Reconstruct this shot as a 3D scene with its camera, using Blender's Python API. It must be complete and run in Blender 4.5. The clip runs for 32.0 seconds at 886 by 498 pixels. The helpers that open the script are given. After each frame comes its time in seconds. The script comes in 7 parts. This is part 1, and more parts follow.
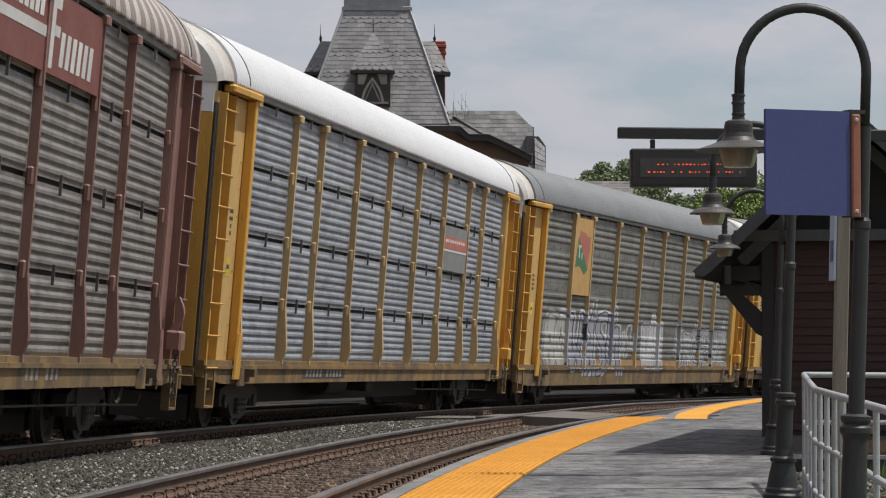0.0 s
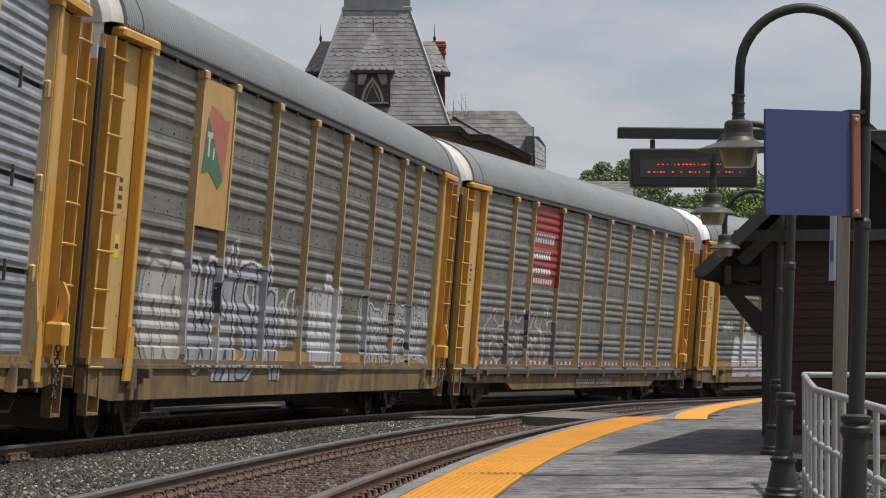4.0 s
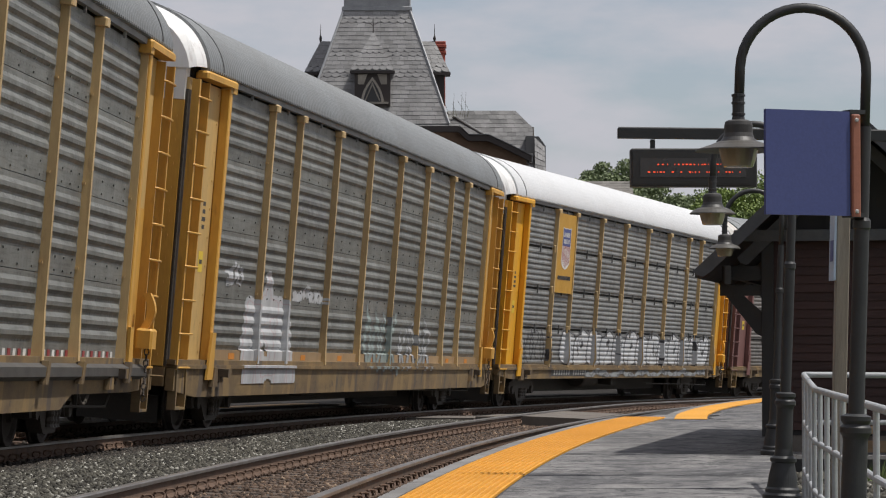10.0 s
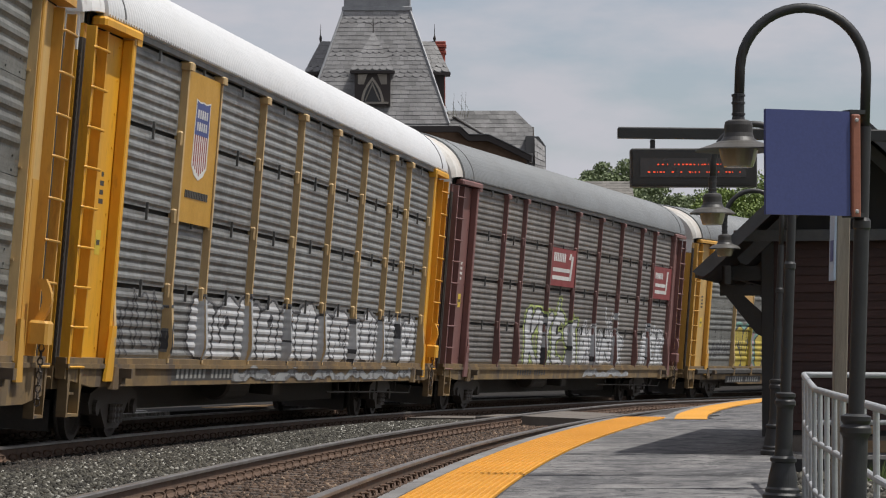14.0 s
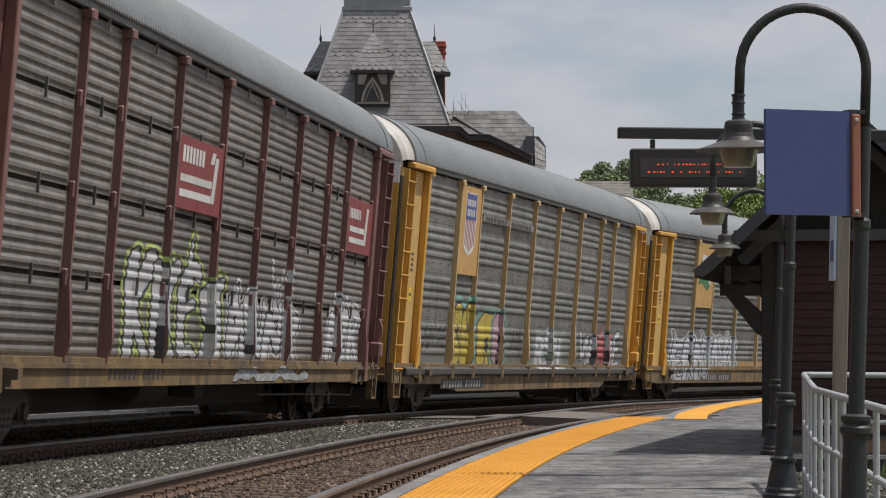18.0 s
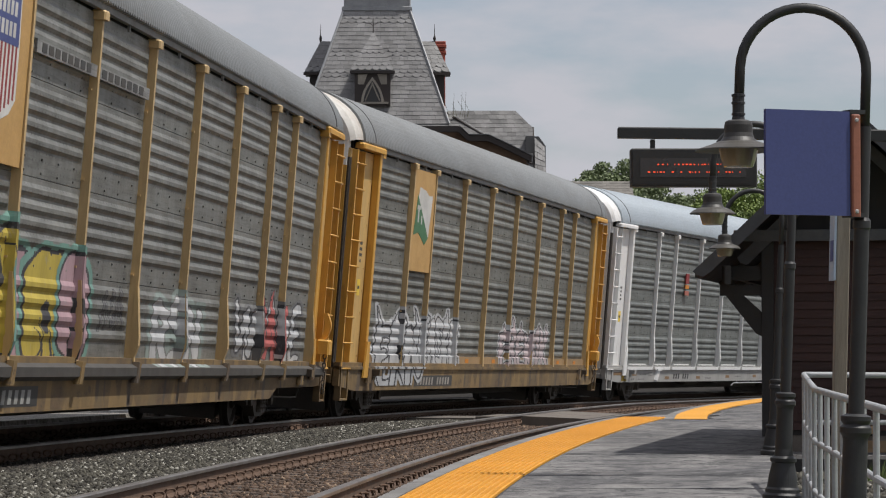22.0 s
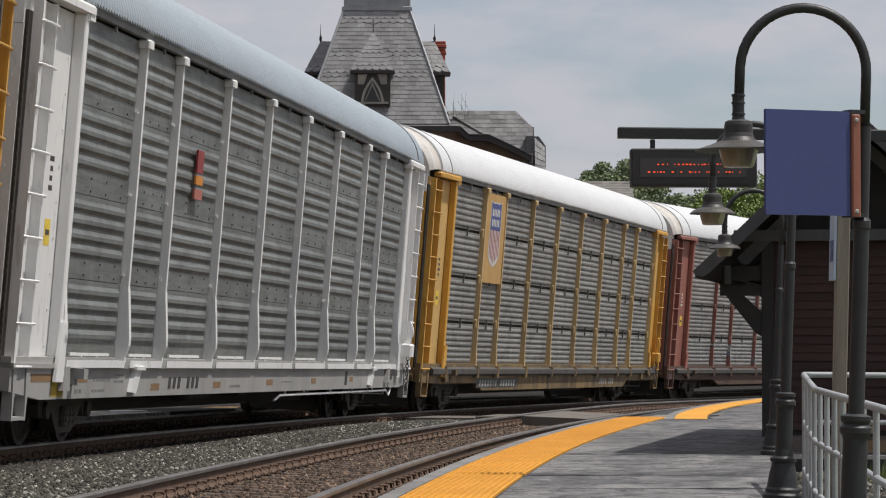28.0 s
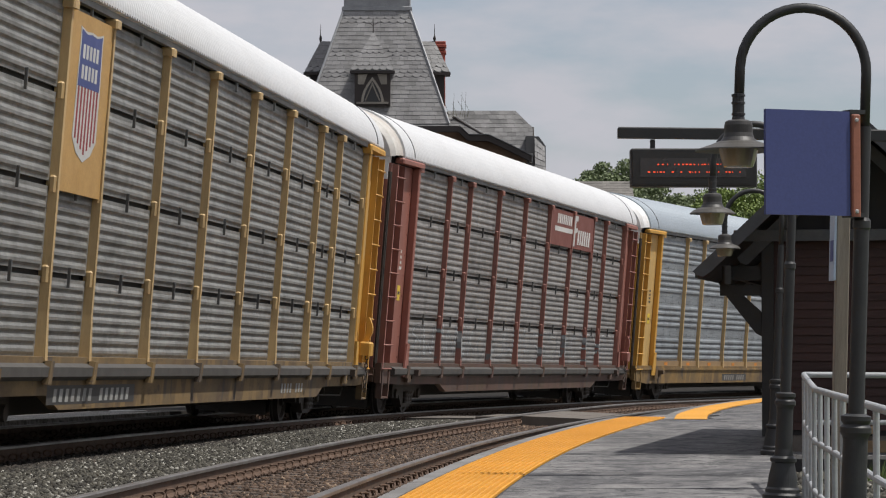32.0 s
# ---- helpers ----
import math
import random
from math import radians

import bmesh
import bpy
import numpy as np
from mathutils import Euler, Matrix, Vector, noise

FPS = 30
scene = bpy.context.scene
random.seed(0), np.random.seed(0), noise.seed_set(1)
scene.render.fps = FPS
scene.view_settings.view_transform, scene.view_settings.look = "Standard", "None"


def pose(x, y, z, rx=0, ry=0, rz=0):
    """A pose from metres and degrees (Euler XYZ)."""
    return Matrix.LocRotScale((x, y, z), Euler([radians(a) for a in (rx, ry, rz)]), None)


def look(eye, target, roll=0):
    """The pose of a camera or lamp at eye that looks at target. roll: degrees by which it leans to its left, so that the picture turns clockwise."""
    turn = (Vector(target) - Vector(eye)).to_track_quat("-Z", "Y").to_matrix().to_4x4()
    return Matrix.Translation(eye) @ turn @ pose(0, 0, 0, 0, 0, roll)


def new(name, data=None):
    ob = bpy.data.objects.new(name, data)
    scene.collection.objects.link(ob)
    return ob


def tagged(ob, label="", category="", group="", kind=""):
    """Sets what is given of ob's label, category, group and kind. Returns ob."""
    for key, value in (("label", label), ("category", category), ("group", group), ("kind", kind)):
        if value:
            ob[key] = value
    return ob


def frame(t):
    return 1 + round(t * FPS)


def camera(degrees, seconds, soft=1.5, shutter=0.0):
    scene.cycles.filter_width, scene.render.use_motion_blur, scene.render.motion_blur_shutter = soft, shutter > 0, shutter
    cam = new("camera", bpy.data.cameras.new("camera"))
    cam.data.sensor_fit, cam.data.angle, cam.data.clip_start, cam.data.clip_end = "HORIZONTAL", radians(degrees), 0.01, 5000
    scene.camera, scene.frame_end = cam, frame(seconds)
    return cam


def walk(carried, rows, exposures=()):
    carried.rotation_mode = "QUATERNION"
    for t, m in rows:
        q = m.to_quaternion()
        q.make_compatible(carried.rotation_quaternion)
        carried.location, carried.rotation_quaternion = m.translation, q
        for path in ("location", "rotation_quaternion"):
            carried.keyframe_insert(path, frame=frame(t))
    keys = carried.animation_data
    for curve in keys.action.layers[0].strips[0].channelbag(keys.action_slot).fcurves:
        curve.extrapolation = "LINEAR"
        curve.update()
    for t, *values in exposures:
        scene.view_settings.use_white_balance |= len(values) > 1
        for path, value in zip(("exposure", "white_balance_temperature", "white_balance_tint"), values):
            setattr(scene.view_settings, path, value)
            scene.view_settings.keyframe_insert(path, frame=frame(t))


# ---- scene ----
cam = camera(18.066, 32.0, soft=1.15)
EYE = 1.327
walk(cam, [(0.0, pose(0, 0, EYE, 92.048, 0, 0)), (32.0, pose(0, 0, EYE, 92.048, 0, 0))])

# ---- world, sun, exposure ----
SUN = Vector((0.42, -0.03, 0.905)).normalized()
world = bpy.data.worlds.new("sky")
scene.world = world
world.use_nodes = True
wt = world.node_tree
wt.nodes.clear()
w_out = wt.nodes.new("ShaderNodeOutputWorld")
w_bg = wt.nodes.new("ShaderNodeBackground")
w_sky = wt.nodes.new("ShaderNodeTexSky")
w_sky.sky_type = "NISHITA"
w_sky.sun_disc = False
w_sky.sun_elevation = math.asin(SUN.z)
w_sky.sun_rotation = math.atan2(SUN.x, SUN.y)
w_sky.dust_density = 0.9
w_sky.ozone_density = 2.0
w_co = wt.nodes.new("ShaderNodeTexCoord")
w_map = wt.nodes.new("ShaderNodeMapping")
w_map.inputs["Scale"].default_value = (1.0, 1.0, 3.0)
w_no = wt.nodes.new("ShaderNodeTexNoise")
w_no.inputs["Scale"].default_value = 9.0
w_no.inputs["Detail"].default_value = 6.0
w_no.inputs["Roughness"].default_value = 0.55
w_ra = wt.nodes.new("ShaderNodeValToRGB")
w_ra.color_ramp.elements[0].position = 0.40
w_ra.color_ramp.elements[0].color = (0.36, 0.36, 0.36, 1)
w_ra.color_ramp.elements[1].position = 0.60
w_ra.color_ramp.elements[1].color = (0.95, 0.95, 0.95, 1)
w_mix = wt.nodes.new("ShaderNodeMixRGB")
w_mix.inputs["Color2"].default_value = (6.28, 6.25, 6.80, 1)
wt.links.new(w_co.outputs["Generated"], w_map.inputs["Vector"])
wt.links.new(w_map.outputs["Vector"], w_no.inputs["Vector"])
w_sep = wt.nodes.new("ShaderNodeSeparateXYZ")
w_hi = wt.nodes.new("ShaderNodeMapRange")
w_hi.inputs["From Min"].default_value, w_hi.inputs["From Max"].default_value = 0.085, 0.125
w_hi.inputs["To Min"].default_value, w_hi.inputs["To Max"].default_value = -0.05, 0.06
w_add = wt.nodes.new("ShaderNodeMath")
w_add.operation = "ADD"
wt.links.new(w_co.outputs["Generated"], w_sep.inputs[0])
wt.links.new(w_sep.outputs[2], w_hi.inputs["Value"])
wt.links.new(w_no.outputs["Fac"], w_add.inputs[0])
wt.links.new(w_hi.outputs["Result"], w_add.inputs[1])
wt.links.new(w_add.outputs[0], w_ra.inputs["Fac"])
wt.links.new(w_ra.outputs["Color"], w_mix.inputs["Fac"])
wt.links.new(w_sky.outputs["Color"], w_mix.inputs["Color1"])
wt.links.new(w_mix.outputs["Color"], w_bg.inputs["Color"])
w_bg.inputs["Strength"].default_value = 0.085
wt.links.new(w_bg.outputs["Background"], w_out.inputs["Surface"])
sun = new("sun", bpy.data.lights.new("sun", "SUN"))
sun.data.energy = 4.1
sun.data.angle = radians(0.8)
sun.data.color = (1.0, 0.96, 0.905)
sun.matrix_world = look((0, 0, 60), tuple(Vector((0, 0, 60)) - SUN))
scene.view_settings.exposure = 0.0


# ---- materials ----
def nodes_of(name):
    m = bpy.data.materials.new(name)
    m.use_nodes = True
    t = m.node_tree
    return m, t, t.nodes["Principled BSDF"]


def link(t, a, b):
    t.links.new(a, b)


def math_node(t, op, a, b=None, c=None, clamp=False):
    n = t.nodes.new("ShaderNodeMath")
    n.operation = op
    n.use_clamp = clamp
    for i, v in enumerate((a, b, c)):
        if v is None:
            continue
        if isinstance(v, (int, float)):
            n.inputs[i].default_value = v
        else:
            link(t, v, n.inputs[i])
    return n.outputs[0]


def mix_node(t, fac, a, b, kind="MIX"):
    n = t.nodes.new("ShaderNodeMixRGB")
    n.blend_type = kind
    for i, v in zip(("Fac", "Color1", "Color2"), (fac, a, b)):
        if isinstance(v, (int, float)):
            n.inputs[i].default_value = v
        elif isinstance(v, (tuple, list)):
            n.inputs[i].default_value = (*v[:3], 1)
        else:
            link(t, v, n.inputs[i])
    return n.outputs[0]


def noise_node(t, vec, scale, detail=4.0, rough=0.6, distort=0.0):
    n = t.nodes.new("ShaderNodeTexNoise")
    n.inputs["Scale"].default_value = scale
    n.inputs["Detail"].default_value = detail
    n.inputs["Roughness"].default_value = rough
    n.inputs["Distortion"].default_value = distort
    link(t, vec, n.inputs["Vector"])
    return n.outputs["Fac"]


def ramp_node(t, fac, lo, hi):
    n = t.nodes.new("ShaderNodeMapRange")
    n.inputs["From Min"].default_value = lo
    n.inputs["From Max"].default_value = hi
    link(t, fac, n.inputs["Value"])
    return n.outputs["Result"]


def coords(t, scale=(1, 1, 1)):
    c = t.nodes.new("ShaderNodeTexCoord")
    m = t.nodes.new("ShaderNodeMapping")
    m.inputs["Scale"].default_value = scale
    link(t, c.outputs["Object"], m.inputs["Vector"])
    return m.outputs["Vector"]


def surface(name, base, worn=None, rough=0.6, metal=0.0, coarse=1.5, fine=30.0, bump=0.15, amount=0.6, stretch=(1, 1, 1), vary=0.12, spots=0.0, spot_color=(0.1, 0.06, 0.03)):
    """A weathered surface: a base colour, a worn colour in patches, fine grain and relief."""
    m, t, b = nodes_of(name)
    v = coords(t, stretch)
    n1, n2 = noise_node(t, v, coarse, 5, 0.62), noise_node(t, v, fine, 4, 0.6)
    worn = worn or tuple(0.6 * c for c in base)
    col = mix_node(t, math_node(t, "MULTIPLY", ramp_node(t, n1, 0.38, 0.68), amount), base, worn)
    col = mix_node(t, 0.35, col, ramp_grey(t, n2), "OVERLAY")
    if spots:
        n3 = noise_node(t, v, coarse * 5, 6, 0.7)
        col = mix_node(t, math_node(t, "MULTIPLY", ramp_node(t, n3, 0.58, 0.66), spots, clamp=True), col, spot_color)
    info = t.nodes.new("ShaderNodeObjectInfo")
    hsv = t.nodes.new("ShaderNodeHueSaturation")
    link(t, math_node(t, "MULTIPLY_ADD", info.outputs["Random"], 2 * vary, 1 - vary), hsv.inputs["Value"])
    link(t, col, hsv.inputs["Color"])
    link(t, hsv.outputs["Color"], b.inputs["Base Color"])
    link(t, math_node(t, "MULTIPLY_ADD", n1, 0.3, rough - 0.15, clamp=True), b.inputs["Roughness"])
    b.inputs["Metallic"].default_value = metal
    if bump:
        bp = t.nodes.new("ShaderNodeBump")
        bp.inputs["Strength"].default_value = bump
        bp.inputs["Distance"].default_value = 0.02
        link(t, n2, bp.inputs["Height"])
        link(t, bp.outputs["Normal"], b.inputs["Normal"])
    return m


def ramp_grey(t, fac):
    n = t.nodes.new("ShaderNodeValToRGB")
    n.color_ramp.elements[0].color = (0.25, 0.25, 0.25, 1)
    n.color_ramp.elements[1].color = (0.75, 0.75, 0.75, 1)
    link(t, fac, n.inputs["Fac"])
    return n.outputs["Color"]


# ---- mesh helpers ----
def mesh_of(name, verts, faces, smooth=False):
    me = bpy.data.meshes.new(name)
    me.from_pydata([tuple(v) for v in verts], [], faces)
    me.update()
    if smooth:
        me.shade_smooth()
    return me


class Geo:
    """Collects vertices and faces of one mesh."""

    def __init__(self):
        self.v, self.f = [], []

    def add(self, verts, faces):
        n = len(self.v)
        self.v += [tuple(p) for p in verts]
        self.f += [tuple(i + n for i in f) for f in faces]
        return self

    def box(self, x0, x1, y0, y1, z0, z1, m=None):
        p = [(x, y, z) for z in (z0, z1) for y in (y0, y1) for x in (x0, x1)]
        if m is not None:
            p = [m @ Vector(q) for q in p]
        return self.add(p, [(0, 2, 3, 1), (4, 5, 7, 6), (0, 1, 5, 4), (2, 6, 7, 3), (0, 4, 6, 2), (1, 3, 7, 5)])

    def chamfer(self, x0, x1, y0, y1, z0, z1, b, m=None):
        """A box with its upright and top edges cut."""
        def ring(z, k):
            a, c, d, e = x0 + k, x1 - k, y0 + k, y1 - k
            return [(a + b, d, z), (c - b, d, z), (c, d + b, z), (c, e - b, z), (c - b, e, z), (a + b, e, z), (a, e - b, z), (a, d + b, z)]
        return self.rings([ring(z0, 0), ring(z1 - b, 0), ring(z1, b * 0.7)], m)

    def rings(self, rs, m=None, caps=True, close=True):
        """Joins rings of equal count into a skin."""
        k = len(rs[0])
        pts = [q for r in rs for q in r]
        if m is not None:
            pts = [m @ Vector(q) for q in pts]
        fs = []
        for i in range(len(rs) - 1):
            for j in range(k if close else k - 1):
                a, b = i * k + j, i * k + (j + 1) % k
                fs.append((a, b, b + k, a + k))
        if caps and close:
            fs.append(tuple(range(k - 1, -1, -1)))
            fs.append(tuple((len(rs) - 1) * k + j for j in range(k)))
        return self.add(pts, fs)

    def turned(self, profile, n=16, m=None):
        """A turned body about z from (radius, height) pairs."""
        return self.rings([[(r * math.cos(2 * math.pi * j / n), r * math.sin(2 * math.pi * j / n), z) for j in range(n)] for r, z in profile], m)

    def tube(self, pts, r, n=8):
        """A round bar along points."""
        pts = [Vector(p) for p in pts]
        rs, up = [], Vector((0.13, 0.31, 0.94))
        for i, p in enumerate(pts):
            d = (pts[min(i + 1, len(pts) - 1)] - pts[max(i - 1, 0)]).normalized()
            a = d.cross(up)
            a = a.normalized() if a.length > 1e-3 else Vector((1, 0, 0))
            c = d.cross(a)
            rr = r[i] if isinstance(r, (list, tuple)) else r
            rs.append([p + rr * (math.cos(2 * math.pi * j / n) * a + math.sin(2 * math.pi * j / n) * c) for j in range(n)])
        return self.rings(rs)

    def prism(self, outline, y0, y1, m=None):
        """An outline of (x, z) pairs drawn out along y."""
        k = len(outline)
        pts = [(x, y0, z) for x, z in outline] + [(x, y1, z) for x, z in outline]
        if m is not None:
            pts = [m @ Vector(q) for q in pts]
        fs = [tuple(range(k)), tuple(range(2 * k - 1, k - 1, -1))] + [((i + 1) % k, i, i + k, (i + 1) % k + k) for i in range(k)]
        return self.add(pts, fs)

    def mesh(self, name, smooth=False):
        return mesh_of(name, self.v, self.f, smooth)


def part(name, geo, material, parent, label="", smooth=False):
    """One mesh object under a thing or a part. geo may be a mesh that is shared."""
    me = geo if isinstance(geo, bpy.types.Mesh) else geo.mesh(name, smooth)
    if not me.materials:
        me.materials.append(material)
    ob = new(name, me)
    ob.parent = parent
    if me.materials[0] != material:
        ob.material_slots[0].link = "OBJECT"
        ob.material_slots[0].material = material
    if label:
        tagged(ob, label=label)
    return ob


def thing(name, label, category, at=None, group="", kind=""):
    ob = new(name)
    ob.empty_display_size = 0.2
    if at is not None:
        ob.matrix_world = at
    return tagged(ob, label, category, group, kind)


def solid(name, geo, material, label, category="", group="", kind="", smooth=False):
    me = geo if isinstance(geo, bpy.types.Mesh) else geo.mesh(name, smooth)
    if not me.materials:
        me.materials.append(material)
    return tagged(new(name, me), label, category, group, kind)


# ---- the line of the railway ----
def curvature(s):
    k = 0.0034532 + 2.6289e-5 * min(max(s, -28.0), 70.0)
    return k if s < 110 else k * 0.5


STEP = 0.25
S_MIN, S_MAX = -420.0, 480.0


def lay_line():
    x, y, a = -5.14817, 38.79509, 0.12704
    rows = {0: (x, y, a)}
    for sign in (1, -1):
        x, y, a = -5.14817, 38.79509, 0.12704
        n = int((S_MAX if sign > 0 else -S_MIN) / STEP)
        for i in range(1, n + 1):
            k = curvature(sign * (i - 0.5) * STEP)
            am = a + sign * k * STEP / 2
            x, y, a = x + sign * STEP * math.sin(am), y + sign * STEP * math.cos(am), a + sign * k * STEP
            rows[sign * i] = (x, y, a)
    ks = sorted(rows)
    return np.array([rows[k] for k in ks]), ks[0] * STEP


LINE, LINE0 = lay_line()


def line_at(s):
    """x, y, heading and rail height of the train's track at s."""
    q = (s - LINE0) / STEP
    i = max(0, min(len(LINE) - 2, int(math.floor(q))))
    x, y, a = LINE[i] + (LINE[i + 1] - LINE[i]) * (q - i)
    yy = min(max(y, 12.0), 105.0) if s < 90 else 105.0
    return x, y, a, -0.008 * (yy - 64)


def beside(s, off, up=0.0):
    """The point off metres right of the train's track at s, up metres over its rail height."""
    x, y, a, z = line_at(s)
    return Vector((x + math.cos(a) * off, y - math.sin(a) * off, z + up))


def train_at(t):
    """How far along the line the train's reference stands at t seconds."""
    return -26.803493 - 8.9628928 * t + 0.013791183 * t * t - 1.29359e-5 * t ** 3


PITCH = 28.65
CANT = 0.08


def car_pose(sig):
    p, q = line_at(sig + 4.2), line_at(sig + 24.45)
    d = Vector((q[0] - p[0], q[1] - p[1], 0)).normalized()
    o = Vector((p[0], p[1], 0)) + d * 10.45
    o.z = p[3] + (q[3] - p[3]) * 10.45 / 20.25
    m = Matrix((d, Vector((-d.y, d.x, 0)), Vector((0, 0, 1)))).transposed().to_4x4()
    slope = math.atan2(q[3] - p[3], 20.25)
    return Matrix.Translation(o) @ m @ Matrix.Rotation(-slope, 4, "Y") @ Matrix.Rotation(CANT, 4, "X")
# ---- paints of the train ----
def paint(name, base, rust=(0.10, 0.05, 0.03), dirt=0.35):
    return surface(name, base, tuple(0.45 * c + 0.03 for c in base), rough=0.55, coarse=0.9, fine=22, amount=dirt + 0.2, bump=0.05, stretch=(1, 1, 0.25), vary=0.04, spots=0.25, spot_color=rust)


def sill_paint(name, base):
    """Sill paint under rust, road dust and old repairs."""
    m = surface(name, base, (0.098, 0.066, 0.040), rough=0.75, coarse=0.8, fine=18, amount=1.0, bump=0.08, stretch=(1, 1, 1.6), vary=0.03, spots=0.7, spot_color=(0.07, 0.05, 0.04))
    t = m.node_tree
    b = t.nodes["Principled BSDF"]
    col = b.inputs["Base Color"].links[0].from_socket
    # squarish patches of other paint over old numbers
    for k, (tone, lim) in enumerate(((tuple(0.62 * c + 0.02 for c in base), 0.62), (tuple(1.15 * c for c in base), 0.60), ((0.075, 0.06, 0.05), 0.64))):
        mp = t.nodes.new("ShaderNodeMapping")
        mp.inputs["Location"].default_value = (3.7 * k + 1.3, 0, 1.9 * k)
        mp.inputs["Scale"].default_value = (1.1, 0.0, 0.35)
        tc = t.nodes.new("ShaderNodeTexCoord")
        link(t, tc.outputs["Object"], mp.inputs["Vector"])
        n = noise_node(t, mp.outputs[0], 1.3 + 0.5 * k, 2, 0.4)
        col = mix_node(t, math_node(t, "MULTIPLY", ramp_node(t, n, lim - 0.03, lim), 0.75, clamp=True), col, tone)
    link(t, col, b.inputs["Base Color"])
    return m


def panel_metal(name, base, dirt=(0.155, 0.150, 0.130), amount=0.7, dots=False):
    """Zinc-coated sheet with runs of dirt, patches of dull coating and, on some, rows of small holes."""
    m, t, b = nodes_of(name)
    base = tuple(0.64 * c for c in base)
    dirt = tuple(0.64 * c for c in dirt)
    runs = noise_node(t, coords(t, (1.6, 1.2, 0.25)), 3.0, 6, 0.65)
    streak = noise_node(t, coords(t, (0.5, 1, 9.0)), 4.0, 5, 0.7)
    grime = noise_node(t, coords(t, (0.6, 1, 1.6)), 2.2, 5, 0.65)
    flakes = noise_node(t, coords(t), 55.0, 3, 0.6)
    patch = noise_node(t, coords(t, (0.5, 1, 0.35)), 0.9, 3, 0.5)
    col = mix_node(t, math_node(t, "MULTIPLY", ramp_node(t, runs, 0.35, 0.72), amount * 0.55), base, dirt)
    col = mix_node(t, math_node(t, "MULTIPLY", ramp_node(t, grime, 0.46, 0.68), 0.55), col, tuple(0.55 * c for c in dirt))
    col = mix_node(t, math_node(t, "MULTIPLY", ramp_node(t, patch, 0.42, 0.66), 0.35), col, tuple(0.6 * c for c in base))
    col = mix_node(t, math_node(t, "MULTIPLY", ramp_node(t, streak, 0.50, 0.66), 0.5, clamp=True), col, tuple(0.5 * c for c in dirt))
    col = mix_node(t, 0.35, col, ramp_grey(t, flakes), "OVERLAY")
    if dots:
        tc = t.nodes.new("ShaderNodeTexCoord")
        sp = t.nodes.new("ShaderNodeSeparateXYZ")
        link(t, tc.outputs["Object"], sp.inputs[0])
        u = math_node(t, "MULTIPLY", math_node(t, "SUBTRACT", math_node(t, "FRACT", math_node(t, "DIVIDE", sp.outputs[0], 0.135)), 0.5), 0.135)
        w = math_node(t, "MULTIPLY", math_node(t, "SUBTRACT", math_node(t, "FRACT", math_node(t, "DIVIDE", sp.outputs[2], 0.0875)), 0.5), 0.0875)
        d = math_node(t, "ADD", math_node(t, "MULTIPLY", u, u), math_node(t, "MULTIPLY", w, w))
        hole = math_node(t, "MULTIPLY", math_node(t, "LESS_THAN", d, 0.00017), ramp_node(t, grime, 0.40, 0.56))
        col = mix_node(t, math_node(t, "MULTIPLY", hole, 0.7, clamp=True), col, (0.03, 0.03, 0.028))
    info = t.nodes.new("ShaderNodeObjectInfo")
    hsv = t.nodes.new("ShaderNodeHueSaturation")
    link(t, math_node(t, "MULTIPLY_ADD", info.outputs["Random"], 0.22, 0.89), hsv.inputs["Value"])
    link(t, col, hsv.inputs["Color"])
    link(t, hsv.outputs["Color"], b.inputs["Base Color"])
    b.inputs["Metallic"].default_value = 0.2
    link(t, math_node(t, "MULTIPLY_ADD", runs, 0.3, 0.36), b.inputs["Roughness"])
    return m


STEEL_DARK = surface("dusty running gear", (0.055, 0.048, 0.040), (0.080, 0.066, 0.052), rough=0.8, coarse=3, fine=40, bump=0.2)
STEEL_GREASE = surface("greasy cast steel", (0.060, 0.051, 0.043), (0.090, 0.070, 0.054), rough=0.65, coarse=4, fine=40, bump=0.2)
WHEEL_STEEL = surface("rolled wheel steel", (0.050, 0.042, 0.036), (0.085, 0.066, 0.054), rough=0.6, metal=0.2, coarse=5, fine=30, bump=0.1)
# near-black colour in place of the shade seen through the panel joints
GAP_BLACK = surface("black for shade behind the joints", (0.03, 0.03, 0.03), (0.05, 0.045, 0.04), rough=0.9, bump=0.0)
STRIP_DARK = surface("grimy edge strip", (0.060, 0.050, 0.040), (0.035, 0.030, 0.026), rough=0.8, coarse=3, fine=30, bump=0.1)
ROOF_SEAM = surface("dull seam cover", (0.13, 0.13, 0.13), (0.09, 0.09, 0.09), rough=0.7, bump=0.0)
APRON = surface("dusty drip apron", (0.070, 0.066, 0.060), (0.045, 0.042, 0.038), rough=0.6, coarse=1.5, fine=20, bump=0.03)
RAIL_ZINC = surface("dull zinc rail", (0.20, 0.205, 0.205), (0.13, 0.13, 0.125), rough=0.6, metal=0.1, coarse=3, fine=40, bump=0.05)
LATCH = surface("dull steel latch", (0.12, 0.12, 0.115), (0.07, 0.065, 0.06), rough=0.6, metal=0.2, coarse=3, fine=40, bump=0.05)
GALV = surface("galvanised fitting", (0.45, 0.46, 0.46), (0.28, 0.27, 0.26), rough=0.45, metal=0.5, coarse=3, fine=40, bump=0.05)

POST_X = (-11.9, -9.05, -7.15, -4.25, -1.4, 1.45, 4.3, 7.15, 9.05, 11.9)
SEAMS = (1.05, 2.015, 3.01, 4.05, 5.05)
FACE = 1.43
MESHES = {}


def shared(key, build):
    if key not in MESHES:
        MESHES[key] = build()
    return MESHES[key]


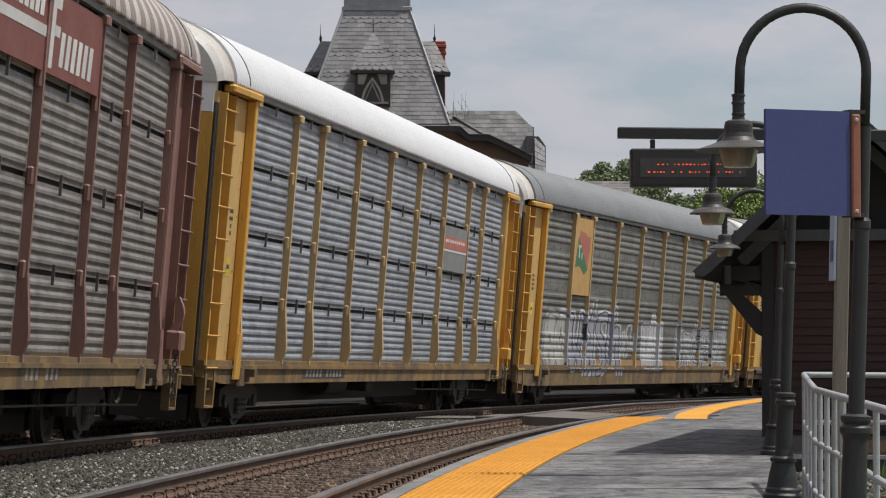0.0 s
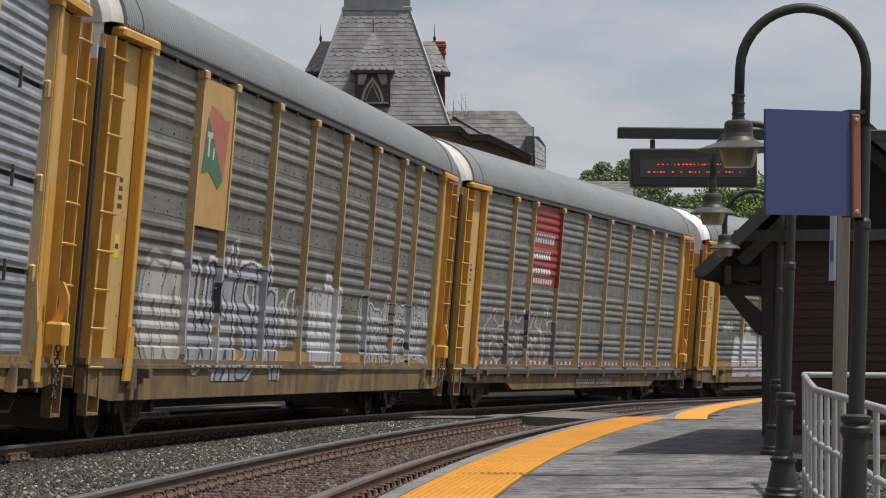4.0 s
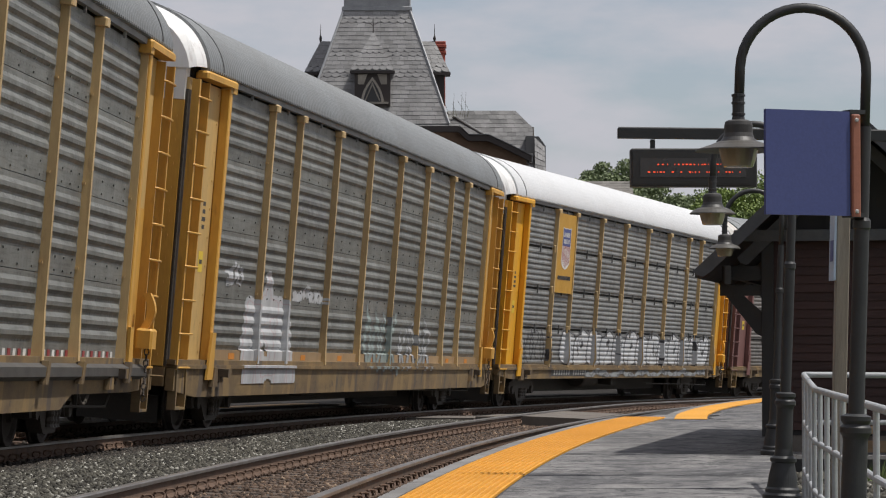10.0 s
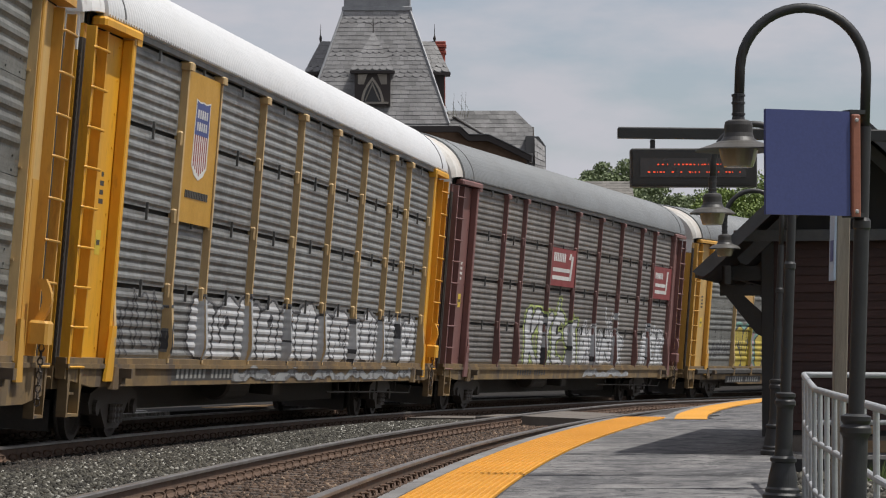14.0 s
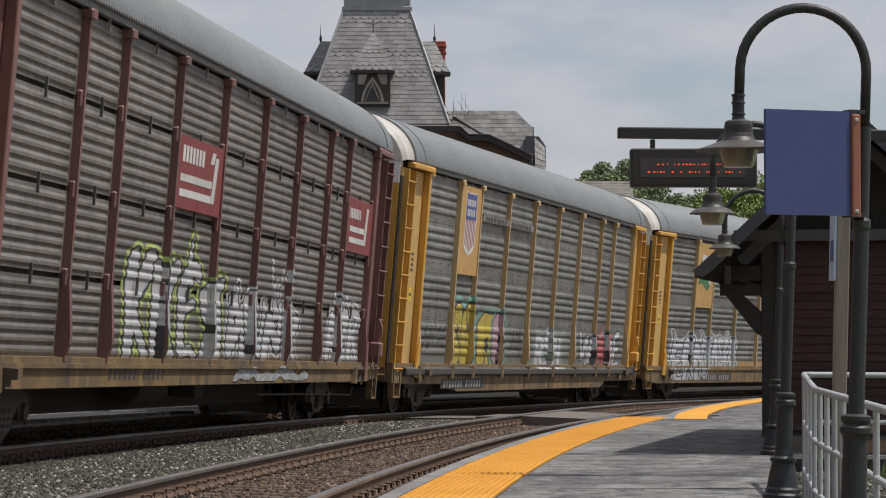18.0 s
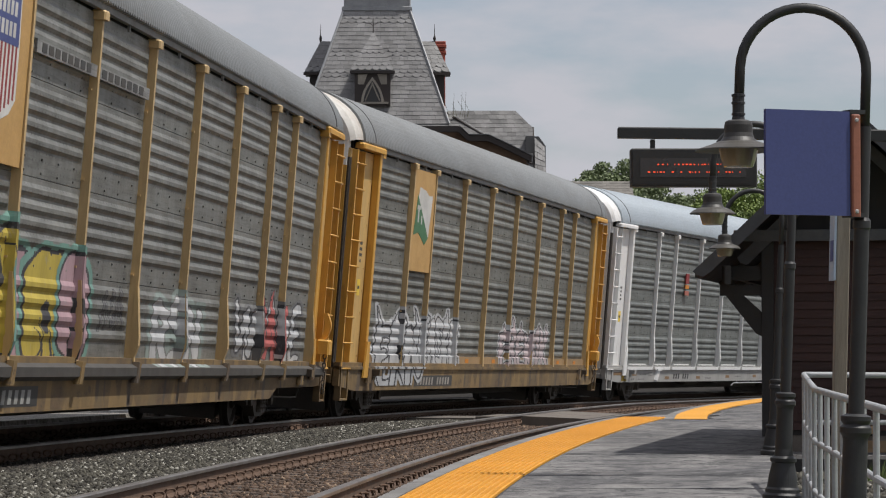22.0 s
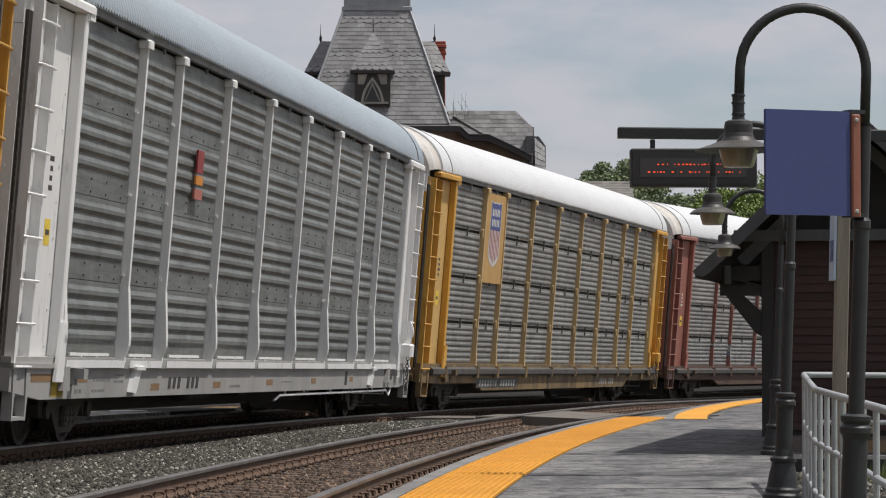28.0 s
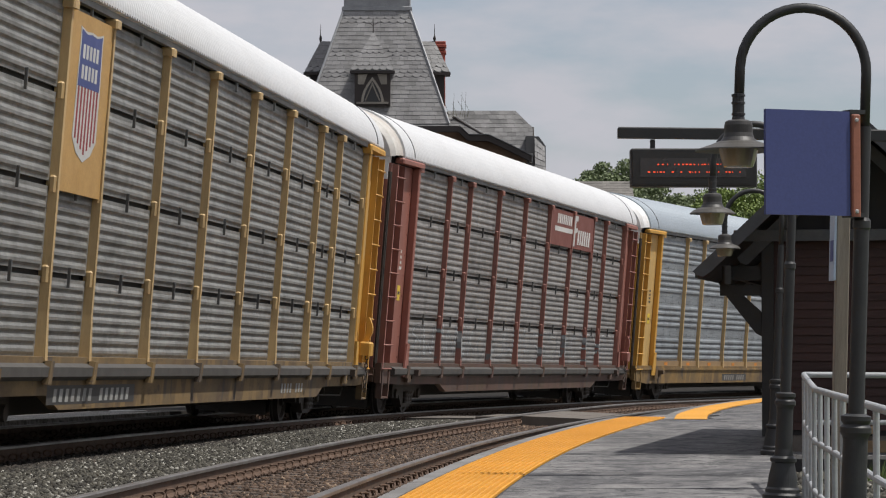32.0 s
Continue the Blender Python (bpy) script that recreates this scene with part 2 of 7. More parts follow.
def row_profile(old, r):
    """Breakpoints (z, distance out) of one row of sheets: rounded ribs over a flat margin."""
    z0, z1 = SEAMS[r], SEAMS[r + 1]
    if old:
        a, b, n, deep = z0 + 0.030, z1 - (0.006 if r == 3 else 0.030), 7, 0.019
        lo, hi = a + 0.03, b - 0.03
    else:
        a, b, n, deep = z0 + 0.004, z1 - 0.004, 4, 0.026
        hi = z1 - (0.12 if r == 3 else 0.045)
        lo = hi - 0.70
    step = (hi - lo) / n
    pts = [(a, FACE)]
    for k in range(n):
        for q, o in ((0.04, 0.0), (0.20, 0.55), (0.30, 1.0), (0.58, 1.0), (0.70, 0.6), (0.88, 0.0)):
            pts.append((lo + (k + q) * step, FACE + deep * o))
    pts.append((b, FACE))
    return pts


def panel_sheet(x0, x1, old, r, side):
    """One corrugated sheet: its ribs are pressed flat where they meet the posts."""
    prof = row_profile(old, r)
    z0, z1 = prof[0][0], prof[-1][0]
    rs = []
    for x, k in ((x0, 0), (x0 + 0.055, 0), (x0 + 0.10, 1), (x1 - 0.15, 1), (x1 - 0.10, 0), (x1, 0)):
        ring = [(x, side * (FACE + (o - FACE) * k), z) for z, o in prof] + [(x, side * (FACE - 0.03), z1), (x, side * (FACE - 0.03), z0)]
        rs.append(ring if side > 0 else ring[::-1])
    g = Geo().rings(rs)
    ya, yb = sorted((side * FACE, side * (FACE + 0.016)))
    if not old and r:
        for k in range(4):
            for dz in (0.05, 0.20):
                x = x0 + (x1 - x0) * (0.14 + 0.24 * k)
                g.box(x - 0.016, x + 0.016, ya, yb, z0 + dz - 0.012, z0 + dz + 0.012)
    return g.mesh("panel")


def side_post(x, side, kicked, old):
    """A hat-shaped post with its foot spread onto the sill and a cap at the roof rail."""
    g = Geo()
    w = 0.046
    for hw, prof in ((w, [(1.05, 1.56), (1.6, 1.535), (5.0, 1.53)]),):
        rs = []
        for z, y in prof:
            k = hw * (1.5 if z < 1.1 and not kicked else 1.0)
            rs.append([(x - k, side * 1.40, z), (x + k, side * 1.40, z), (x + k * 0.8, side * y, z), (x - k * 0.8, side * y, z)])
        g.rings(rs if side > 0 else [r[::-1] for r in rs])
    y0, y1 = sorted((side * 1.40, side * 1.575))
    g.chamfer(x - 0.105, x + 0.105, y0, y1, 4.965, 5.075, 0.02)
    for z in SEAMS[1:4]:
        if old:
            ya, yb = sorted((side * 1.43, side * 1.512))
            g.chamfer(x - 0.068, x + 0.068, ya, yb, z - 0.095, z + 0.095, 0.02)
        else:
            ya, yb = sorted((side * 1.43, side * 1.47))
            g.box(x - 0.068, x + 0.068, ya, yb, z + 0.10, z + 0.125)
    if kicked:
        flare = [(side * 1.50, 1.03), (side * 1.53, 1.03), (side * 1.60, 1.26), (side * 1.60, 1.36), (side * 1.537, 1.98), (side * 1.50, 1.98)]
        g.rings([[(x + dx, y, z) for y, z in (flare if side > 0 else flare[::-1])] for dx in (-0.05, 0.05)])
    return g.mesh("post")


def roof_arch(n=15):
    """Half outline (y, z) of the roof from its lip to the crown, as a smooth curve."""
    ys, zs = zip(*[(1.57, 5.20), (1.56, 5.31), (1.475, 5.53), (1.285, 5.77), (0.99, 5.97), (0.55, 6.13), (0.0, 6.19)])
    q = np.linspace(0, 6, n)
    y, z = np.interp(q, range(7), ys), np.interp(q, range(7), zs)
    for _ in range(2):
        y[1:-1], z[1:-1] = (y[:-2] + 2 * y[1:-1] + y[2:]) / 4, (z[:-2] + 2 * z[1:-1] + z[2:]) / 4
    half = list(zip(y.tolist(), z.tolist()))
    return half + [(-a, b) for a, b in half[-2::-1]]


def roof_mesh():
    g = Geo()
    outer = roof_arch()
    rs, n = [], 880
    for i in range(n + 1):
        x = -13.3 + 26.6 * i / n
        k = 0.005 if i % 4 in (0, 1) else -0.003
        ring = [(x, y * (1 + k / 1.6), z + k) for y, z in outer]
        lip = 5.165 if i % 4 in (0, 1) else 5.20
        ring[0], ring[-1] = (x, ring[0][1], lip), (x, ring[-1][1], lip)
        ring += [(x, y * 0.965, z - 0.05) for y, z in outer[::-1]]
        rs.append(ring)
    return g.rings(rs).mesh("roof")


def hood_mesh(end):
    """Smooth hood between the ribbed roof and the end doors."""
    arch = roof_arch()
    rs = [[(end * x, y * k, 5.165 + (z - 5.165) * k - d) for y, z in arch] for x, k, d in ((13.22, 0.975, 0.0), (13.50, 0.97, 0.01), (13.74, 0.955, 0.03), (13.83, 0.90, 0.06))]
    return Geo().rings(rs if end > 0 else rs[::-1]).mesh("hood")


def roof_band(x0, x1, grow, drop):
    """A strip across the roof: end trim or seam cover."""
    outer = roof_arch()
    rs = [[(x, y * (1 + grow / 1.6), z + grow) for y, z in outer] + [(x, y * 0.95, z - drop) for y, z in outer[::-1]] for x in (x0, x1)]
    return Geo().rings(rs).mesh("roof_band")


def bogie(x, parent):
    def frame_geo():
        g = Geo()
        g.box(-0.22, 0.22, -1.05, 1.05, 0.34, 0.66)
        g.turned([(0.0, 0.66), (0.36, 0.66), (0.36, 0.78), (0.0, 0.78)], 16)
        g.box(-1.25, 1.25, -0.55, 0.55, 0.14, 0.335)
        g.box(-1.28, -1.18, -0.62, 0.62, 0.10, 0.50)
        g.box(1.18, 1.28, -0.62, 0.62, 0.10, 0.50)
        return g.mesh("truck")

    def sideframe_geo():
        g = Geo()
        out = [(-1.18, 0.50), (-1.12, 0.62), (-0.62, 0.74), (0.62, 0.74), (1.12, 0.62), (1.18, 0.50), (1.10, 0.36), (0.78, 0.36), (0.70, 0.50), (0.42, 0.24), (0.30, 0.16), (-0.30, 0.16), (-0.42, 0.24), (-0.70, 0.50), (-0.78, 0.36), (-1.10, 0.36)]
        g.prism(out, -0.09, 0.09)
        for k in (-0.16, 0, 0.16):
            g.turned([(0.075, 0.24), (0.06, 0.28), (0.075, 0.32), (0.06, 0.36), (0.075, 0.40), (0.06, 0.44), (0.075, 0.48)], 10, pose(k, 0.11, 0))
            g.turned([(0.075, 0.24), (0.06, 0.28), (0.075, 0.32), (0.06, 0.36), (0.075, 0.40), (0.06, 0.44), (0.075, 0.48)], 10, pose(k, -0.11, 0))
        for k in (-0.9, 0.9):
            g.turned([(0.10, -0.14), (0.11, 0.0), (0.10, 0.14)], 14, pose(k, 0, 0.44, 90, 0, 0))
        return g.mesh("sideframe")

    def wheelset_geo():
        g = Geo()
        for s in (-1, 1):
            prof = [(0.06, -0.09), (0.13, -0.09), (0.15, -0.03), (0.33, -0.02), (0.36, -0.065), (0.455, -0.065), (0.455, -0.035), (0.425, -0.02), (0.42, 0.065), (0.36, 0.065), (0.33, 0.02), (0.15, 0.04), (0.13, 0.09), (0.06, 0.09)]
            g.turned(prof if s > 0 else [(r, -z) for r, z in prof][::-1], 28, pose(0, s * 0.755, 0, -90, 0, 0))
            g.tube([(0.2, s * 0.80, 0.0), (0.29, s * 0.80, 0.0)], 0.03, 6)
        g.turned([(0.075, -1.1), (0.08, 0.0), (0.075, 1.1)], 12, pose(0, 0, 0, 90, 0, 0))
        return g.mesh("wheelset")

    tr = part("truck", shared("truck", frame_geo), STEEL_GREASE, parent)
    tr.location = (x, 0, 0)
    for y in (-1.0, 1.0):
        sf = part("sideframe", shared("sideframe", sideframe_geo), STEEL_GREASE, tr)
        sf.location = (0, y, 0)
    for dx in (-0.89, 0.89):
        w = part("wheelset", shared("wheelset", wheelset_geo), WHEEL_STEEL, tr)
        w.location = (dx, 0, 0.42)
        WHEELS.append((w, Matrix.Translation((dx, 0, 0.42))))


WHEELS, CARS = [], []


def ladder_part(end, side, mat, parent):
    """A deep corner plate and an inner stile carry the rungs, standing off the end panel."""
    def corner():
        g = Geo()
        prof = [(13.635, 1.555), (13.70, 1.555), (13.70, 1.442), (13.665, 1.442), (13.665, 1.525), (13.635, 1.525)]
        rs = [[(end * x, side * y, z) for x, y in prof] for z in (0.96, 5.0)]
        return g.rings(rs if end * side < 0 else [r[::-1] for r in rs]).mesh("ladder")

    def stile():
        return Geo().box(*sorted((end * 13.06, end * 13.10)), *sorted((side * 1.413, side * 1.535)), 0.96, 5.0).mesh("stile")

    def rung(z):
        return Geo().tube([(end * 13.70, side * 1.545, z), (end * 13.68, side * 1.575, z), (end * 13.38, side * 1.58, z), (end * 13.08, side * 1.565, z), (end * 13.06, side * 1.53, z)], 0.016, 6).mesh("rung")

    la = part("ladder", shared(("ladder", end, side), corner), mat, parent)
    part("stile", shared(("stile", end, side), stile), mat, la)
    for i in range(9):
        z = 0.99 + i * 0.47
        part("rung", shared(("rung", end, side, i), lambda: rung(z)), mat, la)


def end_panel(x0, x1, side):
    s = 1 if x0 > 0 else -1
    inner = x0 if s > 0 else x1
    g = Geo().box(x0, x1, *sorted((side * 1.36, side * 1.412)), 0.98, 5.02)
    for k in range(10):
        z = 1.2 + 0.41 * k
        g.box(*sorted((inner + s * 0.22, inner + s * 0.25)), *sorted((side * 1.412, side * 1.422)), z, z + 0.03)
    sheet = g.mesh("end_panel")
    jamb = Geo().chamfer(*sorted((inner - s * 0.01, inner + s * 0.13)), *sorted((side * 1.413, side * 1.56)), 1.0, 5.02, 0.015).mesh("jamb")
    rib = Geo().box(*sorted((inner + s * 0.78, inner + s * 1.12)), *sorted((side * 1.413, side * 1.424)), 1.02, 3.05).mesh("repair_plate")
    foot = Geo().prism([(inner - 0.03 * s, 0.82), (inner + s * 0.30, 0.82), (inner + s * 0.16, 1.5), (inner - 0.03 * s, 1.5)][::s], *sorted((side * 1.562, side * 1.60))).mesh("gusset")
    return sheet, jamb, rib, foot


def end_bracket(x0, x1, side):
    g = Geo()
    ya, yb = sorted((side * 1.40, side * 1.60))
    g.chamfer(x0, x1, ya, yb, 5.045, 5.15, 0.03)
    xi, d = (x1, -1) if x0 < 0 else (x0, 1)
    g.box(*sorted((xi - d * 0.01, xi + d * 0.20)), *sorted((side * 1.42, side * 1.585)), 4.97, 5.046)
    return g.mesh("corner_bracket")


def autorack(cfg):
    P, S, M, R = cfg["paint"], cfg["sill"], cfg["panels"], cfg["roof"]
    car = thing("autorack_car", cfg["label"], "rail car", group="cars of the freight train")
    old = cfg["style"] == "old"
    # floor and centre beam
    def floor():
        g = Geo()
        g.box(-13.7, 13.7, -1.38, 1.38, 1.0, 1.12)
        g.box(-13.6, -11.4, -0.35, 0.35, 0.60, 1.0)
        g.box(-8.4, 8.4, -0.40, 0.40, 0.31, 1.0)
        g.box(11.4, 13.6, -0.35, 0.35, 0.60, 1.0)
        g.box(-11.402, -8.398, -0.33, 0.33, 0.80, 1.0)
        g.box(8.398, 11.402, -0.33, 0.33, 0.80, 1.0)
        for x in (-5.5, -2.75, 0, 2.75, 5.5):
            g.box(x - 0.06, x + 0.06, -1.35, 1.35, 0.72, 1.0)
        return g.mesh("underframe")
    part("underframe", shared("floor", floor), STEEL_DARK, car)
    for side in (-1, 1):
        def sill():
            g = Geo()
            low = cfg["low"]
            up = low + 0.17
            out = [(-13.75, 1.10), (-13.75, up + 0.04), (-12.4, up), (-8.9, up), (-8.3, low), (8.3, low), (8.9, up), (12.4, up), (13.75, up + 0.04), (13.75, 1.10)] if cfg.get("apron") else [(-13.75, 1.10), (-13.75, low + 0.10), (-12.6, low), (12.6, low), (13.75, low + 0.10), (13.75, 1.10)]
            g.prism(out, *sorted((side * 1.42, side * 1.54)))
            if not cfg.get("apron"):
                g.box(-13.75, 13.75, *sorted((side * 1.36, side * 1.575)), 0.975, 1.03)
            return g.mesh("side_sill")
        part("side_sill", shared(("sill", side, cfg["low"], cfg.get("apron")), sill), S, car)
        # number boards and stencils along the sill
        if side < 0:
            for n, (x0, x1, c) in enumerate(cfg.get("stencils", ())):
                if x1 - x0 > 2.2 and c != MARK_BLACK:
                    part("number_board", Geo().box(x0 - 0.25, x1 + 0.2, -1.5408, -1.5385, cfg['low'] + 0.06, cfg['low'] + 0.28), MARK_BLACK, car)
                k = max(2, int((x1 - x0) / 0.24))
                for i in range(k):
                    if i == k // 2 and k > 5:
                        continue
                    xa = x0 + (x1 - x0) * i / k
                    part("stencil_mark", Geo().prism(rect(xa, xa + 0.52 * (x1 - x0) / k, cfg['low'] + 0.09, cfg['low'] + 0.24, 0.03), -1.545, -1.541), c, car)
            for x0, x1, z0, z1, c in cfg.get("sill_marks", ()):
                if c == MARK_FAINT:
                    k = max(3, int((x1 - x0) / 0.11))
                    for i in range(k):
                        xa = x0 + (x1 - x0) * i / k
                        part("stencil_mark", Geo().box(xa, xa + 0.7 * (x1 - x0) / k, -1.5425, -1.5395, z0, z1), c, car)
                else:
                    part("paint_patch", Geo().box(x0, x1, -1.5425, -1.5395, z0, z1), c, car)
            for x in cfg.get("wedges", ()):
                g = Geo()
                g.prism([(x - 0.22, 0.68), (x + 0.02, 0.66), (x + 0.22, 0.955), (x - 0.10, 0.955)], -1.60, -1.5405)
                g.box(x - 0.14, x + 0.30, -1.63, -1.5405, 0.958, 1.005)
                part("sill_bracket", g, P, car)
            if cfg.get("wedges"):
                for i in range(9):
                    part("sill_ledge", Geo().box(POST_X[i] + 0.13, POST_X[i + 1] - 0.13, -1.592, -1.5775, 0.985, 1.075), P, car)
                part("air_pipe", Geo().tube([(0.7, -1.47, 0.47), (0.95, -1.50, 0.55), (11.3, -1.50, 0.56), (11.6, -1.50, 0.46), (11.9, -1.50, 0.66)], 0.02, 8), P, car)
                for x in (1.3, 2.9, 5.3, 7.4, 9.6, 11.1):
                    part("pipe_hanger", Geo().box(x - 0.02, x + 0.02, -1.525, -1.50, 0.54, 0.72), P, car)
        if cfg.get("apron"):
            def apron():
                rs = [[(x, side * y, z) for y, z in ((1.44, 1.036), (1.53, 1.034), (1.63, 0.99), (1.63, 0.885), (1.55, 0.835), (1.55, 0.97))] for x in (-13.0, 13.0)]
                return Geo().rings(rs if side > 0 else rs[::-1]).mesh("drip_apron")
            part("drip_apron", shared(("apron", side), apron), APRON, car)
            for i, x in enumerate(POST_X):
                part("apron_bracket", shared(("abrk", side, i), lambda: Geo().prism([(x - 0.14, 0.80), (x + 0.0, 0.80), (x + 0.07, 1.06), (x - 0.07, 1.06)], *sorted((side * 1.565, side * 1.642))).mesh("apron_bracket")), S, car)
        for i, x in enumerate(POST_X):
            part("post", shared(("post", i, side, cfg["kicked"], old), lambda: side_post(x, side, cfg["kicked"], old)), cfg.get("posts", P), car)
        for i in range(9):
            for r in range(4):
                part("panel", shared(("panel", i, r, side, old), lambda: panel_sheet(POST_X[i], POST_X[i + 1], old, r, side)), M if side < 0 else PLAIN_PANEL, car)
                if old and side < 0 and r:
                    xm = (POST_X[i] + POST_X[i + 1]) / 2
                    part("latch", shared(("latch", i, r), lambda: Geo().box(xm - 0.016, xm + 0.016, -1.495, -1.462, SEAMS[r] - 0.13, SEAMS[r] + 0.10).mesh("latch")), LATCH, car)
        # added black sheet that stands in for the shade inside the car, roof rail
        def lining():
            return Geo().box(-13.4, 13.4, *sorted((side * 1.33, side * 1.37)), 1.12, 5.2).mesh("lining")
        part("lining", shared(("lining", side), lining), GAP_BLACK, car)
        def rail():
            g = Geo()
            g.box(-13.3, 13.3, *sorted((side * 1.44, side * 1.52)), 5.08, 5.20)
            return g.mesh("roof_rail")
        part("roof_rail", shared(("rail", side), rail), RAIL_ZINC, car)
        if side < 0:
            for i in range(9):
                x = (POST_X[i] + POST_X[i + 1]) / 2
                part("strap", shared(("strap", i, old), lambda: Geo().box(x - 0.022, x + 0.022, -1.50, -1.47, 4.93 if old else 5.0, 5.11).mesh("strap")), RAIL_ZINC, car)
        if cfg.get("kick") and side < 0:
            for i in range(9):
                part("kick_plate", shared(("kick", i), lambda: Geo().box(POST_X[i] + 0.05, POST_X[i + 1] - 0.05, -1.485, -1.432, 1.075, 1.25).mesh("kick_plate")), KICK_TAN, car)
                xm = (POST_X[i] + POST_X[i + 1]) / 2
                part("orange_patch", shared(("patch", i), lambda: Geo().box(xm - 0.17, xm + 0.17, -1.4885, -1.4855, 1.115, 1.205).mesh("orange_patch")), SIGN_ORANGE, car)
        for end in (-1, 1):
            xa, xb = sorted((end * 11.9, end * 13.72))
            sheet, *rest = shared(("endp", end, side), lambda: end_panel(xa, xb, side))
            ep = part("end_panel", sheet, cfg.get("faded", P), car)
            for me, nm in zip(rest, ("jamb", "repair_plate", "gusset")):
                part(nm, me, P, ep)
            xa, xb = sorted((end * 11.75, end * 13.42))
            part("corner_bracket", shared(("brk", end, side), lambda: end_bracket(xa, xb, side)), P, car)
            ladder_part(end, side, P, car)
            if side < 0:
                ink = MARK_WHITE if P in (BROWN, MAROON, BRICK) else MARK_BLACK
                rn = random.Random(len(CARS) * 3 + end)
                for k in range(4):
                    w = rn.uniform(0.08, 0.2)
                    part("stencil_mark", Geo().box(end * 12.42 - w / 2, end * 12.42 + w / 2, -1.4135, -1.4105, 3.30 - 0.11 * k, 3.36 - 0.11 * k), ink, ep)
                part("notice_plate", Geo().box(end * 12.4 - 0.11, end * 12.4 + 0.11, -1.4145, -1.4105, 2.35, 2.65), NOTICE, ep, "small yellow notice plate")
                part("stencil_mark", Geo().box(end * 12.4 - 0.07, end * 12.4 + 0.07, -1.4175, -1.415, 2.47, 2.53), MARK_BLACK, ep)
    part("roof", shared("roof", roof_mesh), R, car, cfg["roof_label"])
    for end in (-1, 1):
        part("hood", shared(("hood", end), lambda: hood_mesh(end)), cfg.get("hood", R), car)
        part("roof_seam", shared(("seam", end), lambda: roof_band(*sorted((end * 12.52, end * 12.56)), 0.013, 0.02)), ROOF_SEAM, car)
        def doors(side):
            g = Geo().box(*sorted((end * 13.66, end * 13.79)), *sorted((side * 0.01, side * 1.375)), 1.0, 4.695)
            for k in range(11):
                for y in (0.30, 0.80, 1.28):
                    g.box(*sorted((end * 13.79, end * 13.80)), side * y - 0.015, side * y + 0.015, 1.15 + 0.33 * k, 1.18 + 0.33 * k)
            return g.mesh("end_door")
        for side in (-1, 1):
            ed = part("end_door", shared(("door", end, side), lambda: doors(side)), cfg.get("doors", P), car)
            part("door_head", shared(("dhead", end, side), lambda: Geo().box(*sorted((end * 13.60, end * 13.80)), *sorted((side * 0.01, side * 1.37)), 4.70, 5.17).mesh("door_head")), cfg.get("head", WHITE), ed, "white painted strip over the door")
            def strap():
                g = Geo().box(*sorted((end * 13.60, end * 13.76)), *sorted((side * 1.378, side * 1.415)), 1.0, 4.85)
                for k in range(40):
                    z = 1.1 + 0.09 * k
                    g.box(*sorted((end * 13.755, end * 13.775)), *sorted((side * 1.382, side * 1.41)), z, z + 0.045)
                return g.mesh("edge_strip")
            part("edge_strip", shared(("zip", end, side), strap), STRIP_DARK, car, "black ribbed edge strip")
            def stencil():
                g = Geo()
                for k in range(3):
                    g.box(*sorted((end * 13.792, end * 13.797)), *sorted((side * (1.05 - 0.13 * k), side * (1.05 - 0.13 * k - 0.08))), 4.28, 4.42)
                return g.mesh("stencil_mark")
            part("stencil_mark", shared(("dst", end, side), stencil), MARK_BLACK, ed)
        def buffer_beam():
            g = Geo()
            g.box(*sorted((end * 13.50, end * 13.78)), -1.40, 1.40, 0.72, 0.985)
            for y in (-1.15, -0.75, 0.75, 1.15):
                g.chamfer(*sorted((end * 13.78, end * 13.86)), y - 0.09, y + 0.09, 0.66, 0.95, 0.02)
            g.tube([(end * 13.9, -1.42, 0.86), (end * 13.93, -0.5, 0.83), (end * 13.93, -0.2, 0.9)], 0.018, 6)
            return g.mesh("end_sill")
        part("end_sill", shared(("bbeam", end), buffer_beam), S, car)
        def coupler():
            g = Geo()
            g.box(*sorted((end * 13.4, end * 14.1)), -0.10, 0.10, 0.74, 0.94)
            g.chamfer(*sorted((end * 14.05, end * 14.40)), -0.17, 0.17, 0.68, 1.0, 0.05)
            return g.mesh("coupler")
        part("coupler", shared(("coupler", end), coupler), STEEL_GREASE, car)
        def hose():
            pts = [(end * (13.6 + 0.85 * k / 8), -0.35, 0.80 - 0.42 * math.sin(math.pi * k / 8)) for k in range(9)]
            return Geo().tube(pts, 0.025, 7).mesh("air_hose")
        part("air_hose", shared(("hose", end), hose), STEEL_DARK, car)
        def step(side):
            g = Geo()
            x = end * 13.38
            for dx in (-0.24, 0.24):
                a, b = sorted((side * 1.44, side * 1.56))
                g.rings([[(x + dx - 0.02 - k, a, z), (x + dx + 0.02 + k, a, z), (x + dx + 0.02 + k, b, z), (x + dx - 0.02 - k, b, z)] for z, k in ((0.40, 0.0), (0.62, 0.012), (1.0, 0.05))])
            g.box(x - 0.219, x + 0.219, *sorted((side * 1.44, side * 1.56)), 0.405, 0.44)
            g.box(x - 0.219, x + 0.219, *sorted((side * 1.48, side * 1.50)), 0.66, 0.69)
            return g.mesh("sill_step")
        def jack_pad(side):
            g = Geo()
            x = end * 11.3
            a, b = sorted((side * 1.545, side * 1.72))
            g.box(x - 0.16, x + 0.02, a, b, 0.86, 0.98)
            g.prism([(x - 0.16, 0.78), (x + 0.02, 0.78), (x + 0.02, 0.862), (x - 0.16, 0.862)], *sorted((side * 1.545, side * 1.60)))
            return g.mesh("jacking_pad")
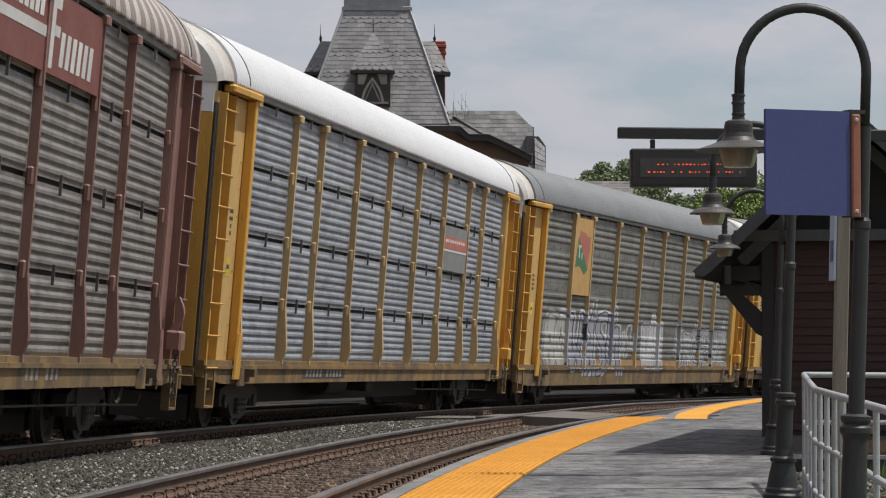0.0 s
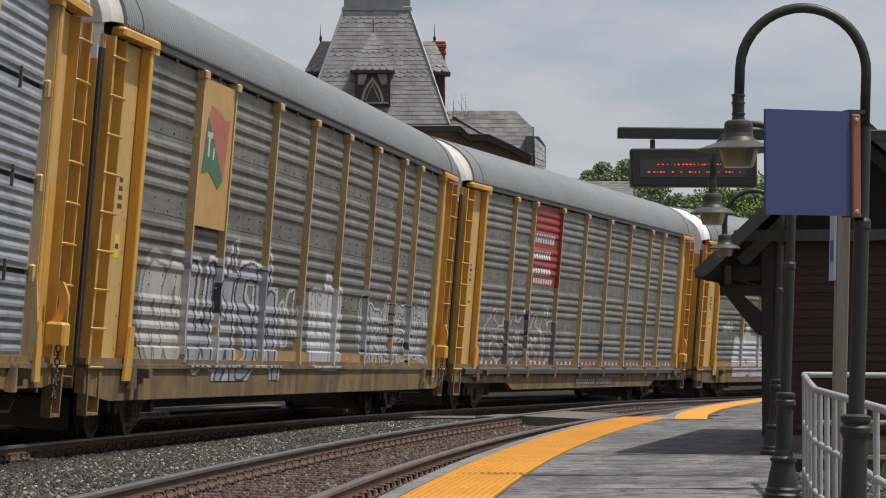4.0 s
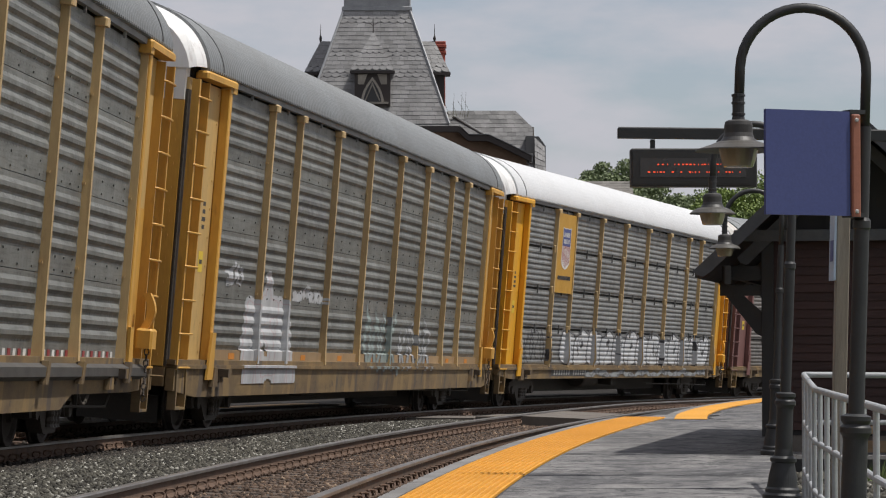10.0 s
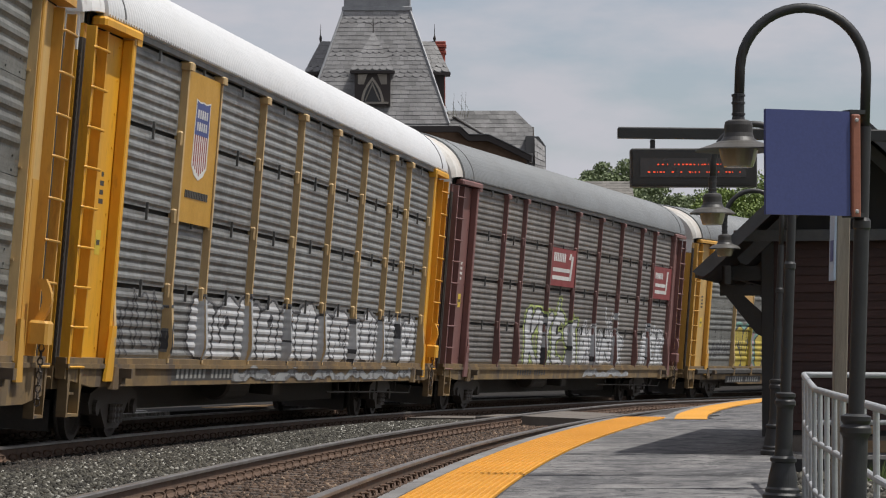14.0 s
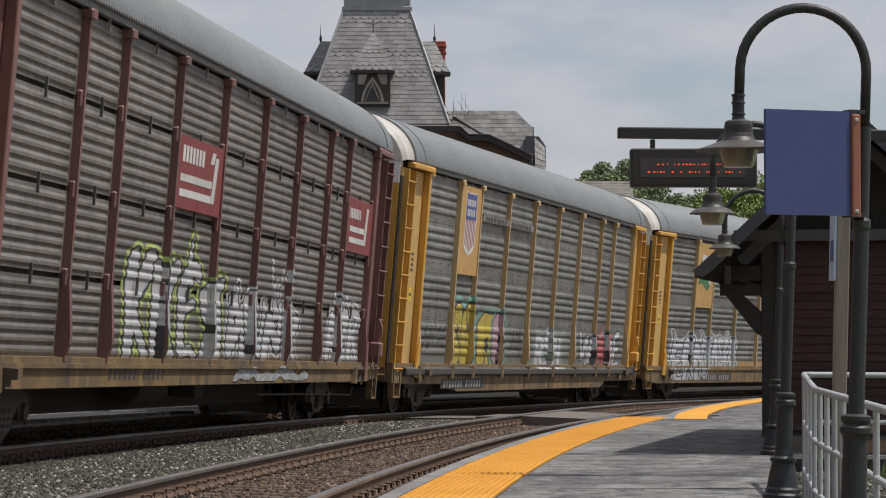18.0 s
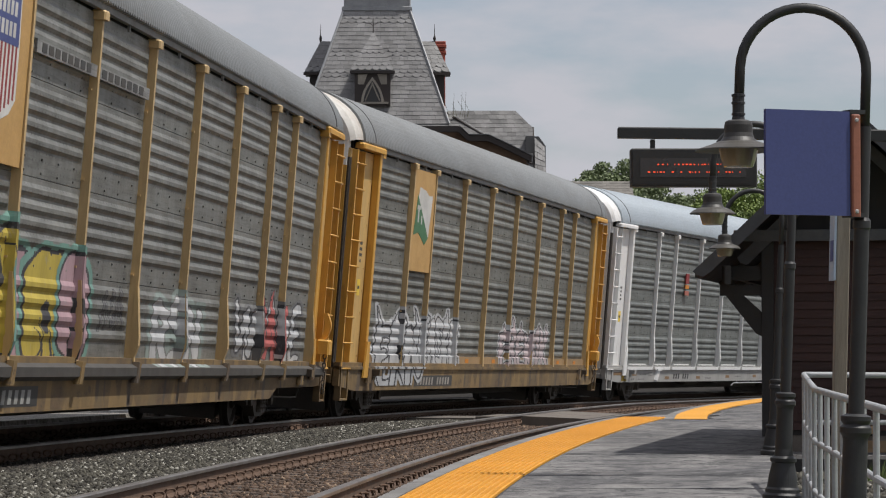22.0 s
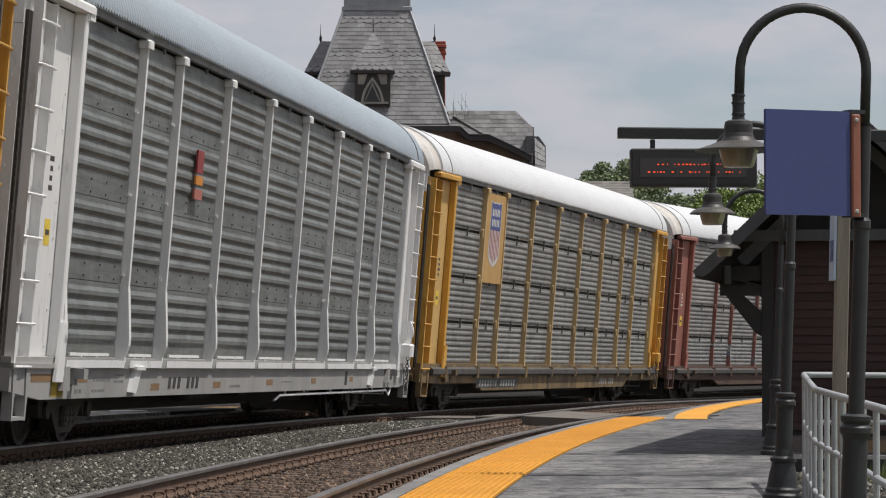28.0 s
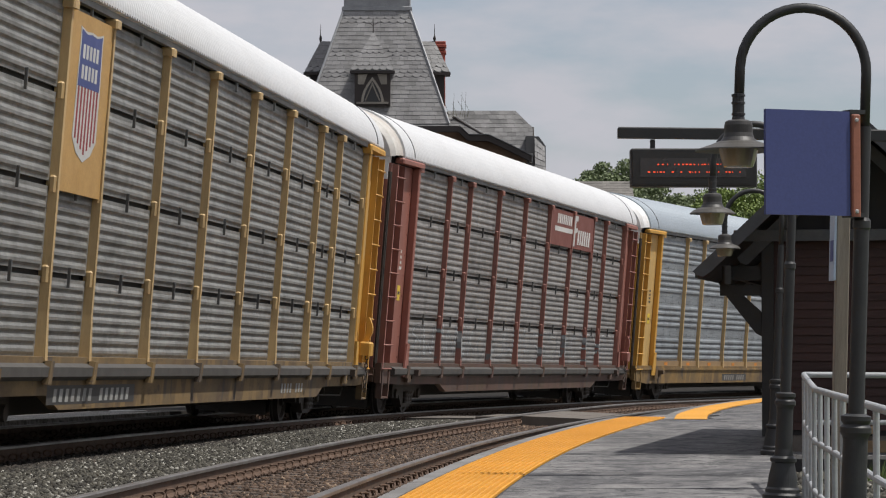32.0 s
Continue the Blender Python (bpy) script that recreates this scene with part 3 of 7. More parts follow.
        def lug(side):
            x = end * 11.3
            return Geo().prism([(x - 0.62, 0.72), (x - 0.34, 0.72), (x - 0.40, 1.0), (x - 0.55, 1.0)], *sorted((side * 1.545, side * 1.62))).mesh("tie_down_lug")
        for side in (-1, 1):
            part("sill_step", shared(("step", end, side), lambda: step(side)), S, car)
            part("jacking_pad", shared(("jack", end, side), lambda: jack_pad(side)), S, car)
            part("tie_down_lug", shared(("lug", end, side), lambda: lug(side)), S, car)
        bogie(end * 9.9, car)
    def lever():
        g = Geo()
        rs = []
        for k in range(7):
            q = k / 6
            y, z = -1.58 - 0.08 * math.sin(math.pi * q), 1.50 + 0.46 * q
            rs.append([(12.84, y - 0.05, z), (12.96, y - 0.05, z), (12.96, y + 0.05, z), (12.84, y + 0.05, z)])
        return g.rings(rs).mesh("brake_lever")
    part("brake_lever", shared("lever", lever), P, car)
    part("brake_box", shared("bbox", lambda: Geo().chamfer(12.62, 12.96, -1.74, -1.52, 1.24, 1.50, 0.03).mesh("brake_box")), P, car)
    def chain():
        g = Geo()
        for k in range(9):
            z = 1.20 - 0.075 * k
            ring = [(12.86 + (0.03 * math.cos(a) if k % 2 else 0), -1.64 + (0 if k % 2 else 0.03 * math.cos(a)), z + 0.045 * math.sin(a)) for a in [0.785 * q for q in range(9)]]
            g.tube(ring, 0.010, 5)
        return g.mesh("brake_chain")
    tagged(part("brake_chain", shared("chain", chain), STEEL_GREASE, car), kind="stuff")
    def brake():
        g = Geo()
        g.turned([(0.22, -0.8), (0.25, -0.7), (0.25, 0.7), (0.22, 0.8)], 16, pose(-2.2, -0.75, 0.68, 0, 90, 0))
        return g.mesh("air_tank")
    part("air_tank", shared("brake", brake), STEEL_GREASE, car)
    part("valve_box", shared("valve", lambda: Geo().chamfer(0.2, 0.8, -1.0, -0.6, 0.5, 0.98, 0.03).mesh("valve_box")), STEEL_GREASE, car)
    def pipe():
        g = Geo()
        g.tube([(3.0, -1.36, 0.56), (8.5, -1.36, 0.52), (11.8, -1.36, 0.48), (12.0, -1.36, 0.62)], 0.016, 6)
        for x in (4, 6, 8, 10):
            g.box(x - 0.015, x + 0.015, -1.38, -1.34, 0.50, 0.95)
        return g.mesh("brake_rod")
    part("brake_rod", shared("pipe", pipe), GALV if P == WHITE else STEEL_DARK, car)
    for make in cfg.get("extras", ()):
        make(car)
    for make in cfg.get("sprays", ()):
        make(car, cfg)
    CARS.append(car)
    return car


PLAIN_PANEL = panel_metal("weathered zinc sheet", (0.50, 0.50, 0.49))
YELLOW = paint("chrome yellow rail paint", (0.62, 0.335, 0.055))
KICK_TAN = paint("scuffed tan plate paint", (0.36, 0.235, 0.115))
YELLOW_FADED = paint("sun-faded yellow paint", (0.60, 0.40, 0.15))
YELLOW_DEEP = paint("deep yellow rail paint", (0.74, 0.37, 0.02))
TAN = paint("faded yellow post paint", (0.58, 0.405, 0.19))
BROWN = paint("oxide brown rail paint", (0.24, 0.125, 0.10))
MAROON = paint("maroon rail paint", (0.20, 0.095, 0.085))
BRICK = paint("brick red rail paint", (0.30, 0.12, 0.09))
WHITE = paint("white rail paint", (0.76, 0.76, 0.75), dirt=-0.05)
SILL_YELLOW = sill_paint("dirty yellow sill", (0.25, 0.155, 0.05))
SILL_TAN = sill_paint("dirty tan sill", (0.215, 0.142, 0.058))
SILL_BROWN = sill_paint("dirty brown sill", (0.105, 0.056, 0.042))
SILL_WHITE = paint("white sill paint", (0.36, 0.355, 0.34), dirt=0.3)
ROOF_WHITE = surface("white roof sheet", (0.60, 0.61, 0.62), (0.48, 0.48, 0.48), rough=0.5, coarse=0.5, fine=12, amount=0.3, bump=0.02, vary=0.02)
ROOF_GREY = surface("grey zinc roof sheet", (0.205, 0.216, 0.22), (0.155, 0.158, 0.158), rough=0.5, metal=0.2, coarse=0.5, fine=12, amount=0.5, bump=0.02, vary=0.05)
ROOF_SILVER = surface("blue-white zinc roof sheet", (0.37, 0.42, 0.46), (0.30, 0.33, 0.36), rough=0.42, metal=0.3, coarse=0.5, fine=12, amount=0.4, bump=0.02, vary=0.02)
ROOF_STRIPED = surface("streaked roof sheet", (0.50, 0.47, 0.44), (0.33, 0.28, 0.25), rough=0.6, coarse=0.7, fine=12, amount=0.6, bump=0.02, vary=0.02)


def stripe_roof():
    """Brown dirt lies between the raised seams of the roof."""
    t = ROOF_STRIPED.node_tree
    b = t.nodes["Principled BSDF"]
    col = b.inputs["Base Color"].links[0].from_socket
    tc = t.nodes.new("ShaderNodeTexCoord")
    sp = t.nodes.new("ShaderNodeSeparateXYZ")
    link(t, tc.outputs["Object"], sp.inputs[0])
    band = math_node(t, "GREATER_THAN", math_node(t, "FRACT", math_node(t, "DIVIDE", sp.outputs[0], 0.62)), 0.42)
    link(t, mix_node(t, math_node(t, "MULTIPLY", band, 0.75), col, (0.17, 0.125, 0.11)), b.inputs["Base Color"])


stripe_roof()
HOOD_RUSTY = surface("peeling white hood", (0.58, 0.57, 0.54), (0.36, 0.30, 0.24), rough=0.6, coarse=1.4, fine=15, amount=0.7, bump=0.05, spots=0.45, spot_color=(0.22, 0.12, 0.06))
NOTICE = surface("bright yellow plate", (0.75, 0.55, 0.05), (0.5, 0.36, 0.05), rough=0.5, bump=0.0)
def flat_paint(name, c):
    return surface(name, c, tuple(0.7 * q for q in c), rough=0.55, bump=0.0, amount=0.4, coarse=2, vary=0.02)


SIGN_ORANGE = flat_paint("sign orange", (0.60, 0.22, 0.02))
MARK_WHITE = surface("white marking paint", (0.62, 0.62, 0.60), (0.42, 0.42, 0.40), rough=0.6, bump=0.0)
MARK_BLACK = surface("black marking paint", (0.04, 0.04, 0.04), (0.08, 0.07, 0.06), rough=0.6, bump=0.0)
MARK_DIM = surface("dulled white marking", (0.33, 0.33, 0.31), (0.2, 0.2, 0.185), rough=0.6, bump=0.0)
PATCH_TAN = surface("tan paint patch", (0.27, 0.16, 0.075), (0.20, 0.13, 0.075), rough=0.7, bump=0.0)
PATCH_YELLOW = surface("yellow paint patch", (0.42, 0.29, 0.03), (0.30, 0.22, 0.05), rough=0.7, bump=0.0)
MARK_FAINT = surface("faint grey stencil paint", (0.17, 0.165, 0.16), (0.24, 0.235, 0.225), rough=0.7, bump=0.0)
MARK_GREY = surface("faded grey marking", (0.30, 0.28, 0.25), (0.2, 0.18, 0.15), rough=0.6, bump=0.0)

CONFIGS = []


def car_cfg(**k):
    CONFIGS.append(k)
# ---- ground, ballast, rails ----
BALLAST = surface("crushed grey ballast", (0.055, 0.051, 0.045), (0.026, 0.023, 0.020), rough=0.9, coarse=9, fine=60, bump=0.9, amount=0.9)
EARTH = surface("dry earth and cinders", (0.16, 0.14, 0.115), (0.06, 0.06, 0.04), rough=0.95, coarse=0.4, fine=12, bump=0.5)
RAIL_RUST = surface("rusted rail", (0.105, 0.060, 0.036), (0.050, 0.036, 0.028), rough=0.8, coarse=4, fine=40, bump=0.15)
RAIL_HEAD = surface("polished rail head", (0.22, 0.205, 0.19), (0.11, 0.092, 0.08), rough=0.42, metal=0.7, coarse=2, fine=30, bump=0.02)
TIE_WOOD = surface("creosoted timber", (0.10, 0.065, 0.045), (0.055, 0.045, 0.04), rough=0.9, coarse=3, fine=25, bump=0.5, stretch=(4, 1, 4))


def sheet_between(name, offs, s0, s1, ds, height, mat, label, kind="structure", lumps=0.0):
    """A strip of ground along the line; height(s, off) gives its level over the rails."""
    n = int((s1 - s0) / ds)
    vs, fs, k = [], [], len(offs)
    for i in range(n + 1):
        s = s0 + i * ds
        for o in offs:
            p = beside(s, o, height(s, o))
            if lumps:
                p.z += lumps * (noise.noise(Vector((p.x * 5, p.y * 5, 0))) + 0.6 * noise.noise(Vector((p.x * 13, p.y * 13, 3))))
            vs.append(p)
    for i in range(n):
        for j in range(k - 1):
            a = i * k + j
            fs.append((a, a + 1, a + k + 1, a + k))
    ob = solid(name, mesh_of(name, vs, fs), mat, label, kind=kind)
    return ob


g = Geo()
N = 48
rim = [[(r * math.cos(2 * math.pi * j / N), 60 + r * math.sin(2 * math.pi * j / N), z) for j in range(N)] for r, z in ((2600, -2.5), (700, -1.4), (260, -1.15), (120, -1.1))]
g.rings(rim, caps=False)
g.add([(*p[:2], p[2]) for p in rim[-1]], [tuple(range(N))])
solid("ground", g, EARTH, "dry brown earth around the railway", kind="structure")


def near_up(s):
    """Level of the near track's left rail over the train's rails."""
    return float(np.interp(s, (-20, -8, 14, 30, 45), (-0.075, -0.06, 0.0, 0.05, 0.01)))


NEAR = 5.10


def bed(s, o):
    if o < -3.5:
        return -0.22 - 0.01 * (abs(o) - 3.5)
    if o < 0.95:
        return -0.20 - 0.08 * o * 0.75
    heap = 0.13 * max(0.0, 1 - ((o - 2.35) / 1.0) ** 2) * (0.35 + 0.65 * max(0.0, 1 - ((s - 11.0) / 9.0) ** 2))
    if o < 3.9:
        return -0.24 - 0.02 * (o - 0.95) + heap
    return near_up(s) - 0.20 - 0.05 * (o - 4.35)


OFFS = [-2.6, -2.0] + [-1.6 + 0.2 * k for k in range(40)]
sheet_between("ballast_bed", OFFS, -26, 60, 0.2, bed, BALLAST, "crushed grey stone bed under both tracks", lumps=0.02)
sheet_between("ballast_bed", [-2.6, -1.2, 0, 1.2, 2.6, 4.0, 5.2, 6.2], 60, 470, 2.0, bed, BALLAST, "crushed grey stone bed under both tracks")
sheet_between("ballast_bed", [-2.6, -1.2, 0, 1.2, 2.6, 4.0, 5.2, 6.2], -410, -26, 2.0, bed, BALLAST, "crushed grey stone bed under both tracks")


# dark, barely reflecting yard from s = 14 on; paler gravel before it
YARD = surface("dark yard surface", (0.036, 0.034, 0.032), (0.022, 0.020, 0.019), rough=0.9, coarse=0.6, fine=20, bump=0.3)
YARD.node_tree.nodes["Principled BSDF"].inputs["Specular IOR Level"].default_value = 0.05
sheet_between("yard", [-60, -30, -12, -6, -4, -2.2, -2.15], 14, 140, 2.0, lambda s, o: 0.04 if o < -2.17 else -0.4, YARD, "dark asphalt station yard beyond the train")

GRAVEL = surface("pale sunlit gravel", (0.30, 0.285, 0.255), (0.09, 0.085, 0.075), rough=0.95, coarse=7, fine=50, bump=0.8, amount=1.0)
sheet_between("gravel_yard", [-60, -30, -12, -6, -4, -2.2, -2.15], -120, 14, 2.0, lambda s, o: 0.04 if o < -2.17 else -0.4, GRAVEL, "pale gravel beyond the train", kind="structure")


def rail_meshes(off, up, s0, s1, ds, lean):
    foot, head = Geo(), Geo()
    fp = [(-0.075, -0.185), (0.075, -0.185), (0.075, -0.170), (0.012, -0.150), (0.010, -0.045), (0.036, -0.036), (-0.036, -0.036), (-0.010, -0.045), (-0.012, -0.150), (-0.075, -0.170)]
    hp = [(-0.037, -0.036), (0.037, -0.036), (0.037, -0.010), (0.028, 0.0), (-0.028, 0.0), (-0.037, -0.010)]
    n = int((s1 - s0) / ds)
    for geo, prof in ((foot, fp), (head, hp)):
        geo.rings([[beside(s0 + i * ds, off + x + lean * -z, up(s0 + i * ds) + z) for x, z in prof] for i in range(n + 1)])
    return foot, head


def track(name, centre, level, cant, label):
    tr = thing(name, label, "railway track", kind="structure")
    for side in (-1, 1):
        up = lambda s: level(s) - side * 0.753 * math.sin(cant)
        for s0, s1, ds in ((-400, -30, 4.0), (-30, 90, 0.5), (90, 470, 3.0)):
            foot, head = rail_meshes(centre + side * 0.753, up, s0, s1, ds, cant)
            r = part("rail", foot, RAIL_RUST, tr)
            part("rail_head", head, RAIL_HEAD, r, "worn bright rail head")
    def tie_mesh():
        return Geo().chamfer(-1.3, 1.3, -0.115, 0.115, -0.38, -0.19, 0.012).mesh("sleeper")
    def clip_mesh():
        ring = [(0.046 * math.cos(a), 0.04 * math.sin(2 * a), 0.046 + 0.046 * math.sin(a)) for a in [-1.2 + 0.42 * k for k in range(14)]]
        return Geo().tube(ring, 0.012, 6).mesh("rail_clip")
    s, k = -24.0, 0
    rnd = random.Random(5)
    while s < 62:
        x, y, a, z = line_at(s)
        p = beside(s, centre, level(s))
        m = Matrix.Translation(p) @ Matrix.Rotation(-a + rnd.uniform(-0.01, 0.01), 4, "Z") @ Matrix.Rotation(cant, 4, "Y")
        t = part("sleeper", shared("tie", tie_mesh), TIE_WOOD, tr)
        t.matrix_world = m
        if s < 46:
            for side in (-1, 1):
                for q in (-1, 1):
                    c = part("rail_clip", shared("clip", clip_mesh), RAIL_RUST, tr)
                    c.matrix_world = m @ Matrix.Translation((side * 0.753 + q * 0.115, 0, -0.178)) @ Matrix.Rotation(0.0 if q > 0 else math.pi, 4, "Z")
        s += 0.54
        k += 1
    return tr


track("track_far", 0.0, lambda s: 0.0, CANT, "rusty rails with polished heads on buried sleepers")
track("track_near", NEAR, lambda s: near_up(s) - 0.035, 0.047, "rusty curved rails with spring clips in stained ballast")


def stones(count, place, size, seed, name, mat, label):
    rng = np.random.RandomState(seed)
    t = (1 + 5 ** 0.5) / 2
    base = np.array([(-1, t, 0), (1, t, 0), (-1, -t, 0), (1, -t, 0), (0, -1, t), (0, 1, t), (0, -1, -t), (0, 1, -t), (t, 0, -1), (t, 0, 1), (-t, 0, -1), (-t, 0, 1)]) / 1.9
    tri = np.array([(0, 11, 5), (0, 5, 1), (0, 1, 7), (0, 7, 10), (0, 10, 11), (1, 5, 9), (5, 11, 4), (11, 10, 2), (10, 7, 6), (7, 1, 8), (3, 9, 4), (3, 4, 2), (3, 2, 6), (3, 6, 8), (3, 8, 9), (4, 9, 5), (2, 4, 11), (6, 2, 10), (8, 6, 7), (9, 8, 1)])
    V = np.empty((count, 12, 3))
    for i in range(count):
        p = place(rng)
        q = base * (1 + rng.uniform(-0.38, 0.30, (12, 1))) * rng.uniform(0.6, 1.25, 3) * size * rng.uniform(0.6, 1.4)
        a = rng.uniform(0, 6.28, 2)
        r = np.array(Euler((a[0], a[1], 0)).to_matrix())
        V[i] = q @ r.T + np.array(p)
    F = (tri[None] + 12 * np.arange(count)[:, None, None]).reshape(-1, 3)
    me = bpy.data.meshes.new(name)
    me.vertices.add(count * 12)
    me.vertices.foreach_set("co", V.ravel())
    me.loops.add(F.size)
    me.loops.foreach_set("vertex_index", F.ravel().astype(np.int32))
    me.polygons.add(len(F))
    me.polygons.foreach_set("loop_start", np.arange(0, F.size, 3, dtype=np.int32))
    me.update(calc_edges=True)
    return solid(name, me, mat, label, category="gravel", kind="stuff")


def stone_mat(name, light, dark, rust):
    m, t, b = nodes_of(name)
    geo = t.nodes.new("ShaderNodeNewGeometry")
    cr = t.nodes.new("ShaderNodeValToRGB")
    cr.color_ramp.elements[0].color = (*dark, 1)
    cr.color_ramp.elements[1].color = (*light, 1)
    e = cr.color_ramp.elements.new(0.62)
    e.color = (*rust, 1)
    e = cr.color_ramp.elements.new(0.88)
    e.color = tuple(1.6 * q for q in rust) + (1,)
    link(t, geo.outputs["Random Per Island"], cr.inputs["Fac"])
    n = noise_node(t, coords(t), 45, 3, 0.6)
    link(t, mix_node(t, 0.4, cr.outputs["Color"], ramp_grey(t, n), "OVERLAY"), b.inputs["Base Color"])
    b.inputs["Roughness"].default_value = 0.9
    return m


STONE_GREY = stone_mat("grey crushed stones", (0.40, 0.39, 0.35), (0.016, 0.014, 0.011), (0.062, 0.058, 0.046))
STONE_BROWN = stone_mat("stained crushed stones", (0.29, 0.21, 0.145), (0.018, 0.012, 0.009), (0.078, 0.049, 0.032))


def bed_spot(s, o):
    p = beside(s, o, bed(s, o))
    return (p.x, p.y, p.z + 0.005)


def place_mid(r):
    s = -22 + 42 * r.uniform(0, 1) ** 1.25
    return bed_spot(s, 1.7 + 2.4 * r.uniform(0, 1) ** 0.9)


def place_railside(r):
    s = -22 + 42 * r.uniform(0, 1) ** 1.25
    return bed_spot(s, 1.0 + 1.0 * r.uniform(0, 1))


def place_near(r):
    s = -22 + 52 * r.uniform(0, 1) ** 1.3
    return bed_spot(s, r.choice((r.uniform(4.45, 5.75), r.uniform(4.45, 5.75), r.uniform(5.95, 6.12))))


def place_far(r):
    return bed_spot(r.uniform(-22, 30), r.uniform(-2.1, 0.9))


# one dark tone serves the strip along the rail and the bed under the train
STONE_DARK = stone_mat("dark crushed stones", (0.12, 0.105, 0.085), (0.012, 0.010, 0.009), (0.034, 0.028, 0.022))
stones(13000, place_railside, 0.022, 6, "ballast_stones", STONE_DARK, "dark crushed stones along the rail")
stones(38000, place_mid, 0.0215, 3, "ballast_stones", STONE_GREY, "loose grey crushed stones between the tracks")
stones(16000, place_near, 0.0205, 4, "ballast_stones", STONE_BROWN, "rust-stained crushed stones between the rails")
# the train's shade is put into the dark colour of these stones
stones(4500, place_far, 0.03, 5, "ballast_stones", STONE_DARK, "crushed stones under the train, coloured dark for its shade")
# ---- platform ----


def paving_material():
    """Worn coated paving: blotches, long wiped streaks across the platform and fine cracks."""
    m, t, b = nodes_of("worn grey platform paving")
    grain = noise_node(t, coords(t), 30, 4, 0.7)
    blot = noise_node(t, coords(t, (1.0, 0.5, 1)), 0.8, 6, 0.7, 0.6)
    wipe = noise_node(t, coords(t, (1.0, 0.8, 1)), 2.4, 8, 0.75, 0.7)
    speck = noise_node(t, coords(t, (1.0, 0.9, 1)), 7.0, 6, 0.75, 0.4)
    col = mix_node(t, ramp_node(t, blot, 0.38, 0.60), (0.185, 0.180, 0.176), (0.080, 0.079, 0.082))
    col = mix_node(t, math_node(t, "MULTIPLY", ramp_node(t, wipe, 0.535, 0.555), 0.9, clamp=True), col, (0.034, 0.034, 0.037))
    col = mix_node(t, math_node(t, "MULTIPLY", ramp_node(t, wipe, 0.43, 0.40), 0.65, clamp=True), col, (0.25, 0.243, 0.235))
    col = mix_node(t, math_node(t, "MULTIPLY", ramp_node(t, speck, 0.55, 0.60), 0.6, clamp=True), col, (0.05, 0.05, 0.052))
    crack = noise_node(t, coords(t, (0.7, 0.5, 1)), 1.1, 5, 0.65, 1.4)
    line = math_node(t, "LESS_THAN", math_node(t, "ABSOLUTE", math_node(t, "SUBTRACT", crack, 0.5)), 0.006)
    col = mix_node(t, math_node(t, "MULTIPLY", line, 0.75), col, (0.03, 0.03, 0.03))
    col = mix_node(t, 0.45, col, ramp_grey(t, grain), "OVERLAY")
    info = t.nodes.new("ShaderNodeObjectInfo")
    hsv = t.nodes.new("ShaderNodeHueSaturation")
    link(t, math_node(t, "MULTIPLY_ADD", info.outputs["Random"], 0.22, 0.90), hsv.inputs["Value"])
    link(t, col, hsv.inputs["Color"])
    link(t, hsv.outputs["Color"], b.inputs["Base Color"])
    b.inputs["Roughness"].default_value = 0.85
    bp = t.nodes.new("ShaderNodeBump")
    bp.inputs["Strength"].default_value = 0.3
    bp.inputs["Distance"].default_value = 0.01
    link(t, grain, bp.inputs["Height"])
    link(t, bp.outputs["Normal"], b.inputs["Normal"])
    return m


ASPHALT = paving_material()
JOINT = surface("dirty paving joint", (0.045, 0.043, 0.042), (0.03, 0.03, 0.03), rough=0.95, coarse=2, fine=30, bump=0.2)
KERB = surface("weathered concrete edging", (0.20, 0.195, 0.19), (0.11, 0.105, 0.10), rough=0.85, coarse=1.2, fine=30, bump=0.25)
CONCRETE_LIGHT = surface("pale cover", (0.40, 0.39, 0.37), (0.25, 0.24, 0.23), rough=0.8, coarse=3, fine=30, bump=0.1)
TACTILE = surface("yellow tactile tile", (0.66, 0.305, 0.022), (0.54, 0.24, 0.02), rough=0.65, coarse=1.5, fine=25, bump=0.1, amount=0.5, vary=0.05)


def flat_strip(geo, a, b, s0, s1, z0, z1, ds=0.5):
    """A slab between two offsets from the line, with level top z1 and bottom z0."""
    n = max(1, int(round((s1 - s0) / ds)))
    rs = []
    for i in range(n + 1):
        s = s0 + (s1 - s0) * i / n
        p, q = beside(s, a), beside(s, b)
        rs.append([(p.x, p.y, z0), (q.x, q.y, z0), (q.x, q.y, z1), (p.x, p.y, z1)])
    return geo.rings(rs)


g = Geo()
flat_strip(g, 6.22, 9.75, -60, 60, -0.9, -0.012)
flat_strip(g, 9.75, 16.0, -4.0, 60, -0.9, -0.004)
platform = solid("platform", g, JOINT, "worn dark grey paved station platform", kind="structure")


def strip_left(s):
    """Edge of the second tactile strip, which swings in from the foot crossing."""
    return float(np.interp(s, (15.0, 19.0, 24.0, 28.0, 40.0), (7.30, 6.95, 6.68, 6.55, 6.40)))


rnd = random.Random(21)
s = -40.0
while s < 58:
    e = s + rnd.choice((1.2, 2.4, 3.6, 5.0))
    a = 7.055 if s < 15.0 else strip_left(s) + 0.655
    b = 9.75 if s < -4 else 12.0
    part("paving_slab", flat_strip(Geo(), a, b, s, e - 0.0025, -0.10, rnd.uniform(-0.002, 0.003), 0.8), ASPHALT, platform)
    s = e
slabs = thing("platform_edge", "weathered concrete edging slabs along the platform", "platform edge", kind="structure")
strip = thing("tactile_strip", "yellow tactile warning tiles along the platform edge", "tactile paving", kind="structure")


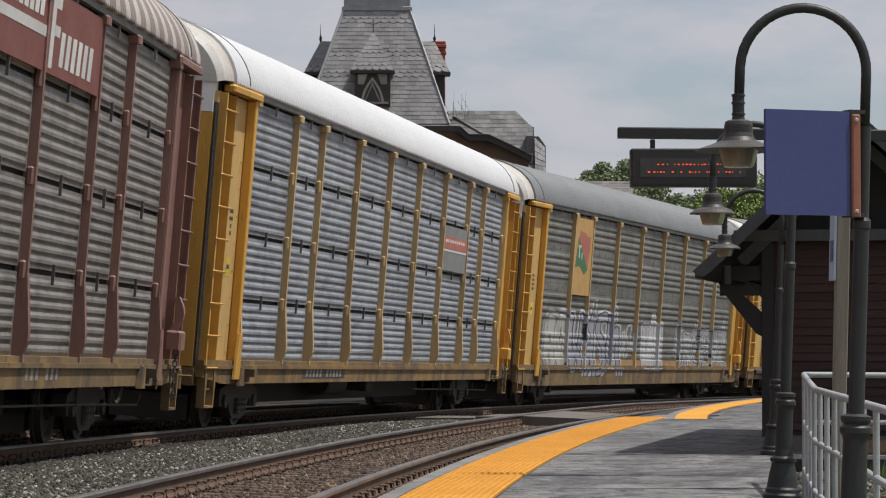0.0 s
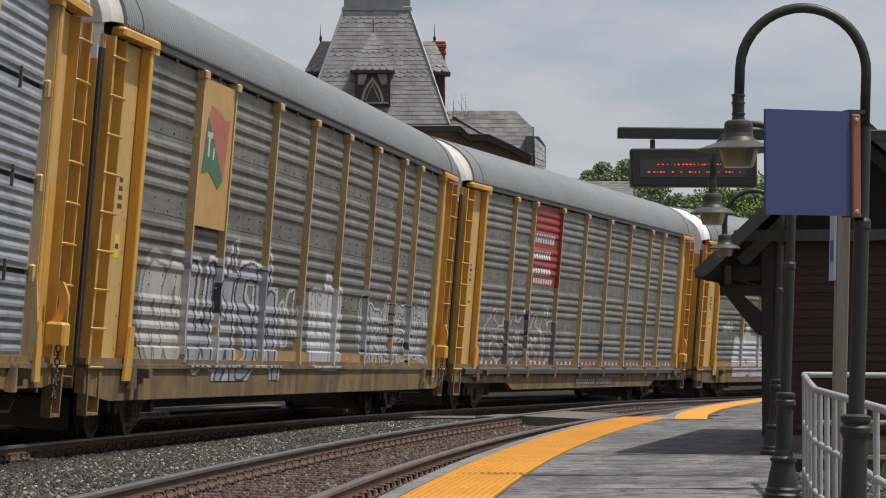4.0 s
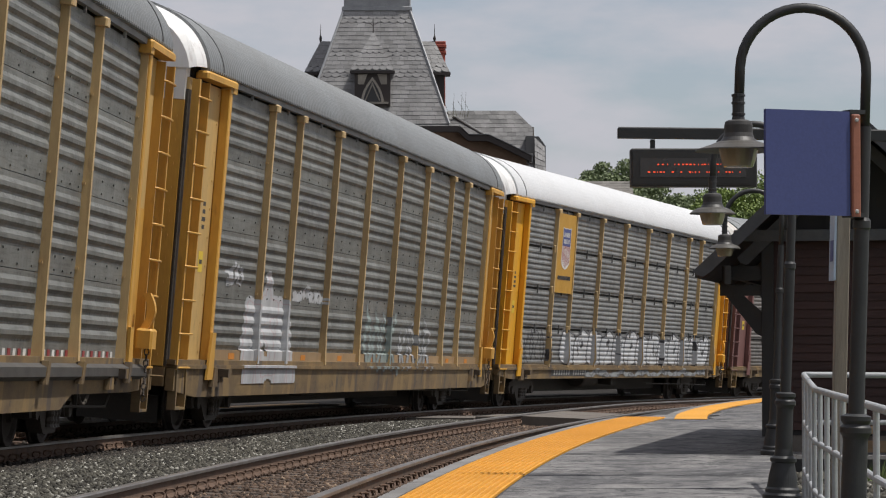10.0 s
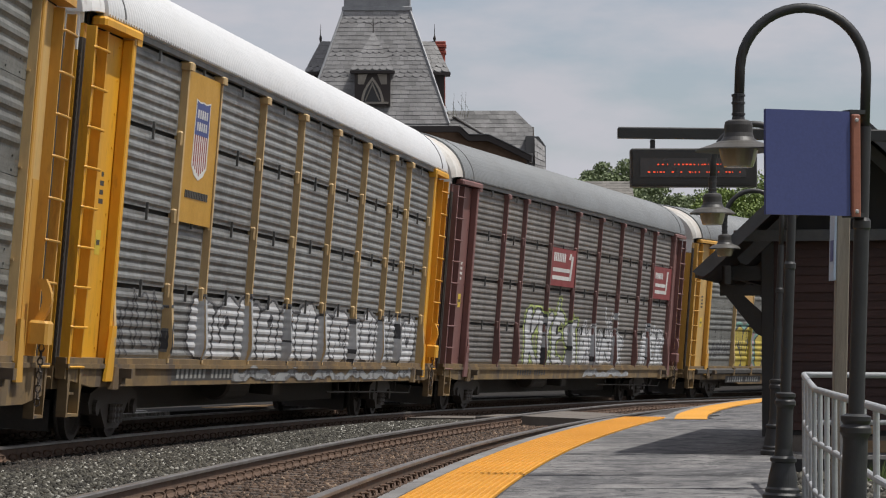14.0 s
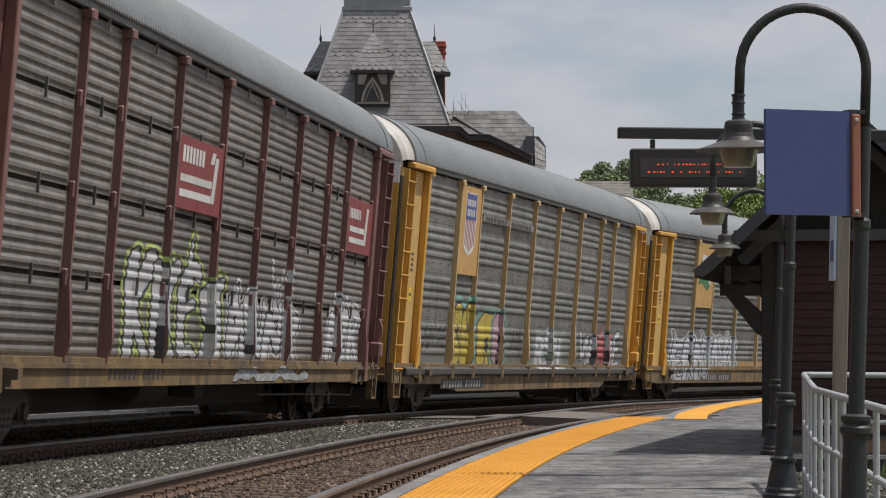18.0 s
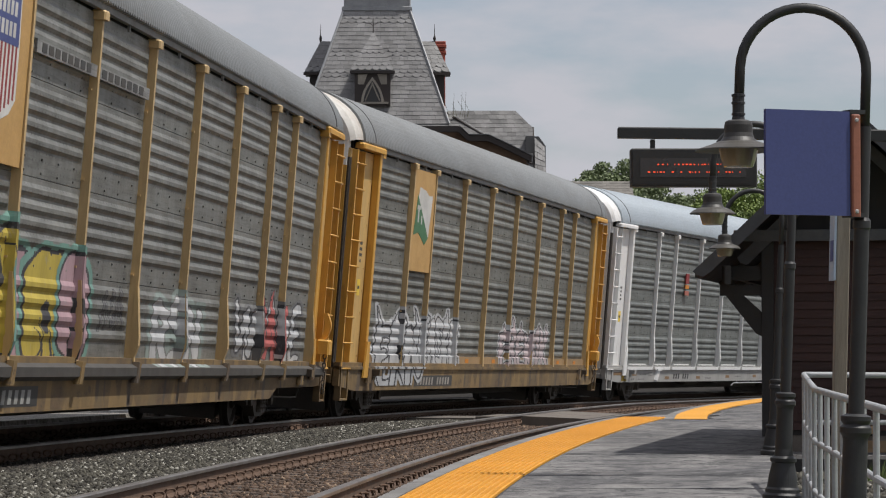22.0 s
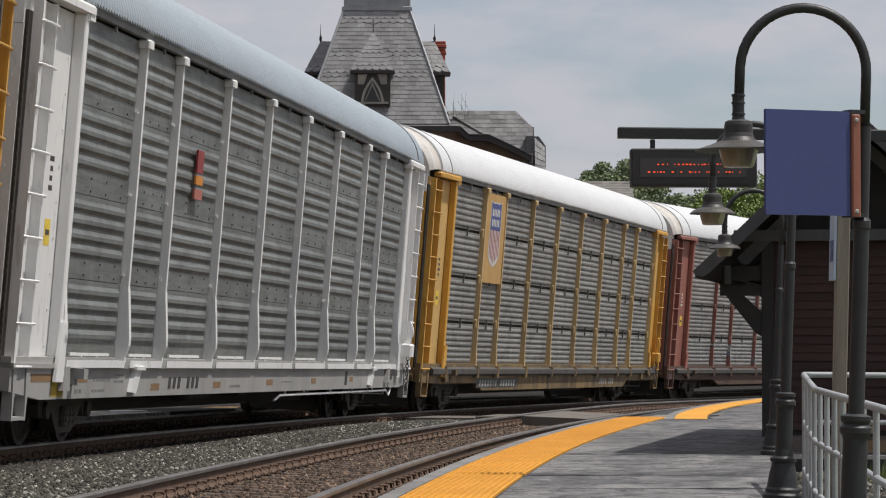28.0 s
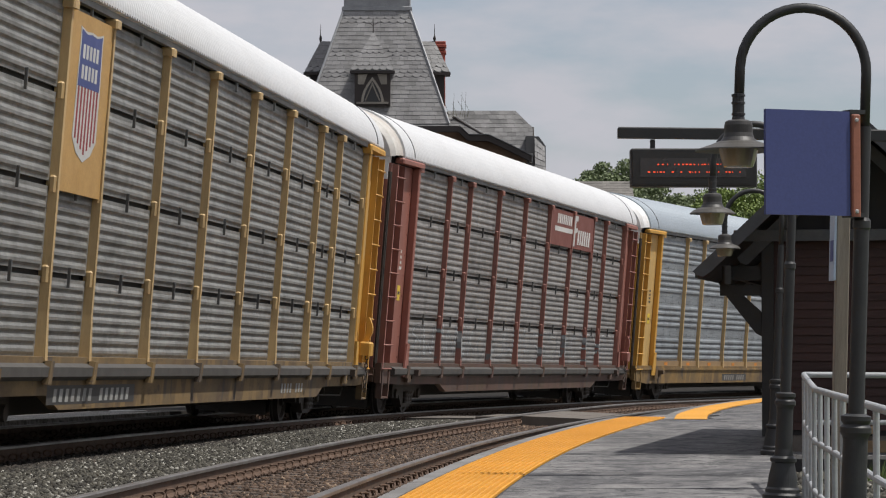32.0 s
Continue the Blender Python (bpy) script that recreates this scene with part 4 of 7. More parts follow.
def bent_strip(geo, fa, fb, s0, s1, z0, z1, n=2):
    rs = []
    for i in range(n + 1):
        q = s0 + (s1 - s0) * i / n
        p, r = beside(q, fa(q)), beside(q, fb(q))
        rs.append([(p.x, p.y, z0), (r.x, r.y, z0), (r.x, r.y, z1), (p.x, p.y, z1)])
    return geo.rings(rs)


s = -40.0
while s < 15.5:
    part("edge_slab", flat_strip(Geo(), 6.0, 6.17, s, s + 2.42, -0.7, 0.006), KERB, slabs)
    s += 2.44
part("edge_slab", bent_strip(Geo(), lambda q: 6.0 + 0.6 * min(1, max(0, q - 15.6)), lambda q: 7.3, 16.2, 18.6, -0.7, 0.004), KERB, slabs)
s = 15.1
while s < 50:
    part("edge_slab", bent_strip(Geo(), lambda q: strip_left(q) - 0.20, lambda q: strip_left(q) - 0.004, s, s + 2.42, -0.7, 0.006), KERB, slabs)
    s += 2.44
s = -40.0
while s < 16.2:
    e = min(s + 1.22, 16.3)
    tile = flat_strip(Geo(), 6.2, 7.02, s, e - 0.008, -0.02, 0.012, 0.61)
    if -24 < s:
        for i in range(12):
            for j in range(int((e - s) / 0.068)):
                p = beside(s + 0.034 + j * 0.068, 6.24 + i * 0.067)
                r = 0.021
                tile.rings([[(p.x - r, p.y - r, 0.012), (p.x + r, p.y - r, 0.012), (p.x + r, p.y + r, 0.012), (p.x - r, p.y + r, 0.012)], [(p.x - r * 0.6, p.y - r * 0.6, 0.026), (p.x + r * 0.6, p.y - r * 0.6, 0.026), (p.x + r * 0.6, p.y + r * 0.6, 0.026), (p.x - r * 0.6, p.y + r * 0.6, 0.026)]])
    part("tactile_tile", tile, TACTILE, strip)
    s += 1.22
s = 15.1
while s < 50:
    part("tactile_tile", bent_strip(Geo(), strip_left, lambda q: strip_left(q) + 0.62, s, s + 1.21, -0.02, 0.012), TACTILE, strip)
    s += 1.22

TACTILE_OLD = surface("faded tan tile", (0.34, 0.21, 0.09), (0.24, 0.16, 0.08), rough=0.8, coarse=1.5, fine=25, bump=0.1, amount=0.7)
far_strip = thing("tactile_strip", "faded tan tactile warning tiles beyond the train", "tactile paving", kind="structure")
s = 19.0
while s < 26:
    rs = []
    for i in range(3):
        q = s + 0.6 * i
        rs.append([tuple(beside(q, o, u)) for o, u in ((-3.0, 0.03), (-2.4, 0.03), (-2.4, 0.056), (-3.0, 0.056))])
    part("tactile_tile", Geo().rings(rs), TACTILE_OLD, far_strip)
    s += 1.22
cover = beside(13.6, -2.9, 0.043)
solid("manhole_cover", Geo().turned([(0.36, 0.0), (0.36, 0.015), (0.34, 0.022)], 24, Matrix.Translation(cover)), CONCRETE_LIGHT, "round pale utility cover set in the yard", "manhole cover")
# ---- foot crossing over the rails ----
CONCRETE = surface("worn concrete panel", (0.155, 0.135, 0.115), (0.085, 0.075, 0.065), rough=0.85, coarse=1.5, fine=30, bump=0.2)
crossing = thing("foot_crossing", "pale concrete crossing panels between the rails", "crossing", kind="structure")


def crossing_panel(a, b, s0, s1, rise):
    rs = []
    for i in range(5):
        s = s0 + (s1 - s0) * i / 4
        za, zb = rise(s, a), rise(s, b)
        p, q = beside(s, a), beside(s, b)
        rs.append([(p.x, p.y, p.z + za - 0.22), (q.x, q.y, q.z + zb - 0.22), (q.x, q.y, q.z + zb), (p.x, p.y, p.z + za)])
    part("crossing_panel", Geo().rings(rs), CONCRETE, crossing)


for k in range(2):
    s0 = 14.6 + 2.75 * k
    crossing_panel(4.47, 5.72, s0, s0 + 2.72, lambda s, o: near_up(s) - 0.02 - 0.04 * (o - 4.35))
    crossing_panel(2.7, 4.22, 19.6 + 1.35 * k, 20.92 + 1.35 * k, lambda s, o: near_up(s) - 0.135)
    crossing_panel(1.25, 2.66, 19.6 + 1.35 * k, 20.92 + 1.35 * k, lambda s, o: -0.15)

# ---- platform lamps ----
BLACK_PAINT = surface("black painted iron", (0.018, 0.019, 0.021), (0.038, 0.038, 0.040), rough=0.5, coarse=4, fine=40, bump=0.05)
LAMP_RIM = surface("weathered reflector", (0.07, 0.066, 0.058), (0.045, 0.042, 0.038), rough=0.5, coarse=5, fine=40, bump=0.05)
LAMP_SHADE = surface("weathered dark shade", (0.035, 0.034, 0.033), (0.07, 0.065, 0.06), rough=0.5, coarse=5, fine=40, bump=0.05)


def lens_material():
    m, t, b = nodes_of("ribbed milky lamp glass")
    v = coords(t)
    col = mix_node(t, noise_node(t, v, 14, 3), (0.34, 0.29, 0.20), (0.22, 0.19, 0.14))
    link(t, col, b.inputs["Base Color"])
    b.inputs["Roughness"].default_value = 0.25
    b.inputs["Transmission Weight"].default_value = 0.25
    return m


LENS = lens_material()


def platform_lamp(x, y, lean, label, reach=0.736, cap=2.633, rim=0.252):
    lamp = thing("platform_lamp", label, "street lamp", Matrix.Translation((x, y, 0)) @ Matrix.Rotation(radians(lean), 4, "Y"), group="gooseneck lamps on the platform")
    g = Geo()
    g.turned([(0.17, 0.0), (0.17, 0.05), (0.15, 0.07), (0.15, 0.10), (0.135, 0.12), (0.125, 0.20), (0.105, 0.30), (0.10, 0.33), (0.115, 0.345), (0.115, 0.37), (0.09, 0.39)], 40)
    part("lamp_base", g, BLACK_PAINT, lamp, smooth=False)
    g = Geo()
    g.turned([(0.085, 0.39), (0.075, 0.45), (0.072, 0.80), (0.078, 0.82)], 40)
    part("lower_shaft", g, BLACK_PAINT, lamp)
    g = Geo()
    g.turned([(0.078, 0.82), (0.092, 0.84), (0.092, 0.87), (0.075, 0.89), (0.088, 0.91), (0.088, 0.935), (0.055, 0.95)], 40)
    part("collar", g, BLACK_PAINT, lamp)
    top = 2.935
    g = Geo()
    g.turned([(0.047, 0.95), (0.045, 2.02), (0.052, 2.03), (0.052, 2.07), (0.040, 2.09), (0.038, 2.62)], 36)
    part("shaft", g, BLACK_PAINT, lamp)
    r = reach / 2
    g = Geo()
    pts = [(0, 0, 2.60), (0, 0, top)] + [(-r + r * math.cos(math.pi * k / 20), 0, top + r * math.sin(math.pi * k / 20)) for k in range(1, 20)] + [(-reach, 0, top), (-reach, 0, cap + 0.02)]
    g.tube(pts, 0.030, 14)
    part("gooseneck", g, BLACK_PAINT, lamp, smooth=True)
    head = Matrix.Translation((-reach, 0, cap)) @ Matrix.Rotation(radians(-lean), 4, "Y")
    part("neck", Geo().turned([(0.033, 0.15), (0.035, 0.148), (0.035, 0.02), (0.040, 0.0), (0.0, -0.004)], 14, head), BLACK_PAINT, lamp)
    for z in (0.035, 0.10, 0.145):
        part("neck_ring", Geo().turned([(0.034, z - 0.008), (0.040, z - 0.006), (0.040, z + 0.006), (0.034, z + 0.008)], 14, head), BLACK_PAINT, lamp)
    g = Geo()
    g.turned([(0.030, 0.004), (0.060, 0.0), (0.078, -0.010), (0.083, -0.03), (0.083, -0.075), (0.090, -0.10), (0.108, -0.125), (0.124, -0.137), (0.124, -0.145), (0.0, -0.145)], 40, head)
    lh = part("lamp_head", g, LAMP_SHADE, lamp, "dark bell-shaped lamp head")
    g = Geo()
    g.turned([(0.118, -0.125), (0.14, -0.133), (0.16, -0.142), (rim, -0.172), (rim + 0.002, -0.180), (0.16, -0.154), (0.14, -0.146), (0.118, -0.140)], 30, head)
    part("shade", g, LAMP_RIM, lh, "flat flared reflector")
    g = Geo()
    g.turned([(0.116, -0.145), (0.115, -0.175), (0.100, -0.235), (0.088, -0.268), (0.078, -0.276), (0.0, -0.28)], 24, head)
    part("lens", g, LENS, lh, "yellowed ribbed glass lens")
    return lamp


platform_lamp(2.365, 16.2, 2.0, "black gooseneck platform lamp carrying a blue sign board")
platform_lamp(2.96, 24.4, 2.2, "black gooseneck platform lamp with flared base", 0.70, 2.661, 0.20)
platform_lamp(4.125, 34.8, 2.2, "black gooseneck platform lamp near the shelter", 0.71, 2.728, 0.20)

# ---- blue sign board on the first lamp ----
SIGN_FACE = surface("blue enamel sign", (0.055, 0.07, 0.215), (0.065, 0.08, 0.22), rough=0.5, coarse=1, fine=60, bump=0.03, amount=0.5)
RUST_BOARD = surface("red-brown sign edge", (0.26, 0.10, 0.065), (0.18, 0.07, 0.05), rough=0.7, coarse=3, fine=40, bump=0.1)
sign = thing("platform_sign", "plain blue enamel sign board clamped to a lamp post", "sign", Matrix.Translation((2.354, 16.12, 0)) @ Matrix.Rotation(radians(21), 4, "Z"))
g = Geo()
g.box(-0.548, 0.0, -0.012, 0.012, 2.095, 2.70)
part("panel", g, SIGN_FACE, sign, "blue enamel panel")
side_board = part("edge_board", Geo().chamfer(0.006, 0.062, -0.03, 0.02, 2.09, 2.685, 0.008), RUST_BOARD, sign, "red-brown edge board")
for z in (2.12, 2.65):
    part("bolt", Geo().turned([(0.014, -0.02), (0.014, 0.0), (0.008, 0.008)], 8, pose(0.034, -0.03, z, 90, 0, 0)), GALV, side_board)
for z in (2.10, 2.70):
    part("clamp", Geo().box(0.0, 0.10, -0.015, 0.09, z - 0.012, z + 0.012), BLACK_PAINT, sign)

# ---- hanging message sign ----
SIGN_CASE = surface("dark sign case", (0.028, 0.027, 0.027), (0.045, 0.045, 0.045), rough=0.6, coarse=3, fine=50, bump=0.05)
SIGN_GLASS = surface("smoked sign window", (0.05, 0.045, 0.045), (0.06, 0.055, 0.055), rough=0.25, coarse=1, fine=20, bump=0.0)


def glowing(name, c, strength):
    m, t, b = nodes_of(name)
    b.inputs["Base Color"].default_value = (*c, 1)
    b.inputs["Emission Color"].default_value = (*c, 1)
    b.inputs["Emission Strength"].default_value = strength
    return m


LED = glowing("red light dots", (1.0, 0.09, 0.03), 0.8)
mast = thing("sign_mast", "dark steel mast with a long arm over the platform", "mast")
part("pole", Geo().tube([(4.92, 29.2, -0.22), (4.92, 29.2, 3.75)], 0.07, 14), BLACK_PAINT, mast)
part("base_plate", Geo().chamfer(4.74, 5.10, 29.02, 29.38, -0.222, -0.19, 0.01), BLACK_PAINT, mast)
part("arm", Geo().chamfer(1.795, 4.98, 29.13, 29.27, 3.515, 3.63, 0.012, pose(0, 0, 0.040, 0, 0.62, 0)), BLACK_PAINT, mast)
board = thing("message_sign", "dark hanging message sign with red light dots", "sign")
part("case", Geo().chamfer(1.965, 3.285, 29.08, 29.32, 3.022, 3.42, 0.012), SIGN_CASE, board)
part("bezel", Geo().box(1.985, 3.245, 29.066, 29.082, 3.04, 3.385), SIGN_CASE, board)
win = part("window", Geo().box(2.06, 3.17, 29.058, 29.068, 3.115, 3.315), SIGN_GLASS, board, "smoked sign window")
rnd = random.Random(12)
for row, z, a, b in ((0, 3.250, 2.24, 3.02), (1, 3.170, 2.14, 3.12)):
    x = a
    while x < b:
        w = rnd.choice((0.006, 0.008, 0.010, 0.016, 0.024))
        part("light_bar", Geo().box(x, x + w, 29.050, 29.0575, z - 0.006, z + 0.006), LED, win)
        x += w + rnd.choice((0.014, 0.02, 0.03, 0.07))
for x in (2.20, 3.03):
    part("hanger", Geo().box(x - 0.025, x + 0.025, 29.17, 29.23, 3.405, 3.52), SIGN_CASE, board)
for x in (2.04, 2.41, 3.17):
    part("latch", Geo().turned([(0.009, 0), (0.009, 0.012)], 8, pose(x, 29.08, 3.055, 90, 0, 0)), GALV, board)

# ---- timber post with a small sign ----
POST_WOOD = surface("grey weathered timber", (0.25, 0.215, 0.175), (0.15, 0.125, 0.10), rough=0.85, coarse=2.5, fine=30, bump=0.4, stretch=(6, 6, 0.5))
SIGN_PALE = surface("pale blue sign", (0.42, 0.50, 0.62), (0.3, 0.38, 0.52), rough=0.5, coarse=2, fine=30, bump=0.0)
wp = thing("timber_post", "grey weathered timber post with a pale blue sign", "post", Matrix.Translation((3.72, 26.4, -0.25)) @ Matrix.Rotation(radians(1.5), 4, "Y"))
part("shaft", Geo().chamfer(-0.062, 0.062, -0.062, 0.062, 0.0, 3.35, 0.008), POST_WOOD, wp)
sp = part("small_sign", Geo().box(-0.01, 0.01, -0.13, 0.13, 2.22, 2.86, pose(-0.09, 0, 0, 0, 0, 2)), SIGN_PALE, wp, "pale blue sign seen edge-on")
part("sign_mark", Geo().box(-0.014, -0.0105, -0.09, 0.07, 2.4, 2.6, pose(-0.09, 0, 0, 0, 0, 2)), SIGN_FACE, sp)

# ---- pipe railing ----
PIPE = surface("galvanised grey pipe", (0.40, 0.415, 0.43), (0.29, 0.30, 0.30), rough=0.5, metal=0.1, coarse=4, fine=40, bump=0.05)
railing = thing("pipe_railing", "galvanised pipe railing along the platform's edge", "railing")


def bar(a, b, r=0.021, name="rail"):
    part(name, Geo().tube([a, b], r, 10), PIPE, railing)


R0, R1, R2, R3 = Vector((3.56, 27.5, 1.07)), Vector((3.36, 25.2, 0.96)), Vector((3.06, 21.0, 0.945)), Vector((2.60, 15.0, 0.93))
part("top_rail", Geo().tube([(5.4, 27.5, 1.055), (3.62, 27.5, 1.07), R0, (3.545, 27.4, 1.065), R1, R2, R3], 0.029, 14), PIPE, railing)
down = Vector((0, 0, -0.47))
part("mid_rail", Geo().tube([(5.4, 27.5, 0.60), R0 + down, R1 + down, R2 + down, R3 + down], 0.026, 12), PIPE, railing)
low = Vector((0, 0, -0.93))
part("bottom_rail", Geo().tube([R0 + low, R1 + low, R2 + low, R3 + low], 0.024, 12), PIPE, railing)
for k in range(14):
    q = k / 13
    p = R0.lerp(R1, q * 4) if q < 0.25 else (R1.lerp(R2, (q - 0.25) / 0.35) if q < 0.6 else R2.lerp(R3, (q - 0.6) / 0.4))
    bar(p, (p.x, p.y, -0.28), 0.0235, "baluster")
for x in (4.1, 4.75, 5.38):
    bar((x, 27.5, 1.06), (x, 27.5, -0.28), 0.021, "baluster")

# ---- ramp and grass beyond the railing ----
GRASS = surface("summer grass", (0.075, 0.115, 0.03), (0.12, 0.125, 0.05), rough=0.9, coarse=6, fine=60, bump=0.3, vary=0.0)
g = Geo()
g.box(2.2, 16.0, -20.0, 34.4, -1.3, -0.22)
RUBBLE = surface("dark dirt and rubble", (0.075, 0.068, 0.058), (0.035, 0.032, 0.028), rough=0.95, coarse=5, fine=50, bump=0.6, amount=0.9)
solid("rubble_bed", Geo().box(3.0, 4.9, 25.0, 34.38, -0.4, -0.205), RUBBLE, "dark dirt bed beside the platform edge", kind="structure")
stones(1500, lambda r: (r.uniform(3.1, 4.85), r.uniform(25.1, 34.2), -0.195), 0.042, 21, "rubble_stones", STONE_GREY, "loose broken stones beside the platform edge")
solid("lawn", g, GRASS, "low grassy ground beside the platform", kind="structure")
rng = random.Random(9)
vs, fs = [], []
for i in range(14000):
    x, y = rng.uniform(2.75, 6.6), rng.uniform(15.0, 34.2)
    if x < 2.75 + (y - 15) * 0.088 or (y > 25.0 and x < 4.92):
        continue
    h, a = rng.uniform(0.06, 0.26), rng.uniform(0, 6.28)
    dx, dy = 0.008 * math.cos(a), 0.008 * math.sin(a)
    bx, by = rng.uniform(-0.1, 0.1), rng.uniform(-0.1, 0.1)
    n = len(vs)
    vs += [(x - dx, y - dy, -0.235), (x + dx, y + dy, -0.235), (x + bx * 0.4 + dx * 0.7, y + by * 0.4, -0.235 + h * 0.6), (x + bx * 0.4 - dx * 0.7, y + by * 0.4, -0.235 + h * 0.6), (x + bx, y + by, -0.235 + h)]
    fs += [(n, n + 1, n + 2, n + 3), (n + 3, n + 2, n + 4)]
solid("grass_tufts", mesh_of("grass_tufts", vs, fs), GRASS, "tall green summer grass beside the railing", "grass", kind="stuff")

# ---- shelter ----
DARK_WOOD = surface("dark stained timber", (0.020, 0.019, 0.020), (0.034, 0.032, 0.030), rough=0.75, coarse=3, fine=30, bump=0.2, stretch=(1, 1, 4))
GREY_FASCIA = surface("slate grey painted board", (0.075, 0.078, 0.085), (0.05, 0.05, 0.055), rough=0.6, coarse=3, fine=30, bump=0.1)
RED_BOARD = surface("dark red-brown painted siding", (0.046, 0.019, 0.016), (0.030, 0.015, 0.013), rough=0.7, coarse=2, fine=25, bump=0.15, stretch=(1, 1, 6), vary=0.2)
SOFFIT = surface("red-brown soffit boards", (0.085, 0.038, 0.030), (0.05, 0.026, 0.022), rough=0.7, coarse=3, fine=25, bump=0.1)
TAN_TIMBER = surface("raw tan timber", (0.36, 0.25, 0.14), (0.24, 0.17, 0.10), rough=0.8, coarse=3, fine=40, bump=0.2, stretch=(1, 4, 4), vary=0.2)
SHELTER_ROOF = surface("grey roofing", (0.09, 0.09, 0.095), (0.06, 0.06, 0.06), rough=0.8, coarse=2, fine=25, bump=0.3)
shelter = thing("platform_shelter", "dark timber platform shelter with red siding and gable roof", "shelter")
SX0, SX1, SY0 = 4.88, 7.88, 42.2
RX, RZ, EX, EZ = 6.38, 4.75, 3.92, 2.48
slope = (RZ - EZ) / (RX - EX)
for sgn in (-1, 1):
    g = Geo()
    out = [(RX, RZ), (RX + sgn * (RX - EX), EZ), (RX + sgn * (RX - EX), EZ - 0.10), (RX, RZ - 0.10)]
    g.prism(out if sgn < 0 else out[::-1], 41.25, 54.0)
    part("roof_slope", g, SHELTER_ROOF, shelter)
    g = Geo()
    out = [(RX, RZ + 0.02), (RX + sgn * 2.49, EZ - 0.005), (RX + sgn * 2.42, EZ - 0.06), (RX + sgn * 2.34, EZ - 0.085), (RX + sgn * 2.28, EZ - 0.05), (RX + sgn * 2.22, EZ - 0.01), (RX, RZ - 0.20)]
    g.prism(out if sgn < 0 else out[::-1], 41.19, 41.245)
    part("rake_board", g, GREY_FASCIA, shelter, "slate grey rake board")
    g = Geo()
    out = [(RX, RZ - 0.25), (RX + sgn * 1.91, 2.70), (RX + sgn * 1.87, 2.63), (RX + sgn * 1.79, 2.595), (RX + sgn * 1.72, 2.62), (RX + sgn * 1.68, 2.67), (RX, RZ - 0.49)]
    g.prism(out if sgn < 0 else out[::-1], 42.05, 42.12)
    part("inner_rake_board", g, GREY_FASCIA, shelter, "slate grey inner rake board with scalloped end")
    g = Geo()
    out = [(RX, RZ - 0.104), (RX + sgn * 2.42, EZ - 0.07), (RX + sgn * 2.42, EZ - 0.09), (RX, RZ - 0.124)]
    g.prism(out if sgn < 0 else out[::-1], 41.25, 42.05)
    part("soffit", g, SOFFIT, shelter, "red-brown boarded soffit")
    for y in (44.6, 47.0, 49.4, 51.8):
        g = Geo()
        out = [(RX, RZ - 0.12), (RX + sgn * 2.45, EZ - 0.10), (RX + sgn * 2.40, EZ - 0.20), (RX, RZ - 0.26)]
        g.prism(out if sgn < 0 else out[::-1], y, y + 0.10)
        part("rafter", g, DARK_WOOD, shelter)
part("cross_beam", Geo().chamfer(4.42, 8.35, 42.02, 42.16, 2.95, 3.12, 0.01), GREY_FASCIA, shelter)
part("gable_panel", Geo().prism([(4.95, 3.13), (7.81, 3.13), (RX, RZ - 0.3)], 42.30, 42.36), DARK_WOOD, shelter)
for x in (5.3, 5.84, 6.38, 6.92, 7.46):
    part("gable_batten", Geo().box(x - 0.05, x + 0.05, 42.22, 42.298, 3.125, min(RZ - 0.35, RZ - 0.3 - abs(x - RX) * 1.0)), DARK_WOOD, shelter)
for x in (SX0 - 0.03, SX1 + 0.03):
    for y in (42.2, 46.0, 49.6, 52.9):
        part("corner_post", Geo().chamfer(x - 0.09 + (0.07 if x < RX else -0.07), x + 0.09 + (0.07 if x < RX else -0.07), y - 0.09, y + 0.09, 0.0, 3.0, 0.01), DARK_WOOD, shelter)
        s = -1 if x < RX else 1
        if y > 43:
            continue
        part("lookout_beam", Geo().box(*sorted((x, x + s * 0.65)), y - 0.06, y + 0.06, 2.13, 2.29), DARK_WOOD, shelter)
        part("upper_beam", Geo().box(*sorted((x, x + s * 0.62)), y - 0.055, y + 0.055, 2.36, 2.58), DARK_WOOD, shelter)
        out = [(x, 1.86), (x + s * 0.36, 2.19), (x + s * 0.61, 2.19), (x + s * 0.11, 1.56), (x, 1.50)]
        part("knee_brace", Geo().prism(out if s < 0 else out[::-1], y - 0.05, y + 0.05), DARK_WOOD, shelter)
        part("beam_end", Geo().chamfer(*sorted((x + s * 0.45, x + s * 0.55)), 41.84, 41.9, 2.30, 2.58, 0.008), GREY_FASCIA, shelter, "slate grey beam end")
    part("eave_beam", Geo().box(*sorted((x + s * 0.45, x + s * 0.55)), 41.9, 53.8, 2.40, 2.57), DARK_WOOD, shelter)
    part("side_wall", Geo().box(x - 0.02, x + 0.02, 42.3, 52.8, 0.05, 2.9), RED_BOARD, shelter)
wall = part("front_wall", Geo().box(SX0 + 0.05, SX1 - 0.05, 42.235, 42.30, 0.02, 3.0), DARK_WOOD, shelter)
for k in range(22):
    z = 0.10 + k * 0.13
    part("siding_board", Geo().add([(SX0 + 0.06, 42.20, z), (SX1 - 0.06, 42.20, z), (SX1 - 0.06, 42.222, z + 0.128), (SX0 + 0.06, 42.222, z + 0.128), (SX0 + 0.06, 42.236, z), (SX1 - 0.06, 42.236, z), (SX1 - 0.06, 42.236, z + 0.128), (SX0 + 0.06, 42.236, z + 0.128)], [(0, 1, 2, 3), (4, 7, 6, 5), (0, 4, 5, 1), (3, 2, 6, 7), (0, 3, 7, 4), (1, 5, 6, 2)]), RED_BOARD, wall)
